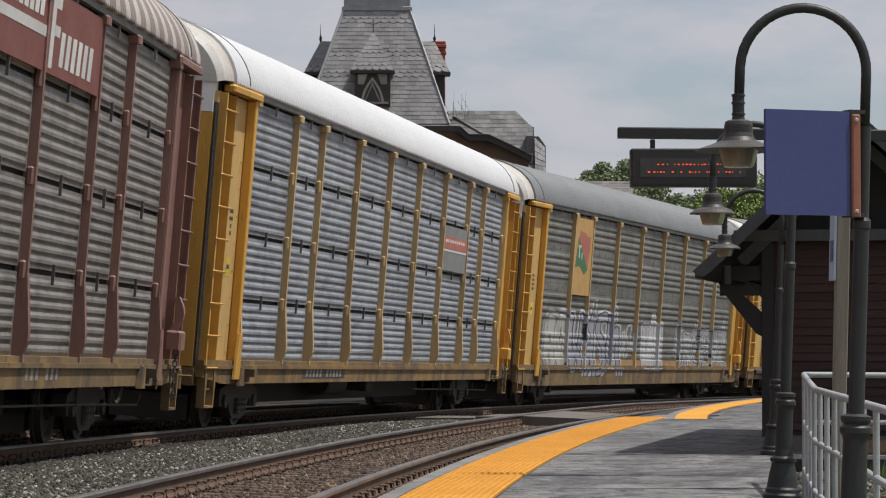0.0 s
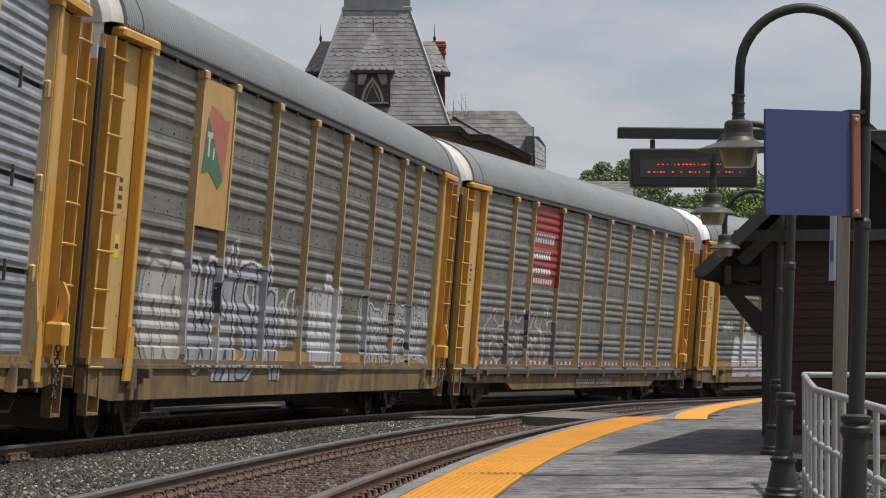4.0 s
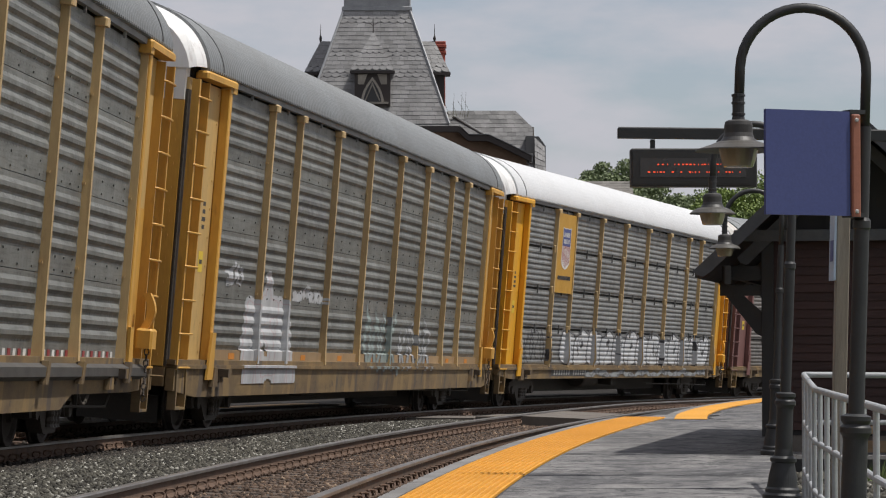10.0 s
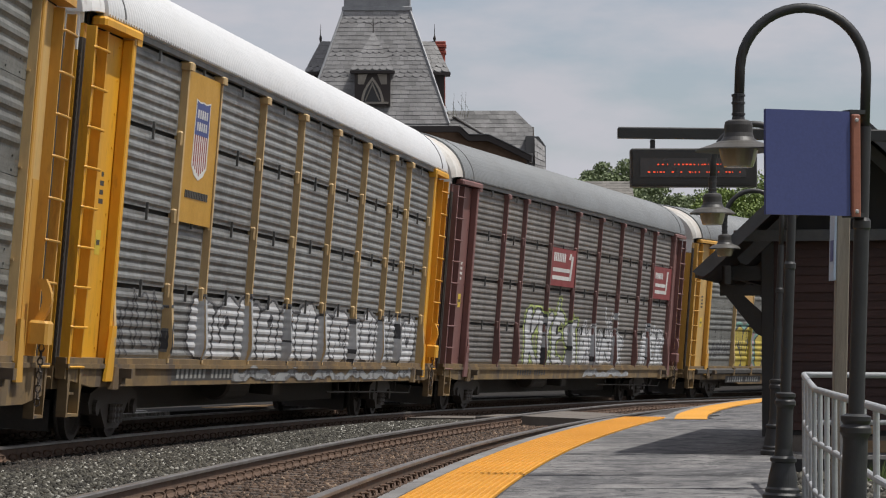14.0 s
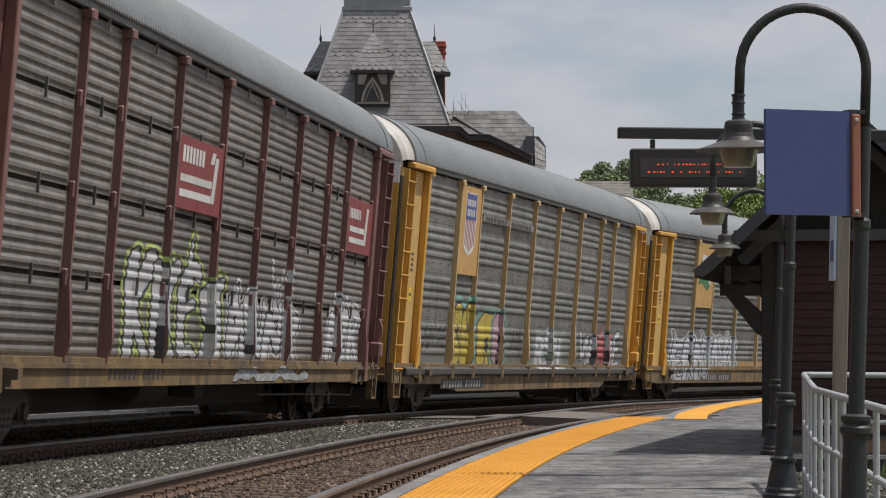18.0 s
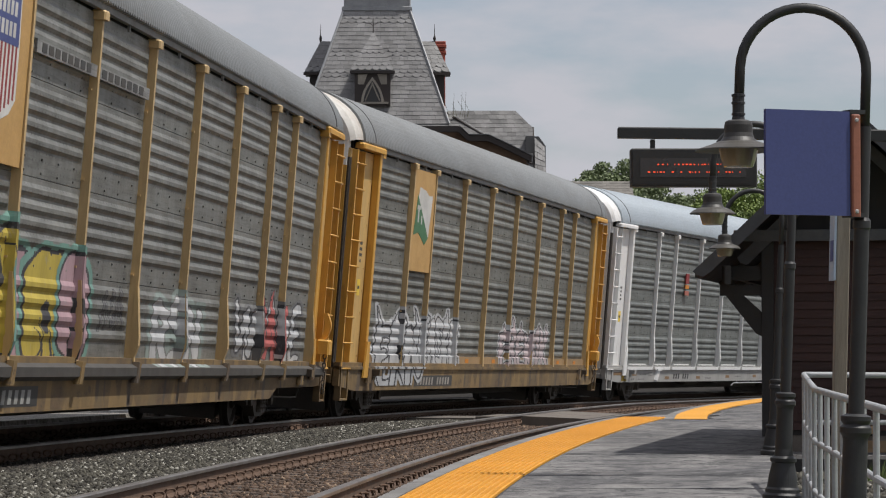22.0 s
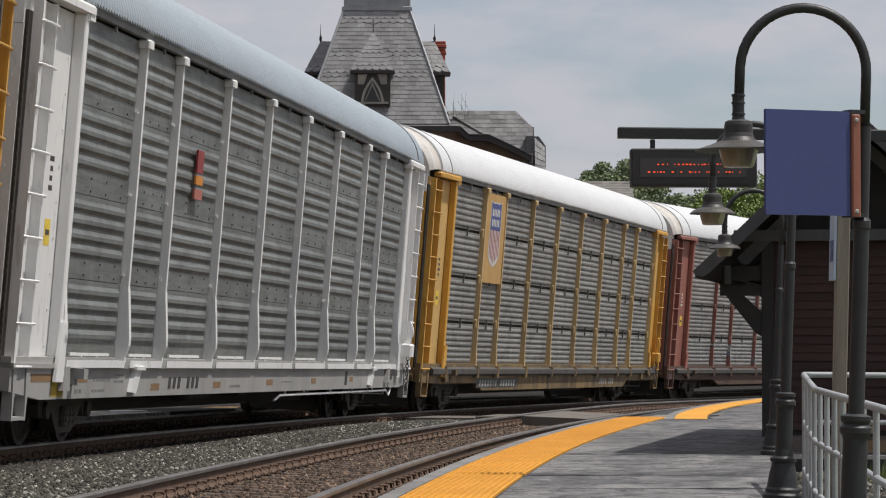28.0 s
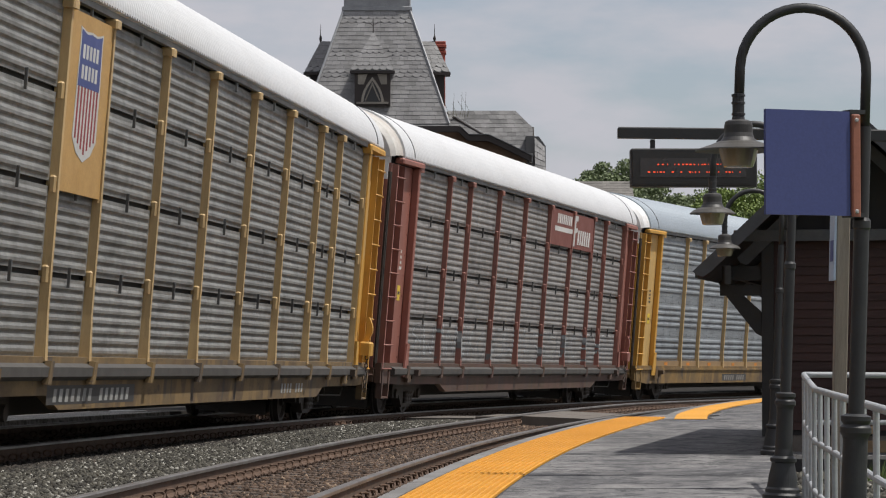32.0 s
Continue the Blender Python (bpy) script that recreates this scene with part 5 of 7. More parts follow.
part("back_wall", Geo().box(SX0, SX1, 52.9, 53.0, 0.02, 3.0), RED_BOARD, shelter)
for x in (SX0 - 0.03, SX1 + 0.03):
    for y in (42.2, 46.0, 49.6, 52.9):
        part("footing", Geo().chamfer(x + (0.02 if x < RX else -0.13), x + (0.13 if x < RX else -0.02), y - 0.10, y + 0.10, -0.232, 0.004, 0.01), TAN_TIMBER, shelter, "raw tan timber footing")
part("plinth", Geo().box(SX0 + 0.1, SX1 - 0.1, 42.25, 52.8, -0.232, 0.03), CONCRETE, shelter)
for x0, x1, z0, z1 in ((6.12, 6.50, 0.05, 0.165), (6.30, 6.95, -0.232, -0.05), (7.0, 7.7, -0.232, -0.05)):
    part("timber_block", Geo().chamfer(x0, x1, 42.08, 42.19, z0, z1, 0.008), TAN_TIMBER, shelter, "raw tan timber block")
EYE_AT = Matrix.Translation((0, 0, EYE))
shelter.matrix_world = EYE_AT @ Matrix.Scale(0.853, 4) @ EYE_AT.inverted() @ Matrix.Translation((SX0, SY0, 0)) @ Matrix.Rotation(-0.20, 4, "Z") @ Matrix.Translation((-SX0, -SY0, 0))
# ---- station building behind the train ----
SLATE = surface("grey roof slate", (0.265, 0.262, 0.26), (0.195, 0.192, 0.19), rough=0.7, coarse=1.2, fine=9, bump=0.15, amount=0.9, vary=0.15, spots=0.35, spot_color=(0.40, 0.40, 0.40))
SLATE_DIM = surface("weathered wing slate", (0.20, 0.197, 0.195), (0.12, 0.12, 0.12), rough=0.75, coarse=1.2, fine=9, bump=0.15, amount=0.9, vary=0.28, spots=0.35, spot_color=(0.34, 0.34, 0.33))
SLATE_BED = surface("slate roof bed", (0.13, 0.13, 0.13), (0.10, 0.10, 0.10), rough=0.8, coarse=2, fine=12, bump=0.1)
TRIM_DARK = surface("dark brown trim", (0.035, 0.028, 0.026), (0.05, 0.04, 0.035), rough=0.7, coarse=3, fine=20, bump=0.1)
TRIM_PALE = surface("pale weathered trim", (0.33, 0.30, 0.25), (0.22, 0.20, 0.17), rough=0.7, coarse=3, fine=20, bump=0.1)
WALL_BROWN = surface("brown stone wall", (0.16, 0.10, 0.065), (0.10, 0.065, 0.045), rough=0.85, coarse=1.5, fine=10, bump=0.3)
CHIMNEY_RED = surface("red painted chimney brick", (0.38, 0.085, 0.055), (0.26, 0.06, 0.045), rough=0.8, coarse=3, fine=14, bump=0.3)
LEAD = surface("pale lead flashing", (0.33, 0.34, 0.35), (0.24, 0.24, 0.25), rough=0.55, metal=0.3, coarse=3, fine=20, bump=0.05)
WINDOW_DARK = surface("dark louvred window", (0.03, 0.03, 0.032), (0.05, 0.05, 0.05), rough=0.4, bump=0.0)

station = thing("station_building", "Victorian station with steep grey slate tower roof", "building")
CX, CY = -2.78, 118.0
HALF = lambda z: 1.40 + (15.50 - z) * 0.335


def slate_slope(corners, rows, width, parent, scallop=(), mat=None):
    """Slates in courses on a slope given by its lower left, lower right, upper right and upper left corners."""
    a, b, c, d = [Vector(p) for p in corners]
    nrm = (b - a).cross(d - a).normalized()
    rnd = random.Random(rows * 7 + int(width * 100))
    for r in range(rows):
        q0, q1 = r / rows, min(1.0, (r + 1.12) / rows)
        l0, r0, l1, r1 = a.lerp(d, q0), b.lerp(c, q0), a.lerp(d, q1), b.lerp(c, q1)
        n = max(1, int(round((r0 - l0).length / width)))
        shift = 0.5 if r % 2 else 0.0
        for k in range(n + (1 if shift else 0)):
            u0, u1 = max(0.0, (k - shift) / n), min(1.0, (k + 1 - shift) / n)
            gap = 0.005 / max(0.3, (r0 - l0).length)
            if u1 - u0 < 0.01:
                continue
            lift = rnd.uniform(0.014, 0.024)
            p0, p1 = l0.lerp(r0, u0 + gap), l0.lerp(r0, u1 - gap)
            p2, p3 = l1.lerp(r1, u1 - gap), l1.lerp(r1, u0 + gap)
            h = (p3 - p0) * rnd.uniform(-0.02, 0.03)
            if r in scallop:
                mid = (p0 + p1) / 2
                lower = [p0 + (p3 - p0) * 0.42, p0.lerp(mid, 0.45) + (p3 - p0) * 0.10, mid - h * 0, mid.lerp(p1, 0.55) + (p3 - p0) * 0.10, p1 + (p2 - p1) * 0.42]
            else:
                lower = [p0 + h, p1 + h]
            top = [q + nrm * lift for q in lower] + [p2 + nrm * 0.006, p3 + nrm * 0.006]
            low = [q for q in lower] + [p2 - nrm * 0.004, p3 - nrm * 0.004]
            m = len(top)
            g = Geo().add(top + low, [tuple(range(m)), tuple(range(2 * m - 1, m - 1, -1))] + [((i + 1) % m, i, i + m, (i + 1) % m + m) for i in range(m)])
            part("slate", g, mat or SLATE, parent)


def square(z, h):
    return [(CX - h, CY - h, z), (CX + h, CY - h, z), (CX + h, CY + h, z), (CX - h, CY + h, z)]


g = Geo()
g.rings([square(10.35, 3.35), square(10.6, 3.02), square(12.0, HALF(12.0)), square(15.5, HALF(15.5))])
tower_roof = part("tower_roof", g, SLATE_BED, station, "steep grey slate tower roof")
zs = (10.62, 15.5)
ha, hb = HALF(zs[0]) + 0.01, HALF(zs[1]) + 0.01
slate_slope([(CX - ha, CY - ha, zs[0]), (CX + ha, CY - ha, zs[0]), (CX + hb, CY - hb, zs[1]), (CX - hb, CY - hb, zs[1])], 27, 0.34, tower_roof, scallop=(11, 12, 16, 17, 24, 25))
for sx in (-1, 1):
    part("hip_flashing", Geo().tube([(CX + sx * ha, CY - ha - 0.02, zs[0]), (CX + sx * hb, CY - hb - 0.02, zs[1])], 0.05, 6), LEAD, tower_roof)
part("roof_crest", Geo().rings([square(15.48, 1.36), square(15.52, 1.47), square(15.66, 1.47), square(15.70, 1.38), square(16.6, 1.40), square(16.7, 1.55), square(17.2, 0.2)]), LEAD, station, "grey cornice above the tower roof")
part("tower_wall", Geo().box(CX - 2.75, CX + 2.75, CY - 2.75, CY + 2.75, -0.6, 10.4), WALL_BROWN, station)
part("eave_board", Geo().rings([square(10.12, 3.25), square(10.12, 3.42), square(10.36, 3.42), square(10.36, 3.25)], caps=False), TRIM_DARK, station)

# front dormer
dx, dy = -2.92, CY - 3.05
dormer = part("dormer", Geo().box(dx - 0.74, dx + 0.74, dy, dy + 1.2, 11.36, 12.85), TRIM_DARK, station, "dark dormer with a pointed arch window")
g = Geo()
g.add([(dx - 0.93, dy - 0.14, 12.80), (dx + 0.93, dy - 0.14, 12.80), (dx + 0.90, dy + 1.9, 12.80), (dx - 0.90, dy + 1.9, 12.80), (dx + 0.02, dy + 0.62, 14.46)], [(0, 3, 2, 1), (0, 1, 4), (1, 2, 4), (2, 3, 4), (3, 0, 4)])
dr = part("dormer_roof", g, SLATE_BED, dormer)
slate_slope([(dx - 0.93, dy - 0.17, 12.82), (dx + 0.93, dy - 0.17, 12.82), (dx + 0.06, dy + 0.59, 14.46), (dx - 0.02, dy + 0.59, 14.46)], 9, 0.30, dr, scallop=(0, 1, 4))
part("finial", Geo().tube([(dx + 0.02, dy + 0.62, 14.42), (dx + 0.02, dy + 0.62, 15.1)], [0.03, 0.008], 6), TRIM_DARK, dormer)
for a in (-0.5, 0.0, 0.5):
    part("finial_scroll", Geo().tube([(dx + 0.02, dy + 0.62, 14.74), (dx + 0.02 + 0.22 * a, dy + 0.62, 14.84), (dx + 0.02 + 0.42 * a, dy + 0.62, 14.92)], 0.012, 5), TRIM_DARK, dormer)


def arch(w, h, n=8):
    pts = [(w * (1 - (k / n) ** 1.9), h * (k / n)) for k in range(n + 1)]
    return pts + [(-x, z) for x, z in pts[-2::-1]]


outer, inner = arch(0.47, 1.05), arch(0.36, 0.86)
g = Geo()
vs = [(dx + x, dy - 0.05, 11.50 + z) for x, z in outer] + [(dx + x, dy - 0.05, 11.54 + z) for x, z in inner] + [(dx + x, dy + 0.01, 11.50 + z) for x, z in outer] + [(dx + x, dy + 0.01, 11.54 + z) for x, z in inner]
k = len(outer)
g.add(vs, [(i, i + 1, k + i + 1, k + i) for i in range(k - 1)] + [(2 * k + i + 1, 2 * k + i, i, i + 1) for i in range(k - 1)] + [(k + i, k + i + 1, 3 * k + i + 1, 3 * k + i) for i in range(k - 1)])
part("arch_frame", g, TRIM_PALE, dormer, "pale pointed arch frame")
part("louvre", Geo().prism([(dx + x, 11.54 + z) for x, z in inner], dy - 0.02, dy - 0.004), WINDOW_DARK, dormer)
for sx in (-1, 1):
    part("tracery_bar", Geo().tube([(dx + sx * 0.30, dy - 0.035, 11.58), (dx - sx * 0.02, dy - 0.035, 12.32)], 0.03, 5), TRIM_PALE, dormer)
    part("spandrel", Geo().prism([(dx + sx * 0.36, 12.25), (dx + sx * 0.60, 12.25), (dx + sx * 0.60, 12.68), (dx + sx * 0.20, 12.68)][::sx], dy - 0.03, dy - 0.004), TRIM_PALE, dormer)
part("window_sill", Geo().box(dx - 0.66, dx + 0.66, dy - 0.10, dy + 0.02, 11.44, 11.52), TRIM_PALE, dormer)
part("dormer_eave", Geo().box(dx - 0.93, dx + 0.93, dy - 0.16, dy + 0.05, 12.70, 12.80), TRIM_DARK, dormer)

# side dormers, seen in profile
for sx in (-1, 1):
    x1 = CX + sx * 2.85
    sd = part("dormer", Geo().box(*sorted((CX + sx * 1.4, x1)), CY - 0.74, CY + 0.74, 11.2, 13.0), TRIM_DARK, station, "dark side dormer")
    g = Geo()
    rx, ex = CX + sx * 2.42, CX + sx * 3.08
    g.add([(ex, CY - 0.93, 12.95), (ex, CY + 0.93, 12.95), (CX + sx * 1.5, CY + 0.93, 12.95), (CX + sx * 1.5, CY - 0.93, 12.95), (rx, CY, 14.35), (CX + sx * 1.2, CY, 14.35)], [(0, 1, 4) if sx < 0 else (1, 0, 4), (0, 4, 5, 3) if sx < 0 else (4, 0, 3, 5), (1, 2, 5, 4) if sx < 0 else (2, 1, 4, 5), (3, 2, 1, 0) if sx < 0 else (0, 1, 2, 3)])
    sr = part("dormer_roof", g, SLATE_BED, sd)
    ea, eb = (ex, CY - 0.95, 12.97), (CX + sx * 1.5, CY - 0.95, 12.97)
    ra, rb = (rx, CY - 0.02, 14.37), (CX + sx * 1.25, CY - 0.02, 14.37)
    slate_slope([ea, eb, rb, ra] if sx < 0 else [eb, ea, ra, rb], 7, 0.32, sr, scallop=(0, 1))
    part("finial", Geo().tube([(rx, CY, 14.3), (rx, CY, 14.5), (rx, CY, 14.65), (rx, CY, 15.1)], [0.03, 0.07, 0.02, 0.008], 6), TRIM_DARK, sd)
    part("dormer_eave", Geo().box(*sorted((CX + sx * 2.2, CX + sx * 3.1)), CY - 0.97, CY - 0.88, 12.85, 12.97), TRIM_DARK, sd)

# chimney
ch = part("chimney", Geo().chamfer(-0.36, 0.10, 119.6, 120.1, 8.0, 14.02, 0.04), CHIMNEY_RED, station, "red brick chimney with corbelled top")
for z, w in ((14.02, 0.27), (14.16, 0.24), (14.30, 0.28), (14.44, 0.25)):
    part("chimney_course", Geo().chamfer(-0.13 - w, -0.13 + w, 119.85 - w, 119.85 + w, z, z + 0.12, 0.02), CHIMNEY_RED, ch)

# main wing with its cross gable
part("wing_wall", Geo().box(-9.0, 3.55, 115.5, 124.0, -0.6, 9.0), WALL_BROWN, station)
g = Geo()
g.add([(-9.3, 117.2, 8.85), (3.82, 117.2, 8.85), (3.82, 118.4, 10.75), (3.06, 119.0, 11.46), (-9.3, 119.0, 11.46), (3.82, 120.0, 10.75), (3.82, 123.6, 8.85), (-9.3, 123.6, 8.85)], [(0, 1, 2, 3, 4), (3, 2, 5), (4, 3, 5, 6, 7), (0, 7, 6, 5, 2, 1), (0, 4, 7)])
wr = part("wing_roof", g, SLATE_BED, station, "grey slate wing roof with clipped gable")
slate_slope([(0.2, 117.16, 8.88), (3.82, 117.16, 8.88), (3.82, 118.36, 10.71), (0.2, 118.36, 10.71)], 10, 0.36, wr, (), SLATE_DIM)
slate_slope([(0.2, 118.37, 10.72), (3.82, 118.37, 10.72), (3.1, 118.96, 11.5), (0.2, 118.96, 11.5)], 4, 0.36, wr, (), SLATE_DIM)
part("gable_trim", Geo().tube([(3.84, 117.2, 8.82), (3.84, 118.4, 10.75)], 0.035, 6), TRIM_DARK, wr)
for d, m, nm in ((0.0, TRIM_DARK, "hip_board"), (0.05, LEAD, "hip_flashing")):
    part(nm, Geo().tube([(0.42 + d, 118.70, 11.22 + d), (3.74 + d * 0.3, 117.28, 9.12 + d)], 0.05 - 0.6 * d, 6), m, wr)
# near eave line: level over the bay, then falling with the side roof
brd = [(-1.4, 10.36), (0.62, 10.36), (1.03, 9.99), (1.83, 9.99), (2.8, 9.53), (3.6, 9.13)]
part("eave_board", Geo().prism(brd + [(x, z - 0.24) for x, z in brd[::-1]], 112.8, 113.1), TRIM_DARK, station)
part("bay_wall", Geo().prism([(x, z - 0.16) for x, z in brd[:-1]] + [(3.4, 9.0), (3.4, -0.6), (-1.4, -0.6)], 113.3, 115.4), WALL_BROWN, station, "brown wall under the deep eave")
sb = [(0.66, 10.40), (1.05, 10.03), (1.85, 10.03), (2.82, 9.57), (3.62, 9.17)]
part("side_roof", Geo().prism(sb + [(x, z - 0.035) for x, z in sb[::-1]], 112.75, 116.9), SLATE_BED, station)
WEED = surface("dry weed stalks", (0.10, 0.09, 0.05), (0.06, 0.06, 0.03), rough=0.9, bump=0.0)
rw = random.Random(4)
for k in range(9):
    wx = 0.15 + 0.11 * k
    part("weed_stalk", Geo().tube([(wx, 118.6, 11.2), (wx + rw.uniform(-0.1, 0.1), 118.6, 11.5), (wx + rw.uniform(-0.3, 0.2), 118.6, 11.6 + rw.uniform(0.1, 0.8))], [0.010, 0.008, 0.004], 5), WEED, station)
# small end wing
part("end_wing_wall", Geo().box(3.6, 4.2, 118.0, 123.0, -0.6, 8.3), WALL_BROWN, station)
er = part("end_wing_roof", Geo().prism([(3.5, 8.5), (4.36, 8.5), (4.34, 9.9), (4.05, 10.3), (3.5, 10.3)], 117.6, 123.3), SLATE_BED, station)
slate_slope([(3.87, 116.9, 8.52), (4.34, 116.9, 8.52), (4.30, 117.57, 9.85), (3.87, 117.57, 10.25)], 6, 0.3, er)

# ---- low house roof farther off ----
house = thing("far_house", "low house with a pale grey shingle roof", "house")
part("wall", Geo().box(-2.0, 10.35, 151.0, 159.0, -0.8, 8.6), WALL_BROWN, house)
hr = part("roof", Geo().add([(-2.4, 150.4, 8.3), (10.5, 150.4, 8.3), (10.5, 155.0, 10.62), (-2.4, 155.0, 10.62), (-2.4, 159.6, 8.3), (10.5, 159.6, 8.3)], [(0, 1, 2, 3), (3, 2, 5, 4), (0, 3, 4), (1, 5, 2), (0, 4, 5, 1)]), SLATE_BED, house)
SHINGLE = surface("brown-grey roof shingle", (0.17, 0.16, 0.145), (0.105, 0.10, 0.09), rough=0.85, coarse=1.5, fine=12, bump=0.2, vary=0.2)
slate_slope([(6.0, 150.35, 8.32), (10.5, 150.35, 8.32), (10.5, 154.95, 10.64), (6.0, 154.95, 10.64)], 15, 0.4, hr, (), SHINGLE)

# ---- trees ----
BARK = surface("grey-brown bark", (0.11, 0.085, 0.065), (0.07, 0.055, 0.04), rough=0.9, coarse=4, fine=20, bump=0.6, stretch=(1, 1, 0.3))


def leaf_material(name, a, b_):
    m, t, b = nodes_of(name)
    geo = t.nodes.new("ShaderNodeNewGeometry")
    link(t, mix_node(t, geo.outputs["Random Per Island"], a, b_), b.inputs["Base Color"])
    b.inputs["Roughness"].default_value = 0.6
    b.inputs["Transmission Weight"].default_value = 0.0
    return m


LEAF_DARK = leaf_material("dark leaves", (0.13, 0.17, 0.08), (0.21, 0.255, 0.125))
LEAF_LIGHT = leaf_material("light leaves", (0.10, 0.15, 0.03), (0.20, 0.26, 0.06))


def tree(x, y, height, spread, base, seed, mat, label, leaves=70000, size=0.24):
    rnd = np.random.RandomState(seed)
    tr = thing("tree", label, "tree", group="trees behind the station")
    g = Geo()
    top = base + height
    g.tube([(x, y, base), (x + 0.1, y, base + height * 0.3), (x - 0.15, y + 0.1, base + height * 0.6), (x, y, base + height * 0.85)], [0.38, 0.30, 0.2, 0.07], 9)
    tips = []
    for k in range(26):
        a, q = rnd.uniform(0, 6.28), rnd.uniform(0.3, 0.8)
        r = spread * rnd.uniform(0.5, 0.95) * (1.15 - 0.6 * q)
        e = Vector((x + r * math.cos(a), y + r * math.sin(a), base + height * min(0.97, q + rnd.uniform(0.1, 0.26))))
        st = Vector((x, y, base + height * q * 0.9))
        g.tube([st, st.lerp(e, 0.5) + Vector((0, 0, 0.3)), e], [0.12, 0.08, 0.03], 6)
        tips.append(e)
    tips.append(Vector((x, y, top - 0.8)))
    part("trunk", g, BARK, tr)
    clumps = []
    for e in tips:
        for _ in range(6):
            clumps.append((np.array(e) + rnd.normal(0, spread * 0.20, 3) * (1, 1, 0.7), spread * rnd.uniform(0.12, 0.25)))
    cc, cr = np.array([c for c, r in clumps]), np.array([r for c, r in clumps])
    pick = rnd.randint(len(clumps), size=leaves)
    unit = lambda q: q / np.linalg.norm(q, axis=1, keepdims=True)
    d, u = unit(rnd.normal(0, 1, (leaves, 3))), unit(rnd.normal(0, 1, (leaves, 3)))
    w = unit(np.cross(u, rnd.normal(0, 1, (leaves, 3))))
    p = cc[pick] + d * (cr[pick] * rnd.uniform(0.45, 1.08, leaves))[:, None] * (1, 1, 0.75)
    s = (size * rnd.uniform(0.5, 1.2, leaves))[:, None]
    V = np.stack([p - u * s * 0.5, p + w * s * 0.28 + u * s * 0.05, p + u * s * 0.5, p - w * s * 0.28], 1).reshape(-1, 3).tolist()
    F = np.arange(4 * leaves).reshape(-1, 4).tolist()
    me = mesh_of("crown", V, F)
    part("crown", me, mat, tr)


tree(9.7, 172.0, 12.5, 4.2, -0.8, 1, LEAF_DARK, "tall dark green leafy tree behind the far house")
tree(13.4, 178.0, 12.0, 5.2, -0.8, 2, LEAF_DARK, "dark green leafy tree beside the far house")
tree(16.8, 150.0, 10.3, 3.8, -0.8, 3, LEAF_LIGHT, "light green leafy tree behind the shelter")
tree(15.4, 166.0, 10.9, 4.4, -0.8, 4, LEAF_DARK, "dark green leafy tree beyond the tracks")
tree(21.0, 140.0, 10.6, 4.4, -0.8, 5, LEAF_LIGHT, "light green leafy tree behind the shelter")
tree(19.0, 170.0, 11.8, 4.6, -0.8, 6, LEAF_LIGHT, "light green leafy tree behind the station")
tree(27.0, 150.0, 11.0, 4.8, -0.8, 7, LEAF_LIGHT, "light green leafy tree beyond the shelter roof")


SIGN_RED, SIGN_GREEN, SIGN_BLUE = flat_paint("sign red", (0.27, 0.035, 0.035)), flat_paint("sign green", (0.05, 0.16, 0.07)), flat_paint("sign blue", (0.06, 0.08, 0.24))
SIGN_PINK, SIGN_MAROON, SIGN_BROWN = flat_paint("faded sign red", (0.42, 0.14, 0.10)), flat_paint("sign maroon", (0.22, 0.035, 0.035)), flat_paint("sign brown", (0.19, 0.055, 0.04))


def plate(x0, x1, z0, z1, mat, shapes=(), label=""):
    """A sign board on the side posts; shapes: (material, outlines in metres from the board's lower left corner)."""
    def make(car):
        p = part("sign_board", Geo().box(x0, x1, -1.512, -1.482, z0, z1), mat, car, label)
        for n, (sm, outlines) in enumerate(shapes):
            for o in outlines:
                part("emblem_shape", Geo().prism([(x0 + a, z0 + b) for a, b in o], -1.5165 - 0.001 * n, -1.5125), sm, p)
    return make


def rect(a, b, c, d, lean=0.0):
    return [(a, c), (b, c), (b + lean, d), (a + lean, d)]


def shield(cx, z0, w, h):
    """Blue head over red and white stripes."""
    hw = w / 2
    zs = z0 + h * 0.56
    head = [(cx - hw, zs), (cx + hw, zs), (cx + hw * 0.94, z0 + h * 0.90), (cx + hw * 0.96, z0 + h), (cx + hw * 0.45, z0 + h * 0.972), (cx, z0 + h * 0.985), (cx - hw * 0.45, z0 + h * 0.972), (cx - hw * 0.96, z0 + h), (cx - hw * 0.94, z0 + h * 0.90)]
    body = [(cx, z0), (cx + hw * 0.6, z0 + h * 0.06), (cx + hw, z0 + h * 0.17), (cx + hw, zs), (cx - hw, zs), (cx - hw, z0 + h * 0.17), (cx - hw * 0.6, z0 + h * 0.06)]
    rim = [(cx + (x - cx) * 1.09, z0 + h / 2 + (z - z0 - h / 2) * 1.04) for x, z in body[:4] + head[2:] + body[5:]]
    stripes = [rect(cx - hw + (k + 0.25) * w / 7, cx - hw + (k + 0.75) * w / 7, z0 + h * (0.17 - 0.13 * (1 - abs(k - 3) / 3.5)), zs) for k in range(7)]
    marks = [rect(cx - hw * 0.75 + k * w * 0.155, cx - hw * 0.75 + k * w * 0.155 + w * 0.10, z0 + h * q, z0 + h * (q + 0.11)) for q in (0.62, 0.78) for k in range(5)]
    return [(MARK_WHITE, [rim]), (SIGN_RED, stripes), (SIGN_BLUE, [head]), (MARK_WHITE, marks)]


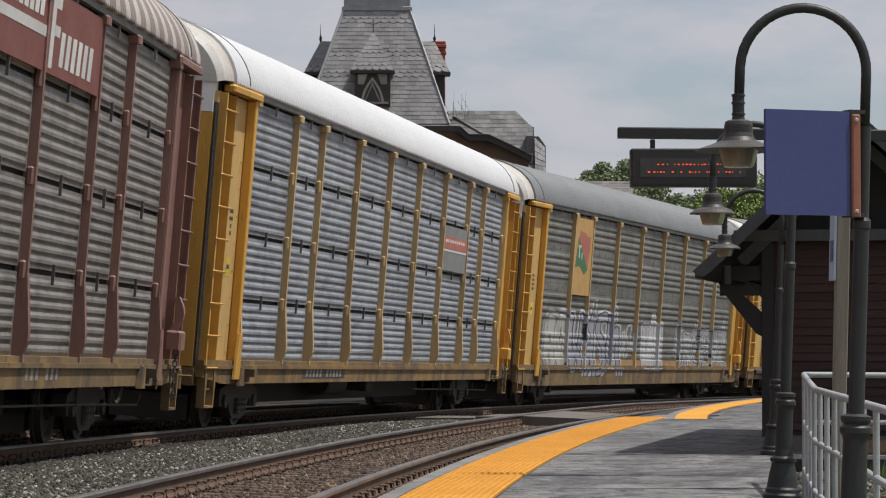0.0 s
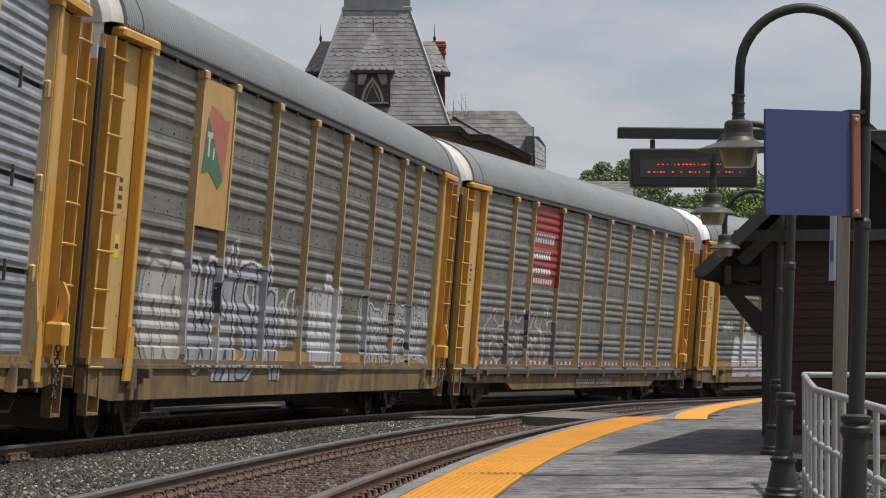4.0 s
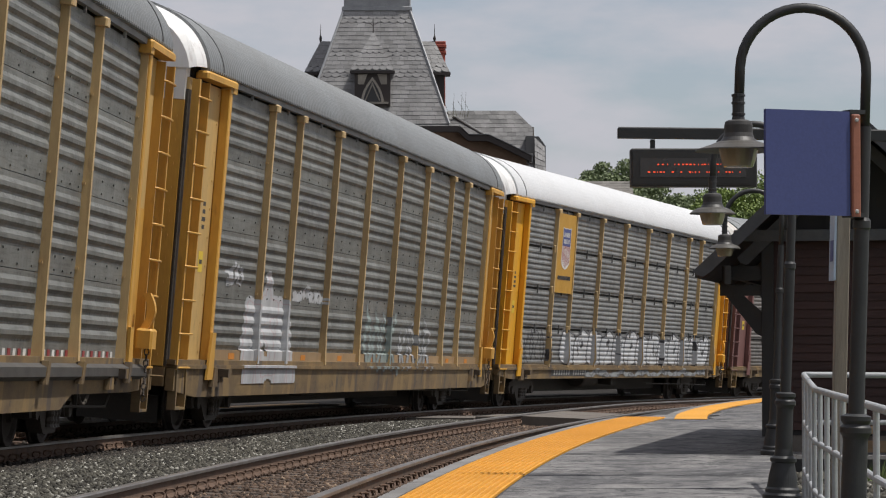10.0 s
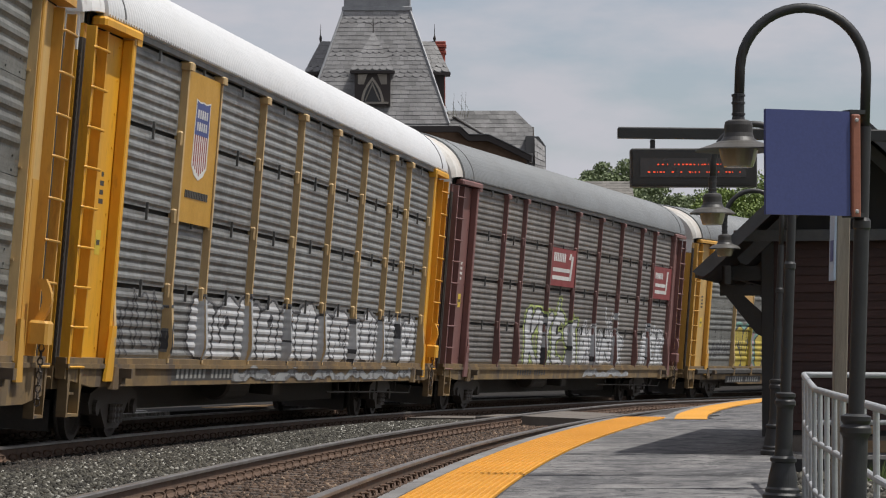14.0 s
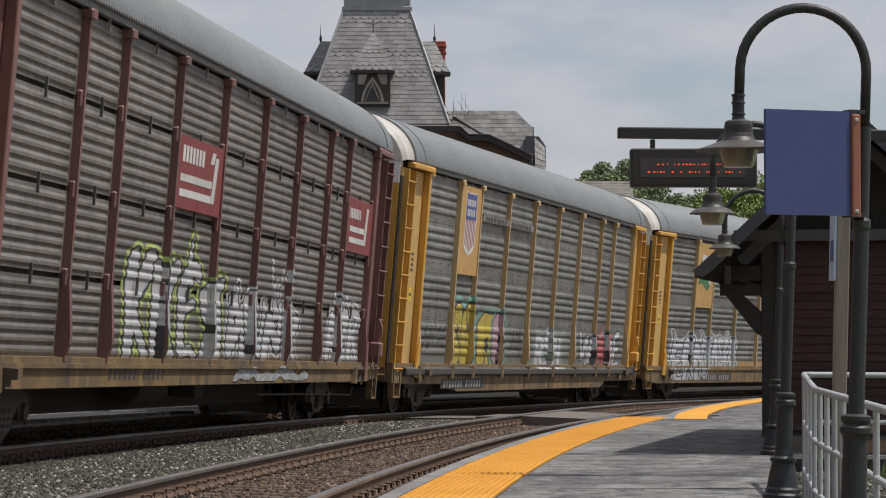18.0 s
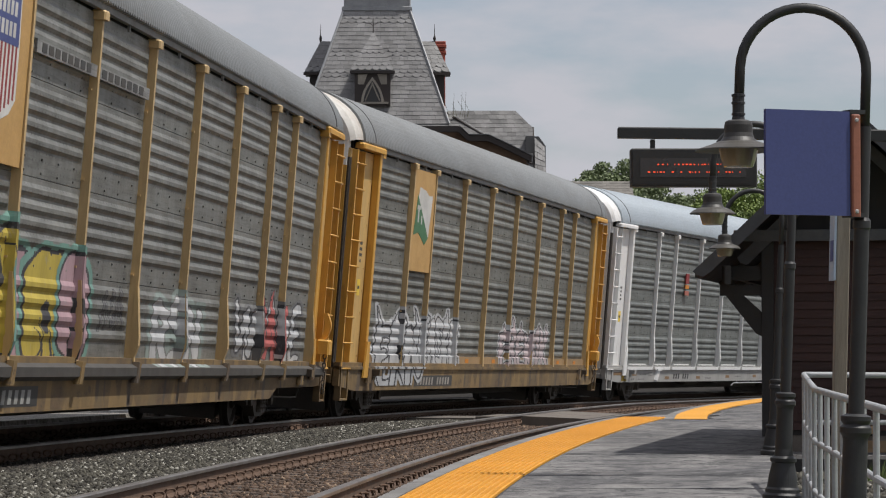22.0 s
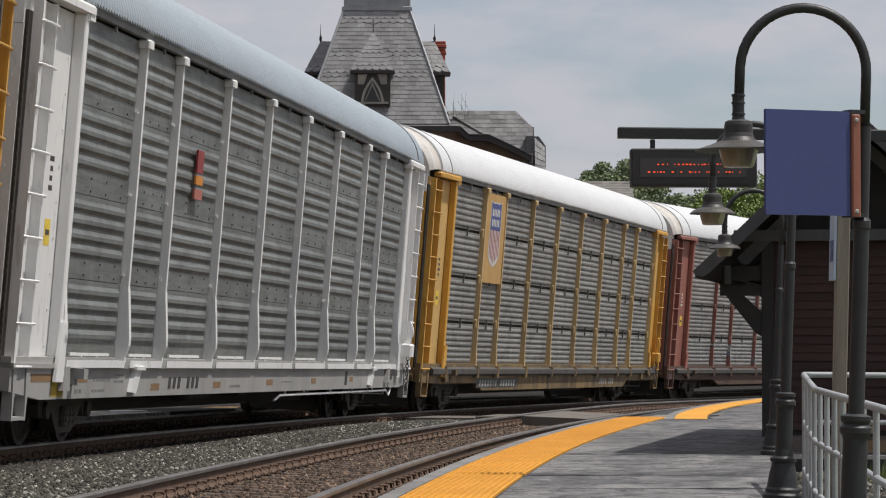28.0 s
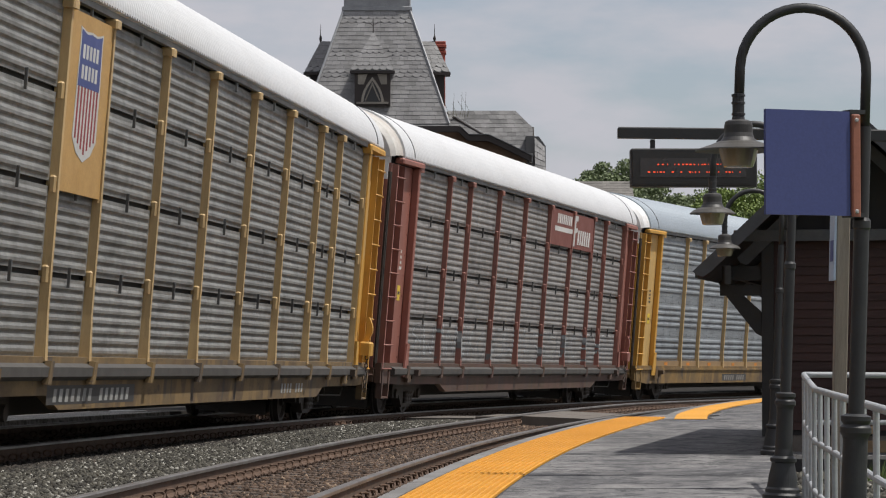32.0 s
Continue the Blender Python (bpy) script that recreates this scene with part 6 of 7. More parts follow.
def flag(lower, upper):
    return [(upper, [[(0.49, 1.69), (0.40, 1.49), (1.44, 0.70), (1.56, 1.22), (1.61, 1.57), (1.30, 1.55), (1.01, 1.64)]]), (lower, [[(0.34, 1.53), (0.17, 0.72), (0.57, 0.78), (0.85, 0.68), (1.15, 0.55), (1.44, 0.70), (0.40, 1.49)]]), (MARK_WHITE, [rect(0.44, 0.54, 0.98, 1.30), rect(0.36, 0.66, 1.24, 1.32), rect(0.74, 0.82, 0.95, 1.12)])]


def word_bars(x0, z0, w, h, n, lean=0.0, gap=0.3):
    """Bars that stand for one word that is not spelled out."""
    return [rect(x0 + w * k / n, x0 + w * (k + 1 - gap) / n, z0, z0 + h, lean) for k in range(n)]


def bars_of(x0, z0, w, h, n):
    """The same as plain spans: left, right, bottom, top."""
    return [(x0 + w * k / n, x0 + w * (k + 0.68) / n, z0, z0 + h) for k in range(n)]



def side_profile(cfg):
    """Breakpoints (z, distance out) of a whole side from the sill up."""
    low = cfg["low"]
    pts = [(low, 1.545), (0.974, 1.545), (0.975, 1.58), (1.03, 1.58), (1.035, 1.46)]
    if cfg.get("apron"):
        pts = [(low, 1.545), (0.834, 1.555), (0.885, 1.635), (0.99, 1.635), (1.035, 1.535), (1.04, 1.46)]
    if cfg.get("kick"):
        pts += [(1.07, 1.49), (1.25, 1.49)]
    start = pts[-1][0] + 0.002
    for r in range(4):
        pts += [q for q in row_profile(cfg["style"] == "old", r) if q[0] > start]
    return np.array(pts)


def side_skin(cfg, xs, zs, lift):
    """Points on the side at every x and z, lifted off the sheets, posts and sill."""
    prof = side_profile(cfg)
    VX, VZ = np.meshgrid(xs, zs)
    VY = np.repeat((np.interp(zs, prof[:, 0], prof[:, 1]) + lift)[:, None], len(xs), 1)
    if cfg["kicked"]:
        fz, fy = (1.03, 1.26, 1.36, 1.98, 2.6), (1.535, 1.605, 1.605, 1.542, 1.54)
    else:
        fz, fy = (1.03, 1.6, 2.6), (1.565, 1.54, 1.537)
    for px in POST_X:
        on = (np.abs(VX - px) < 0.056) & (VZ > 1.05)
        VY[on] = np.interp(VZ[on], fz, fy) + lift - 0.003
    return np.stack([VX, -VY, VZ], -1).reshape(-1, 3)


def quad_mesh(name, V, mask, m):
    r, c = np.nonzero(mask)
    q = np.stack([r * m + c, r * m + c + 1, (r + 1) * m + c + 1, (r + 1) * m + c], 1)
    used, inv = np.unique(q, return_inverse=True)
    me = bpy.data.meshes.new(name)
    me.from_pydata(V[used].tolist(), [], inv.reshape(-1, 4).tolist())
    me.update()
    return me


def painted_board(x0, x1, z0, z1, mat, shapes, label):
    """A board painted straight onto the ribs between two posts, with its marks."""
    def make(car, cfg):
        def patch(name, outlines, m, parent, lift, cell, text=""):
            zs = np.arange(z0, z1 + cell, cell)
            xs = np.arange(x0, x1 + cell, cell)
            X, Z = np.meshgrid((xs[1:] + xs[:-1]) / 2 - x0, (zs[1:] + zs[:-1]) / 2 - z0)
            mask = np.zeros(X.shape, bool)
            for a, b, c, d in outlines:
                mask |= (X > a) & (X < b) & (Z > c) & (Z < d)
            return part(name, quad_mesh(name, side_skin(cfg, xs, zs, lift), mask, len(xs)), m, parent, text)
        board = patch("sign_board", [(0, 9, 0, 9)], mat, car, 0.004, 0.022, label)
        for m, outlines in shapes:
            patch("emblem_shape", outlines, m, board, 0.009, 0.02)
    return make


BROAD = 0.42
# loose letter-like skeletons on a unit box; none spells anything
SKELETONS = (
    ((0.80, 0.90, 0.30, 0.95, 0.15, 0.72, 0.78, 0.42, 0.70, 0.10, 0.12, 0.06),),
    ((0.18, 0.02, 0.22, 0.98), (0.22, 0.95, 0.85, 0.80, 0.70, 0.55, 0.24, 0.50), (0.45, 0.48, 0.88, 0.02)),
    ((0.12, 0.04, 0.45, 1.0, 0.84, 0.02), (0.25, 0.36, 0.74, 0.40)),
    ((0.50, 0.98, 0.14, 0.60, 0.40, 0.04, 0.84, 0.40, 0.60, 0.96),),
    ((0.20, 0.96, 0.16, 0.04), (0.82, 0.98, 0.26, 0.48, 0.86, 0.02)),
    ((0.82, 0.92, 0.24, 0.94, 0.20, 0.06, 0.84, 0.04), (0.22, 0.50, 0.70, 0.54)),
    ((0.14, 0.04, 0.18, 0.96, 0.78, 0.06, 0.84, 0.98),),
    ((0.12, 0.98, 0.22, 0.06, 0.50, 0.50, 0.76, 0.04, 0.88, 0.98),),
)


def taper_field(X, Z, pts, r0, r1):
    """Signed distance from a smoothed stroke that thins from r0 to r1."""
    D = np.full(X.shape, 9.0)
    p = np.array(pts)
    t = np.linspace(0, len(p) - 1, 5 * (len(p) - 1) + 1)
    cur = np.stack([np.interp(t, range(len(p)), p[:, i]) for i in (0, 1)], 1)
    for _ in range(2):
        cur[1:-1] = (cur[:-2] + 2 * cur[1:-1] + cur[2:]) / 4
    n = len(cur) - 1
    for k, (a, b) in enumerate(zip(cur[:-1], cur[1:])):
        d = b - a
        q = np.clip(((X - a[0]) * d[0] + (Z - a[1]) * d[1]) / (d @ d + 1e-9), 0, 1)
        r = r0 + (r1 - r0) * (k + q) / n
        D = np.minimum(D, np.hypot(X - a[0] - q * d[0], Z - a[1] - q * d[1]) - r)
    return D


def spray(x0, x1, z0, z1, fill, line, seed, kind="block", letter=0.8, thick=0.1, edge=0.05, halo=None, ragged=0.25, rim=0.12, lift=0.005, spikes=0.6, cell=0.022):
    """Spray paint that lies on the sheet's ribs, posts and sill: letter-like fills, outlines and a halo."""
    def make(car, cfg):
        rnd = np.random.RandomState(seed)
        prof = side_profile(cfg)
        top = z1 + 0.5
        zs = np.unique(np.round(np.concatenate([np.arange(max(z0, cfg["low"] + 0.03), top, cell), prof[(prof[:, 0] > z0) & (prof[:, 0] < top), 0]]), 4))
        zs = zs[np.concatenate([[True], np.diff(zs) > 0.004])]
        xs = np.arange(max(x0 - 0.3, -11.85), min(x1 + 0.3, 11.85), cell)
        X, Z = np.meshgrid((xs[1:] + xs[:-1]) / 2, (zs[1:] + zs[:-1]) / 2)
        ph = rnd.uniform(0, 6.28, 4)
        XW = X + 0.05 * np.sin(3.1 * Z + ph[0]) + 0.03 * np.sin(7.7 * Z + 2.3 * X + ph[1])
        ZW = Z + 0.05 * np.sin(2.3 * X + ph[2]) + 0.03 * np.sin(6.1 * X + ph[3])
        XW = XW * BROAD
        cls = np.zeros(X.shape, int)
        n = max(1, int(round((x1 - x0) / letter)))
        w, H = BROAD * (x1 - x0) / n, z1 - z0
        whole = np.full(X.shape, 9.0)
        for k in range(n):
            h = H * (1 - ragged * rnd.uniform(0, 1))
            lx, lz = BROAD * x0 + k * w, z0 + (H - h) * rnd.uniform(0, 0.4)
            sel = (XW > lx - 0.4) & (XW < lx + w + 0.4)
            cols = np.nonzero(sel.any(0))[0]
            if not len(cols):
                continue
            c = slice(cols[0], cols[-1] + 1)
            xx, zz = XW[:, c], ZW[:, c]
            D = np.full(xx.shape, 9.0)
            if kind == "bubble":
                cx = lx + w / 2
                u, v = (xx - cx) / (w * 0.56), (zz - lz) / h
                D = ((np.abs(u) ** 2.4 + np.abs(2 * v - 1) ** 3.2) ** 0.36 - 1) * w * 0.5
                ink = np.full(xx.shape, 9.0)
                for q in range(rnd.randint(2, 4)):
                    ux, a = cx + w * rnd.uniform(-0.3, 0.3), rnd.choice((0.0, 0.35, 0.55))
                    b = a + rnd.uniform(0.3, 0.5)
                    ink = np.minimum(ink, taper_field(xx, zz, [(ux, lz + a * h), (ux + w * rnd.uniform(-0.15, 0.15), lz + (a + b) / 2 * h), (ux + w * rnd.uniform(-0.2, 0.2), lz + b * h)], edge * 0.7, edge * 0.2))
                hole = np.hypot((xx - cx) / (w * rnd.uniform(0.06, 0.12)), (zz - lz - h * rnd.uniform(0.4, 0.7)) / (h * rnd.uniform(0.08, 0.15))) - 1
                D0 = np.where((ink < 0) | (hole < 0), 0.5 * edge, D)
            else:
                sk = SKELETONS[rnd.randint(len(SKELETONS))]
                flip = rnd.uniform() < 0.4
                for st in sk:
                    pts = [(lx + w * ((1 - a) if flip else a) * 1.08, lz + h * b) for a, b in zip(st[0::2], st[1::2])]
                    pts = [(a + w * rnd.uniform(-0.06, 0.06), b + h * rnd.uniform(-0.03, 0.03)) for a, b in pts]
                    D = np.minimum(D, taper_field(xx, zz, pts, thick * rnd.uniform(0.9, 1.25), thick * rnd.uniform(0.5, 0.9)))
                if kind == "block" and rnd.uniform() < spikes:
                    sx = lx + w * rnd.uniform(0.2, 0.8)
                    D = np.minimum(D, taper_field(xx, zz, [(sx, lz + h * 0.8), (sx + w * rnd.uniform(-0.1, 0.1), lz + h * 1.05), (sx + w * rnd.uniform(-0.2, 0.2), lz + h * rnd.uniform(1.12, 1.3))], thick * 0.9, 0.005))
                D0 = D
            cc = cls[:, c]
            cc[(D < edge)] = 2
            cc[(D < edge) & (D0 < 0)] = 1
            cls[:, c] = cc
            whole[:, c] = np.minimum(whole[:, c], D - edge)
        layers = [("spray_fill", cls == 1, fill), ("spray_outline", cls == 2, line)]
        if halo is not None:
            layers.append(("spray_halo", (cls == 0) & (whole < rim), halo))
        V = side_skin(cfg, xs, zs, lift)
        for name, mask, mat in layers:
            if mask.any():
                tagged(part(name, quad_mesh(name, V, mask, len(xs)), mat, car, "spray paint on the corrugated sheets"), kind="stuff")
    return make


def spray_paint(name, c):
    return surface(name, c, tuple(0.62 * q for q in c), rough=0.7, coarse=2.2, fine=20, bump=0.0, amount=0.7, stretch=(1, 1, 0.4), vary=0.0, spots=0.35, spot_color=(0.3, 0.29, 0.27))


SP_WHITE, SP_PALE, SP_INK = spray_paint("white spray", (0.47, 0.48, 0.49)), spray_paint("pale grey spray", (0.33, 0.34, 0.34)), spray_paint("black spray", (0.045, 0.045, 0.05))
SP_LILAC, SP_CREAM, SP_YELLOW = spray_paint("lilac spray", (0.31, 0.32, 0.37)), spray_paint("off-white spray", (0.43, 0.43, 0.39)), spray_paint("yellow spray", (0.46, 0.36, 0.06))
SP_PINK, SP_TEAL, SP_RED = spray_paint("pink spray", (0.40, 0.27, 0.30)), spray_paint("teal spray", (0.16, 0.31, 0.265)), spray_paint("red spray", (0.42, 0.10, 0.09))
SP_LIME = spray_paint("lime spray", (0.33, 0.40, 0.12))
SP_GREY, SP_MINT, SP_ROSE = spray_paint("grey spray", (0.16, 0.16, 0.16)), spray_paint("mint spray", (0.24, 0.29, 0.27)), spray_paint("rose spray", (0.46, 0.39, 0.40))


def dashes(x0, x1, z, mats, step=0.22, h=0.10):
    """Short marks in a row at the foot of the side."""
    def make(car):
        k = 0
        x = x0
        while x < x1:
            if min(abs(x + step * 0.3 - p) for p in POST_X) > 0.12:
                part("reflector", Geo().box(x, x + step * 0.55, -1.4365, -1.4325, z, z + h), mats[k % len(mats)], car)
            x += step
            k += 1
    return make


def door_tabs(car):
    for i in range(9):
        c = (POST_X[i] + POST_X[i + 1]) / 2
        w = 0.30 * (POST_X[i + 1] - POST_X[i])
        part("ledge_bar", Geo().box(c - w, c + w, -1.50, -1.475, 1.12, 1.155), WHITE, car)
        for q in (-0.4, 0.4):
            part("ledge_foot", Geo().box(c + q * w - 0.02, c + q * w + 0.02, -1.495, -1.48, 1.03, 1.12), WHITE, car)


NARROW = (-9.0, -7.2)
YEL_PLATE = flat_paint("faded yellow board", (0.50, 0.30, 0.10))
YEL_PLATE_DEEP = flat_paint("deep yellow board", (0.52, 0.28, 0.03))
BIG_BROWN = [(MARK_WHITE, [rect(0.5, 2.9, 0.36, 0.48)] + word_bars(0.75, 0.56, 1.9, 0.24, 8, 0.03) + [rect(2.95, 3.12, 0.06, 0.86, 0.06), rect(3.15, 3.4, 0.72, 0.86, 0.02), rect(3.15, 3.4, 0.42, 0.54, 0.02)] + word_bars(3.45, 0.12, 1.75, 0.38, 6, 0.06, 0.38))]

car_cfg(style="old", low=0.75, kicked=True, paint=BROWN, sill=SILL_TAN, panels=panel_metal("brownish zinc sheet", (0.42, 0.395, 0.365), amount=0.6), roof=ROOF_STRIPED, hood=WHITE, doors=BROWN, roof_label="grey ribbed steel roof",
        label="autorack rail car with brown posts and grey corrugated panels", extras=[plate(1.5, 7.1, 4.12, 5.02, SIGN_BROWN, BIG_BROWN, "brown board with white bars")], stencils=[(4.5, 6.2, MARK_GREY)])
car_cfg(style="old", low=0.75, kicked=True, paint=YELLOW, faded=YELLOW_FADED, posts=TAN, sill=SILL_YELLOW, panels=panel_metal("blue-grey zinc sheet", (0.52, 0.57, 0.63), (0.27, 0.28, 0.30), 0.45), roof=ROOF_WHITE, hood=HOOD_RUSTY, roof_label="clean white ribbed roof",
        label="yellow autorack rail car with blue-grey panels and white roof", extras=[plate(4.36, 7.09, 3.06, 4.0, flat_paint("sign silver", (0.20, 0.21, 0.205)), [(SIGN_PINK, [rect(0.0, 2.73, 0.46, 0.72)]), (MARK_WHITE, word_bars(0.2, 0.60, 2.3, 0.06, 9) + [rect(0.0, 2.73, 0.405, 0.45)])])], stencils=[(-7.3, -4.5, MARK_GREY)])
car_cfg(style="new", low=0.57, kicked=False, paint=YELLOW, faded=YELLOW_FADED, posts=TAN, sill=SILL_TAN, panels=panel_metal("warm grey zinc sheet", (0.315, 0.320, 0.288), dots=True), roof=ROOF_GREY, hood=HOOD_RUSTY, roof_label="grey ribbed roof",
        kick=True, label="yellow autorack rail car with flag board and spray paint", sprays=[spray(-11.0, -9.0, 1.04, 2.45, SP_CREAM, SP_GREY, 1, 'bubble', 1.0, 0.1, 0.02, SP_PALE, 0.15, 0.04), spray(-8.7, -3.2, 0.80, 2.5, SP_LILAC, SP_INK, 2, 'block', 1.35, 0.085, 0.042, SP_WHITE, 0.1, 0.06), spray(-2.9, -1.4, 1.3, 2.3, SP_WHITE, SP_WHITE, 3, 'wild', 0.5, 0.016, 0.012), spray(-0.3, 2.0, 0.95, 2.25, SP_WHITE, SP_GREY, 4, 'block', 0.78, 0.09, 0.018, SP_WHITE, 0.1, 0.09), spray(3.8, 11.5, 1.05, 2.3, SP_PALE, SP_INK, 5, 'block', 1.3, 0.075, 0.03, SP_WHITE, 0.25, 0.035)], extras=[plate(*NARROW, 2.95, 4.98, YEL_PLATE, flag(SIGN_GREEN, SIGN_PINK), "tan board with a red and green emblem")])
car_cfg(style="new", low=0.50, kicked=False, paint=YELLOW, faded=YELLOW_FADED, posts=TAN, sill=SILL_TAN, panels=panel_metal("dusty grey zinc sheet", (0.345, 0.352, 0.325), dots=True), roof=ROOF_GREY, hood=HOOD_RUSTY, roof_label="grey ribbed roof",
        apron=True, label="yellow autorack rail car with a tall red board", sprays=[painted_board(-7.1, -4.3, 3.05, 5.02, SIGN_RED, [(MARK_WHITE, bars_of(0.35, 1.06, 2.1, 0.22, 8) + bars_of(0.3, 0.66, 1.8, 0.20, 7) + bars_of(0.3, 0.25, 1.9, 0.20, 7) + bars_of(0.2, 0.06, 2.3, 0.11, 9))], "red board with white bars"), spray(-11.0, -4.3, 1.04, 2.15, SP_GREY, SP_INK, 11, 'block', 1.1, 0.075, 0.018, SP_ROSE, 0.25, 0.05, 0.006, 0.9), spray(-0.6, 2.2, 1.1, 2.2, SP_GREY, SP_GREY, 12, 'wild', 0.7, 0.012, 0.012)], extras=[dashes(-11.8, 11.8, 1.075, (SIGN_RED, MARK_WHITE), 0.24)], stencils=[(-1.5, 3.0, MARK_GREY)])
car_cfg(style="new", low=0.57, kicked=False, paint=YELLOW, faded=YELLOW_FADED, posts=TAN, sill=SILL_TAN, panels=panel_metal("brown-grey zinc sheet", (0.312, 0.316, 0.288), dots=True), roof=ROOF_GREY, hood=WHITE, roof_label="grey ribbed roof",
        kick=True, label="yellow autorack rail car with a white spray tag", sprays=[spray(-9.7, -6.7, 0.75, 2.2, SP_WHITE, SP_ROSE, 21, 'block', 1.0, 0.12, 0.025, SP_WHITE, 0.2, 0.06), spray(-11.0, -10.0, 2.2, 2.5, SP_WHITE, SP_WHITE, 22, 'wild', 0.25, 0.016, 0.01), spray(-6.6, -4.3, 2.08, 2.28, SP_WHITE, SP_WHITE, 23, 'wild', 0.2, 0.014, 0.01), spray(-0.8, 2.3, 0.85, 2.0, SP_MINT, SP_GREY, 24, 'block', 0.8, 0.045, 0.02, None, 0.2), spray(2.6, 6.0, 0.95, 1.9, SP_PALE, SP_GREY, 25, 'block', 0.9, 0.04, 0.02, None, 0.4), spray(-6.7, -4.6, 3.4, 3.9, SP_GREY, SP_GREY, 26, 'wild', 0.5, 0.02, 0.01)], extras=[])
car_cfg(style="old", low=0.75, kicked=True, paint=YELLOW_DEEP, posts=TAN, sill=SILL_TAN, panels=panel_metal("clear grey zinc sheet", (0.41, 0.418, 0.41)), roof=ROOF_WHITE, hood=WHITE, roof_label="white ribbed roof",
        label="deep yellow autorack rail car with shield board and white roof", sprays=[spray(-7.6, 11.3, 1.05, 2.0, SP_WHITE, SP_INK, 32, 'bubble', 1.5, 0.13, 0.032, SP_GREY, 0.14, 0.03), spray(-5.0, 11.0, 0.79, 0.96, SP_PALE, SP_GREY, 34, 'bubble', 1.5, 0.1, 0.05), spray(-11.3, -8.8, 1.1, 2.0, SP_INK, SP_GREY, 33, 'wild', 0.55, 0.012, 0.01), spray(7.3, 9.2, 1.1, 1.9, SP_PALE, SP_GREY, 35, 'wild', 0.5, 0.02, 0.01, None, 0.2, 0.1, 0.01)], extras=[plate(*NARROW, 2.95, 4.98, YEL_PLATE_DEEP, shield(0.9, 0.62, 0.78, 1.05) + [(MARK_BLACK, word_bars(0.25, 0.34, 1.3, 0.1, 14))], "yellow board with a striped shield")], stencils=[(-8.5, -5.0, MARK_DIM)])
car_cfg(style="old", low=0.75, kicked=True, paint=MAROON, sill=SILL_TAN, panels=panel_metal("smoky zinc sheet", (0.33, 0.305, 0.28), amount=0.7), roof=ROOF_GREY, hood=HOOD_RUSTY, roof_label="light grey ribbed roof",
        label="maroon autorack rail car with two maroon boards", sprays=[spray(-6.15, -0.5, 1.05, 2.4, SP_WHITE, SP_INK, 41, 'block', 1.4, 0.105, 0.04, SP_LIME, 0.15, 0.05), spray(-0.1, 5.5, 1.05, 2.1, SP_WHITE, SP_INK, 43, 'block', 1.35, 0.10, 0.036, SP_WHITE, 0.2, 0.04), spray(3.0, 5.0, 2.1, 2.7, SP_WHITE, SP_WHITE, 44, 'wild', 1.0, 0.02, 0.01), spray(8.3, 11.6, 1.1, 2.1, SP_WHITE, SP_INK, 42, 'block', 1.1, 0.085, 0.03, SP_WHITE, 0.2, 0.05), spray(0.5, 6.0, 0.79, 0.96, SP_PALE, SP_WHITE, 45, 'bubble', 1.4, 0.1, 0.05)], extras=[plate(-4.2, -1.45, 3.1, 4.06, SIGN_MAROON, [(MARK_WHITE, word_bars(0.25, 0.62, 1.35, 0.22, 7) + [rect(0.2, 2.1, 0.36, 0.46), rect(0.2, 2.1, 0.16, 0.26), rect(2.1, 2.3, 0.16, 0.8, 0.15), rect(1.95, 2.15, 0.7, 0.86, 0.1)])], "maroon board with white bars"), plate(9.1, 11.85, 3.1, 4.06, SIGN_MAROON, [(MARK_WHITE, word_bars(0.25, 0.6, 1.2, 0.18, 7) + [rect(0.3, 1.9, 0.36, 0.46), rect(0.3, 1.9, 0.16, 0.26), rect(1.9, 2.1, 0.16, 0.85, 0.15)])], "maroon board with white bars")], stencils=[(-7, -4, MARK_BLACK)])
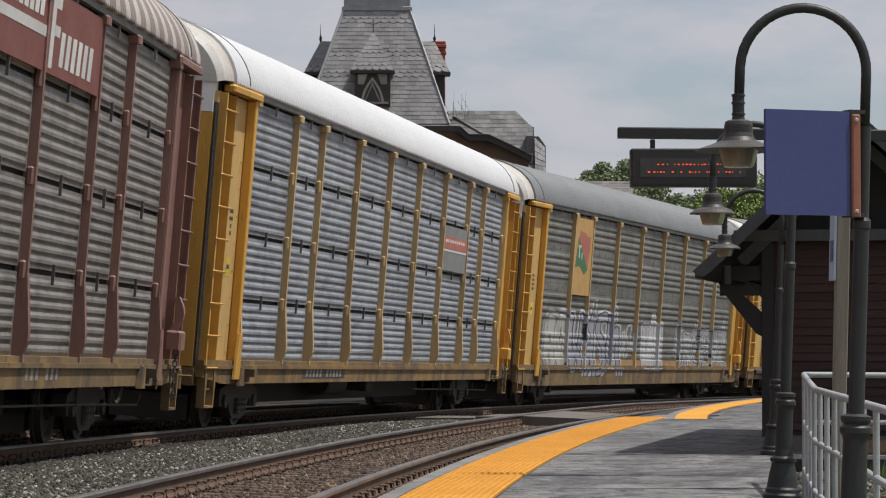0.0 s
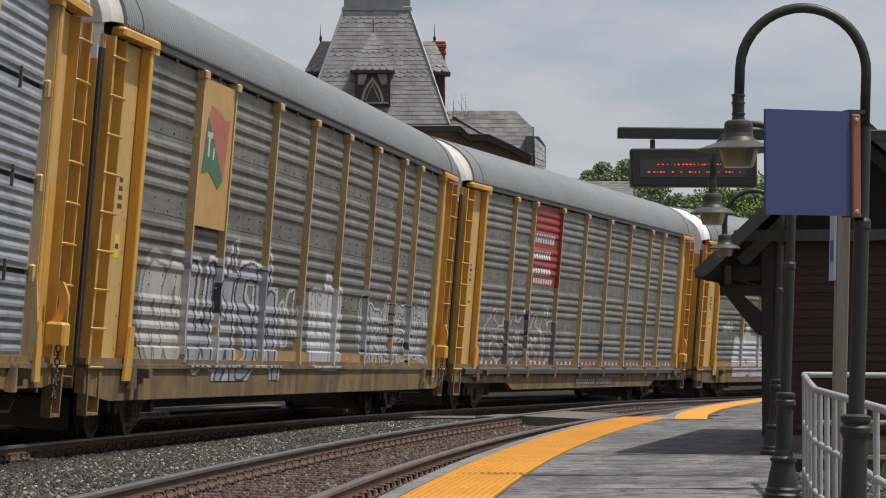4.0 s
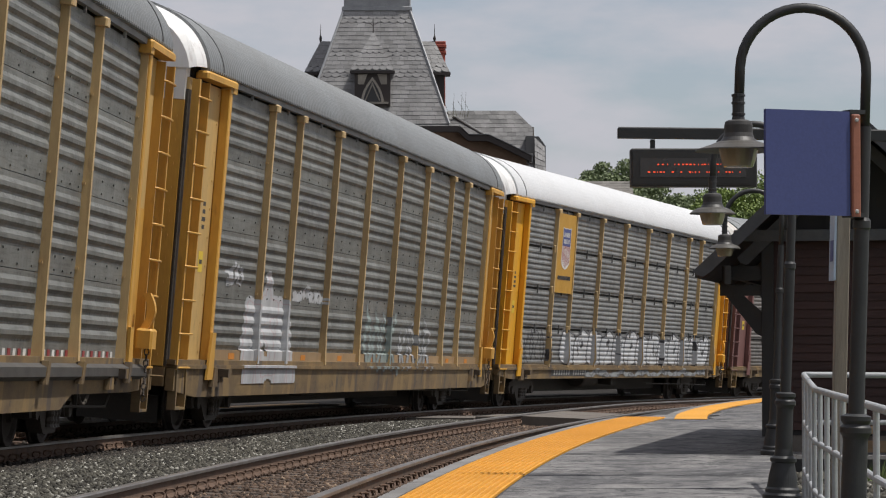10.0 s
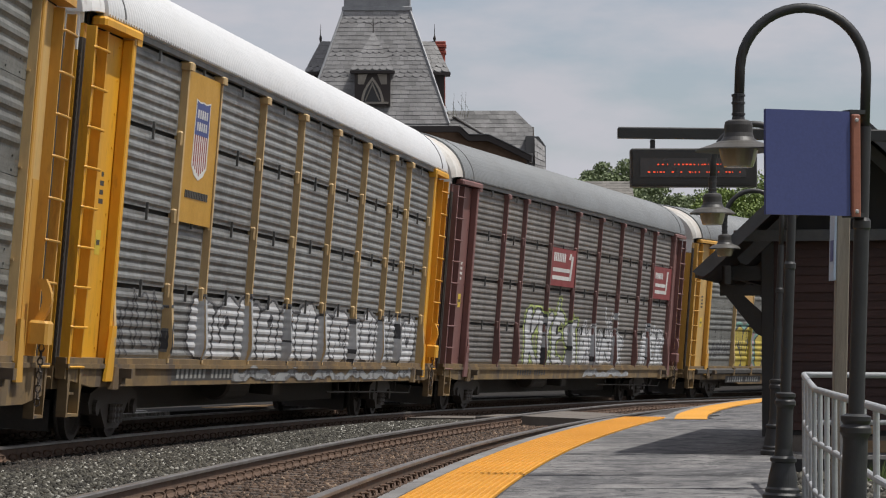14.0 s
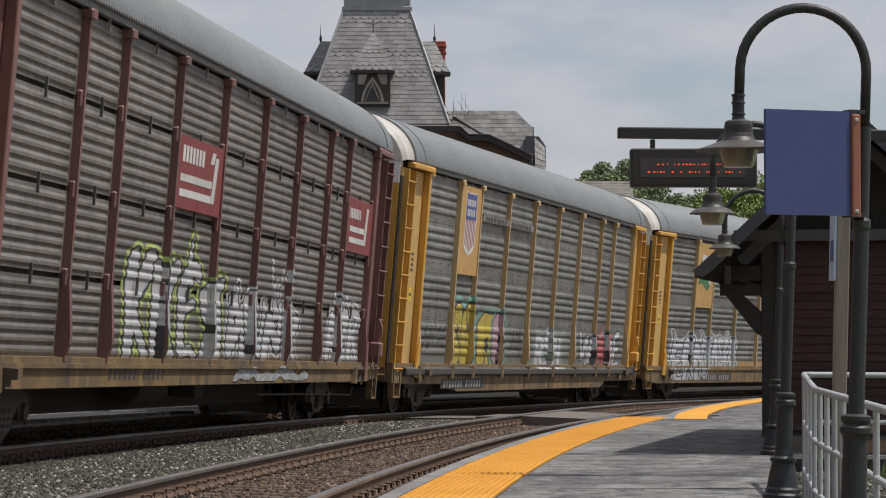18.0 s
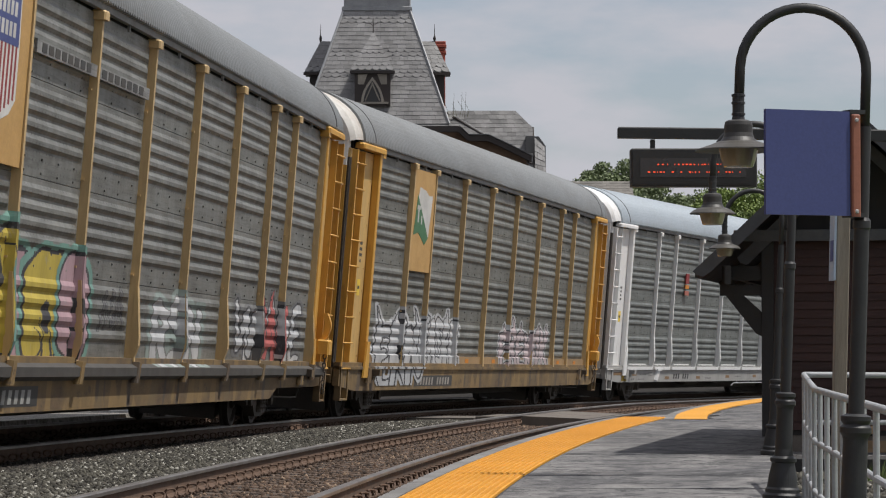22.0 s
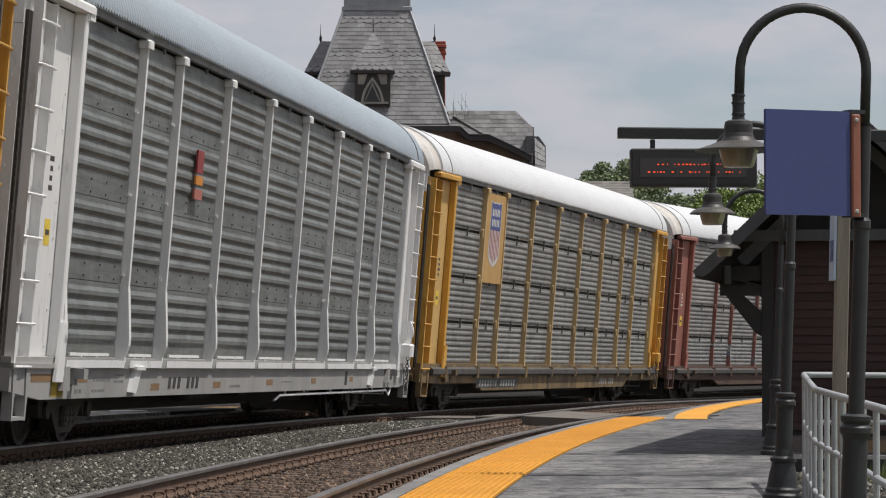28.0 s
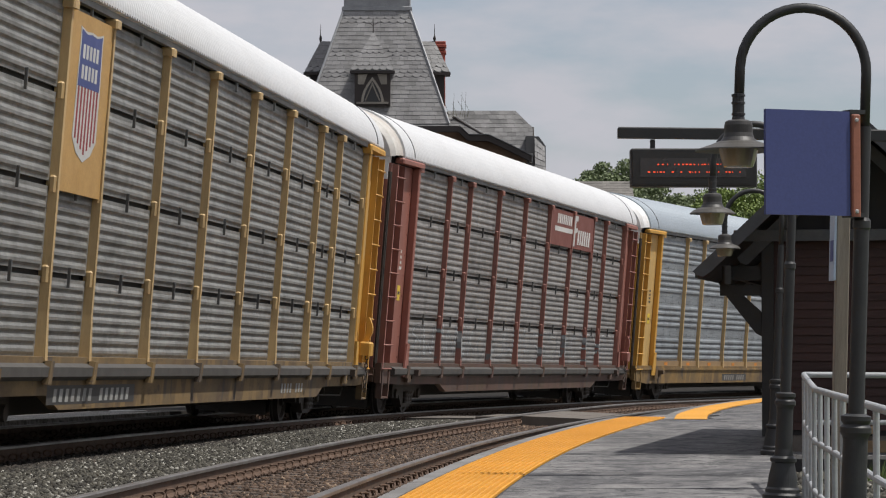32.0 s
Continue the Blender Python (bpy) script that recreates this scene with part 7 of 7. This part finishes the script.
car_cfg(style="new", low=0.50, kicked=True, paint=YELLOW, faded=YELLOW_FADED, posts=TAN, sill=SILL_TAN, panels=panel_metal("slate grey zinc sheet", (0.345, 0.352, 0.33), dots=True), roof=ROOF_GREY, hood=HOOD_RUSTY, roof_label="grey ribbed roof",
        apron=True, label="yellow autorack rail car with shield board and yellow spray letters", sprays=[spray(-8.8, -6.9, 1.04, 2.45, SP_YELLOW, SP_INK, 52, 'bubble', 1.05, 0.18, 0.022, SP_TEAL, 0.12, 0.04), spray(-7.0, -6.1, 1.04, 2.25, SP_PINK, SP_INK, 56, 'bubble', 0.95, 0.16, 0.02, SP_TEAL, 0.05, 0.03, 0.008), spray(-6.3, -4.6, 1.04, 2.3, SP_YELLOW, SP_INK, 57, 'bubble', 1.6, 0.16, 0.03, SP_TEAL, 0.05, 0.045, 0.011), spray(-4.8, -3.6, 1.04, 2.25, SP_PINK, SP_INK, 58, 'bubble', 1.0, 0.16, 0.02, SP_TEAL, 0.05, 0.04, 0.014), spray(-11.3, -9.1, 1.4, 2.0, SP_GREY, SP_INK, 51, 'wild', 0.5, 0.014, 0.012), spray(-3.0, -1.8, 1.4, 2.0, SP_GREY, SP_INK, 53, 'wild', 0.45, 0.014, 0.012), spray(-0.1, 3.0, 1.0, 1.85, SP_WHITE, SP_GREY, 54, 'block', 0.9, 0.08, 0.025, SP_MINT, 0.2, 0.08), spray(5.4, 11.2, 1.05, 2.1, SP_WHITE, SP_INK, 55, 'block', 1.15, 0.075, 0.036, SP_GREY, 0.3, 0.05), spray(7.0, 9.8, 1.05, 2.1, SP_RED, SP_INK, 59, 'block', 1.1, 0.07, 0.02, None, 0.2, 0.1, 0.009)], extras=[plate(*NARROW, 3.05, 4.98, YEL_PLATE, shield(0.9, 0.45, 0.95, 1.35), "tan board with a striped shield"), plate(-6.9, -1.6, 4.30, 4.44, PLAIN_PANEL, [(MARK_BLACK, word_bars(0.2, 0.02, 2.2, 0.1, 8) + word_bars(2.85, 0.02, 2.2, 0.1, 7))])], stencils=[(-9.5, -6.0, MARK_DIM)])
car_cfg(style="new", low=0.57, kicked=False, paint=YELLOW, faded=YELLOW_FADED, posts=TAN, sill=SILL_TAN, panels=panel_metal("olive grey zinc sheet", (0.325, 0.332, 0.302), dots=True), roof=ROOF_GREY, hood=HOOD_RUSTY, roof_label="grey ribbed roof",
        kick=True, label="yellow autorack rail car with green and white emblem", sprays=[spray(-11.1, -7.4, 0.66, 2.1, SP_WHITE, SP_INK, 61, 'block', 1.2, 0.10, 0.04, SP_WHITE, 0.2, 0.06, 0.005, 1.0), spray(-7.3, -3.8, 1.04, 2.05, SP_WHITE, SP_INK, 63, 'block', 0.7, 0.075, 0.03, SP_WHITE, 0.05, 0.05, 0.008, 0.1), spray(0.6, 6.6, 1.04, 1.95, SP_ROSE, SP_INK, 62, 'block', 1.0, 0.075, 0.03, SP_WHITE, 0.15, 0.04)], extras=[plate(*NARROW, 2.95, 4.98, YEL_PLATE, flag(SIGN_GREEN, MARK_WHITE), "tan board with a white and green emblem")], stencils=[(-7.6, -4.6, MARK_GREY)])
car_cfg(style="new", low=0.62, kicked=True, paint=WHITE, sill=SILL_WHITE, panels=panel_metal("greenish zinc sheet", (0.31, 0.335, 0.322), dots=True, dirt=(0.19, 0.19, 0.175), amount=0.5), roof=ROOF_SILVER, hood=WHITE, roof_label="blue-white ribbed roof",
        label="white autorack rail car with greenish grey panels", extras=[plate(-5.95, -5.5, 3.28, 3.42, SIGN_PINK), plate(-5.92, -5.52, 3.48, 3.60, SIGN_ORANGE), plate(-5.9, -5.55, 3.64, 3.95, SIGN_RED), door_tabs], stencils=[(-6.67, -4.82, MARK_BLACK)], wedges=(-8.55, 9.05),
        sill_marks=[(-12.96, -12.02, 0.82, 0.91, PATCH_TAN), (-12.15, -11.65, 0.65, 0.83, PATCH_YELLOW), (-11.09, -10.65, 0.81, 0.90, PATCH_TAN), (-7.58, -7.13, 0.69, 0.78, PATCH_TAN), (-4.0, -3.54, 0.70, 0.79, PATCH_TAN), (-0.33, 0.14, 0.72, 0.81, PATCH_TAN), (3.32, 3.73, 0.73, 0.82, PATCH_TAN), (6.95, 7.27, 0.75, 0.84, PATCH_TAN), (6.45, 6.7, 0.69, 0.94, MARK_BLACK), (10.86, 11.31, 0.87, 0.965, PATCH_TAN),
                    (-10.37, -9.59, 0.82, 0.86, MARK_FAINT), (-9.42, -8.95, 0.88, 0.905, MARK_FAINT), (-9.42, -8.95, 0.80, 0.83, MARK_FAINT), (-10.42, -9.81, 0.69, 0.72, MARK_FAINT), (-11.17, -10.85, 0.68, 0.73, MARK_FAINT), (-2.89, -2.17, 0.70, 0.74, MARK_FAINT), (0.86, 1.65, 0.76, 0.78, MARK_FAINT)])
car_cfg(style="old", low=0.50, kicked=False, paint=YELLOW, faded=YELLOW_FADED, posts=TAN, sill=SILL_TAN, panels=panel_metal("stone grey zinc sheet", (0.43, 0.428, 0.405)), roof=ROOF_WHITE, hood=HOOD_RUSTY, roof_label="white ribbed roof",
        apron=True, label="yellow autorack rail car with shield board and white roof", extras=[plate(*NARROW, 2.95, 4.98, YEL_PLATE, shield(0.9, 0.4, 0.95, 1.45), "tan board with a striped shield")], stencils=[(-8.6, -5.0, MARK_DIM), (5.0, 7.0, MARK_DIM)])
car_cfg(style="old", low=0.50, kicked=False, paint=BRICK, sill=SILL_BROWN, panels=panel_metal("sooty zinc sheet", (0.461, 0.442, 0.422), amount=0.7), roof=ROOF_WHITE, hood=HOOD_RUSTY, roof_label="white ribbed roof",
        apron=True, label="brick red autorack rail car with brown board", sprays=[spray(-11.3, 11.3, 1.2, 2.0, SP_PALE, SP_GREY, 71, 'wild', 1.0, 0.018, 0.014)], extras=[plate(1.5, 7.1, 4.12, 5.02, SIGN_BROWN, BIG_BROWN, "brown board with white bars")])
car_cfg(style="new", low=0.57, kicked=False, paint=YELLOW, faded=YELLOW_FADED, posts=TAN, sill=SILL_YELLOW, panels=panel_metal("pale blue zinc sheet", (0.441, 0.483, 0.514), dots=True, dirt=(0.3, 0.31, 0.32), amount=0.35), roof=ROOF_SILVER, hood=WHITE, roof_label="blue-white ribbed roof",
        kick=True, label="bright yellow autorack rail car with bluish panels", extras=[], stencils=[(-4.0, -1.5, MARK_GREY)])

for cfg in CONFIGS:
    autorack(cfg)


# ---- the train rolls by ----
def motions():
    times = [k * 0.5 for k in range(65)]
    for n, car in enumerate(CARS):
        walk(car, [(t, car_pose(train_at(t) + PITCH * n + SLACK[n])) for t in times])
    start = train_at(0.0)
    ticks = [k / 15 for k in range(481)]
    turns = [(t, Matrix.Rotation((train_at(t) - start) / 0.42, 4, "Y")) for t in ticks]
    for w, base in WHEELS:
        walk(w, [(t, base @ r) for t, r in turns])


SLACK = [-1.48, -0.92, -0.88, -0.93, -0.48, -0.66, -0.75, -0.36, -0.25, -0.15, -0.08, 0.08, 0.0]
motions()
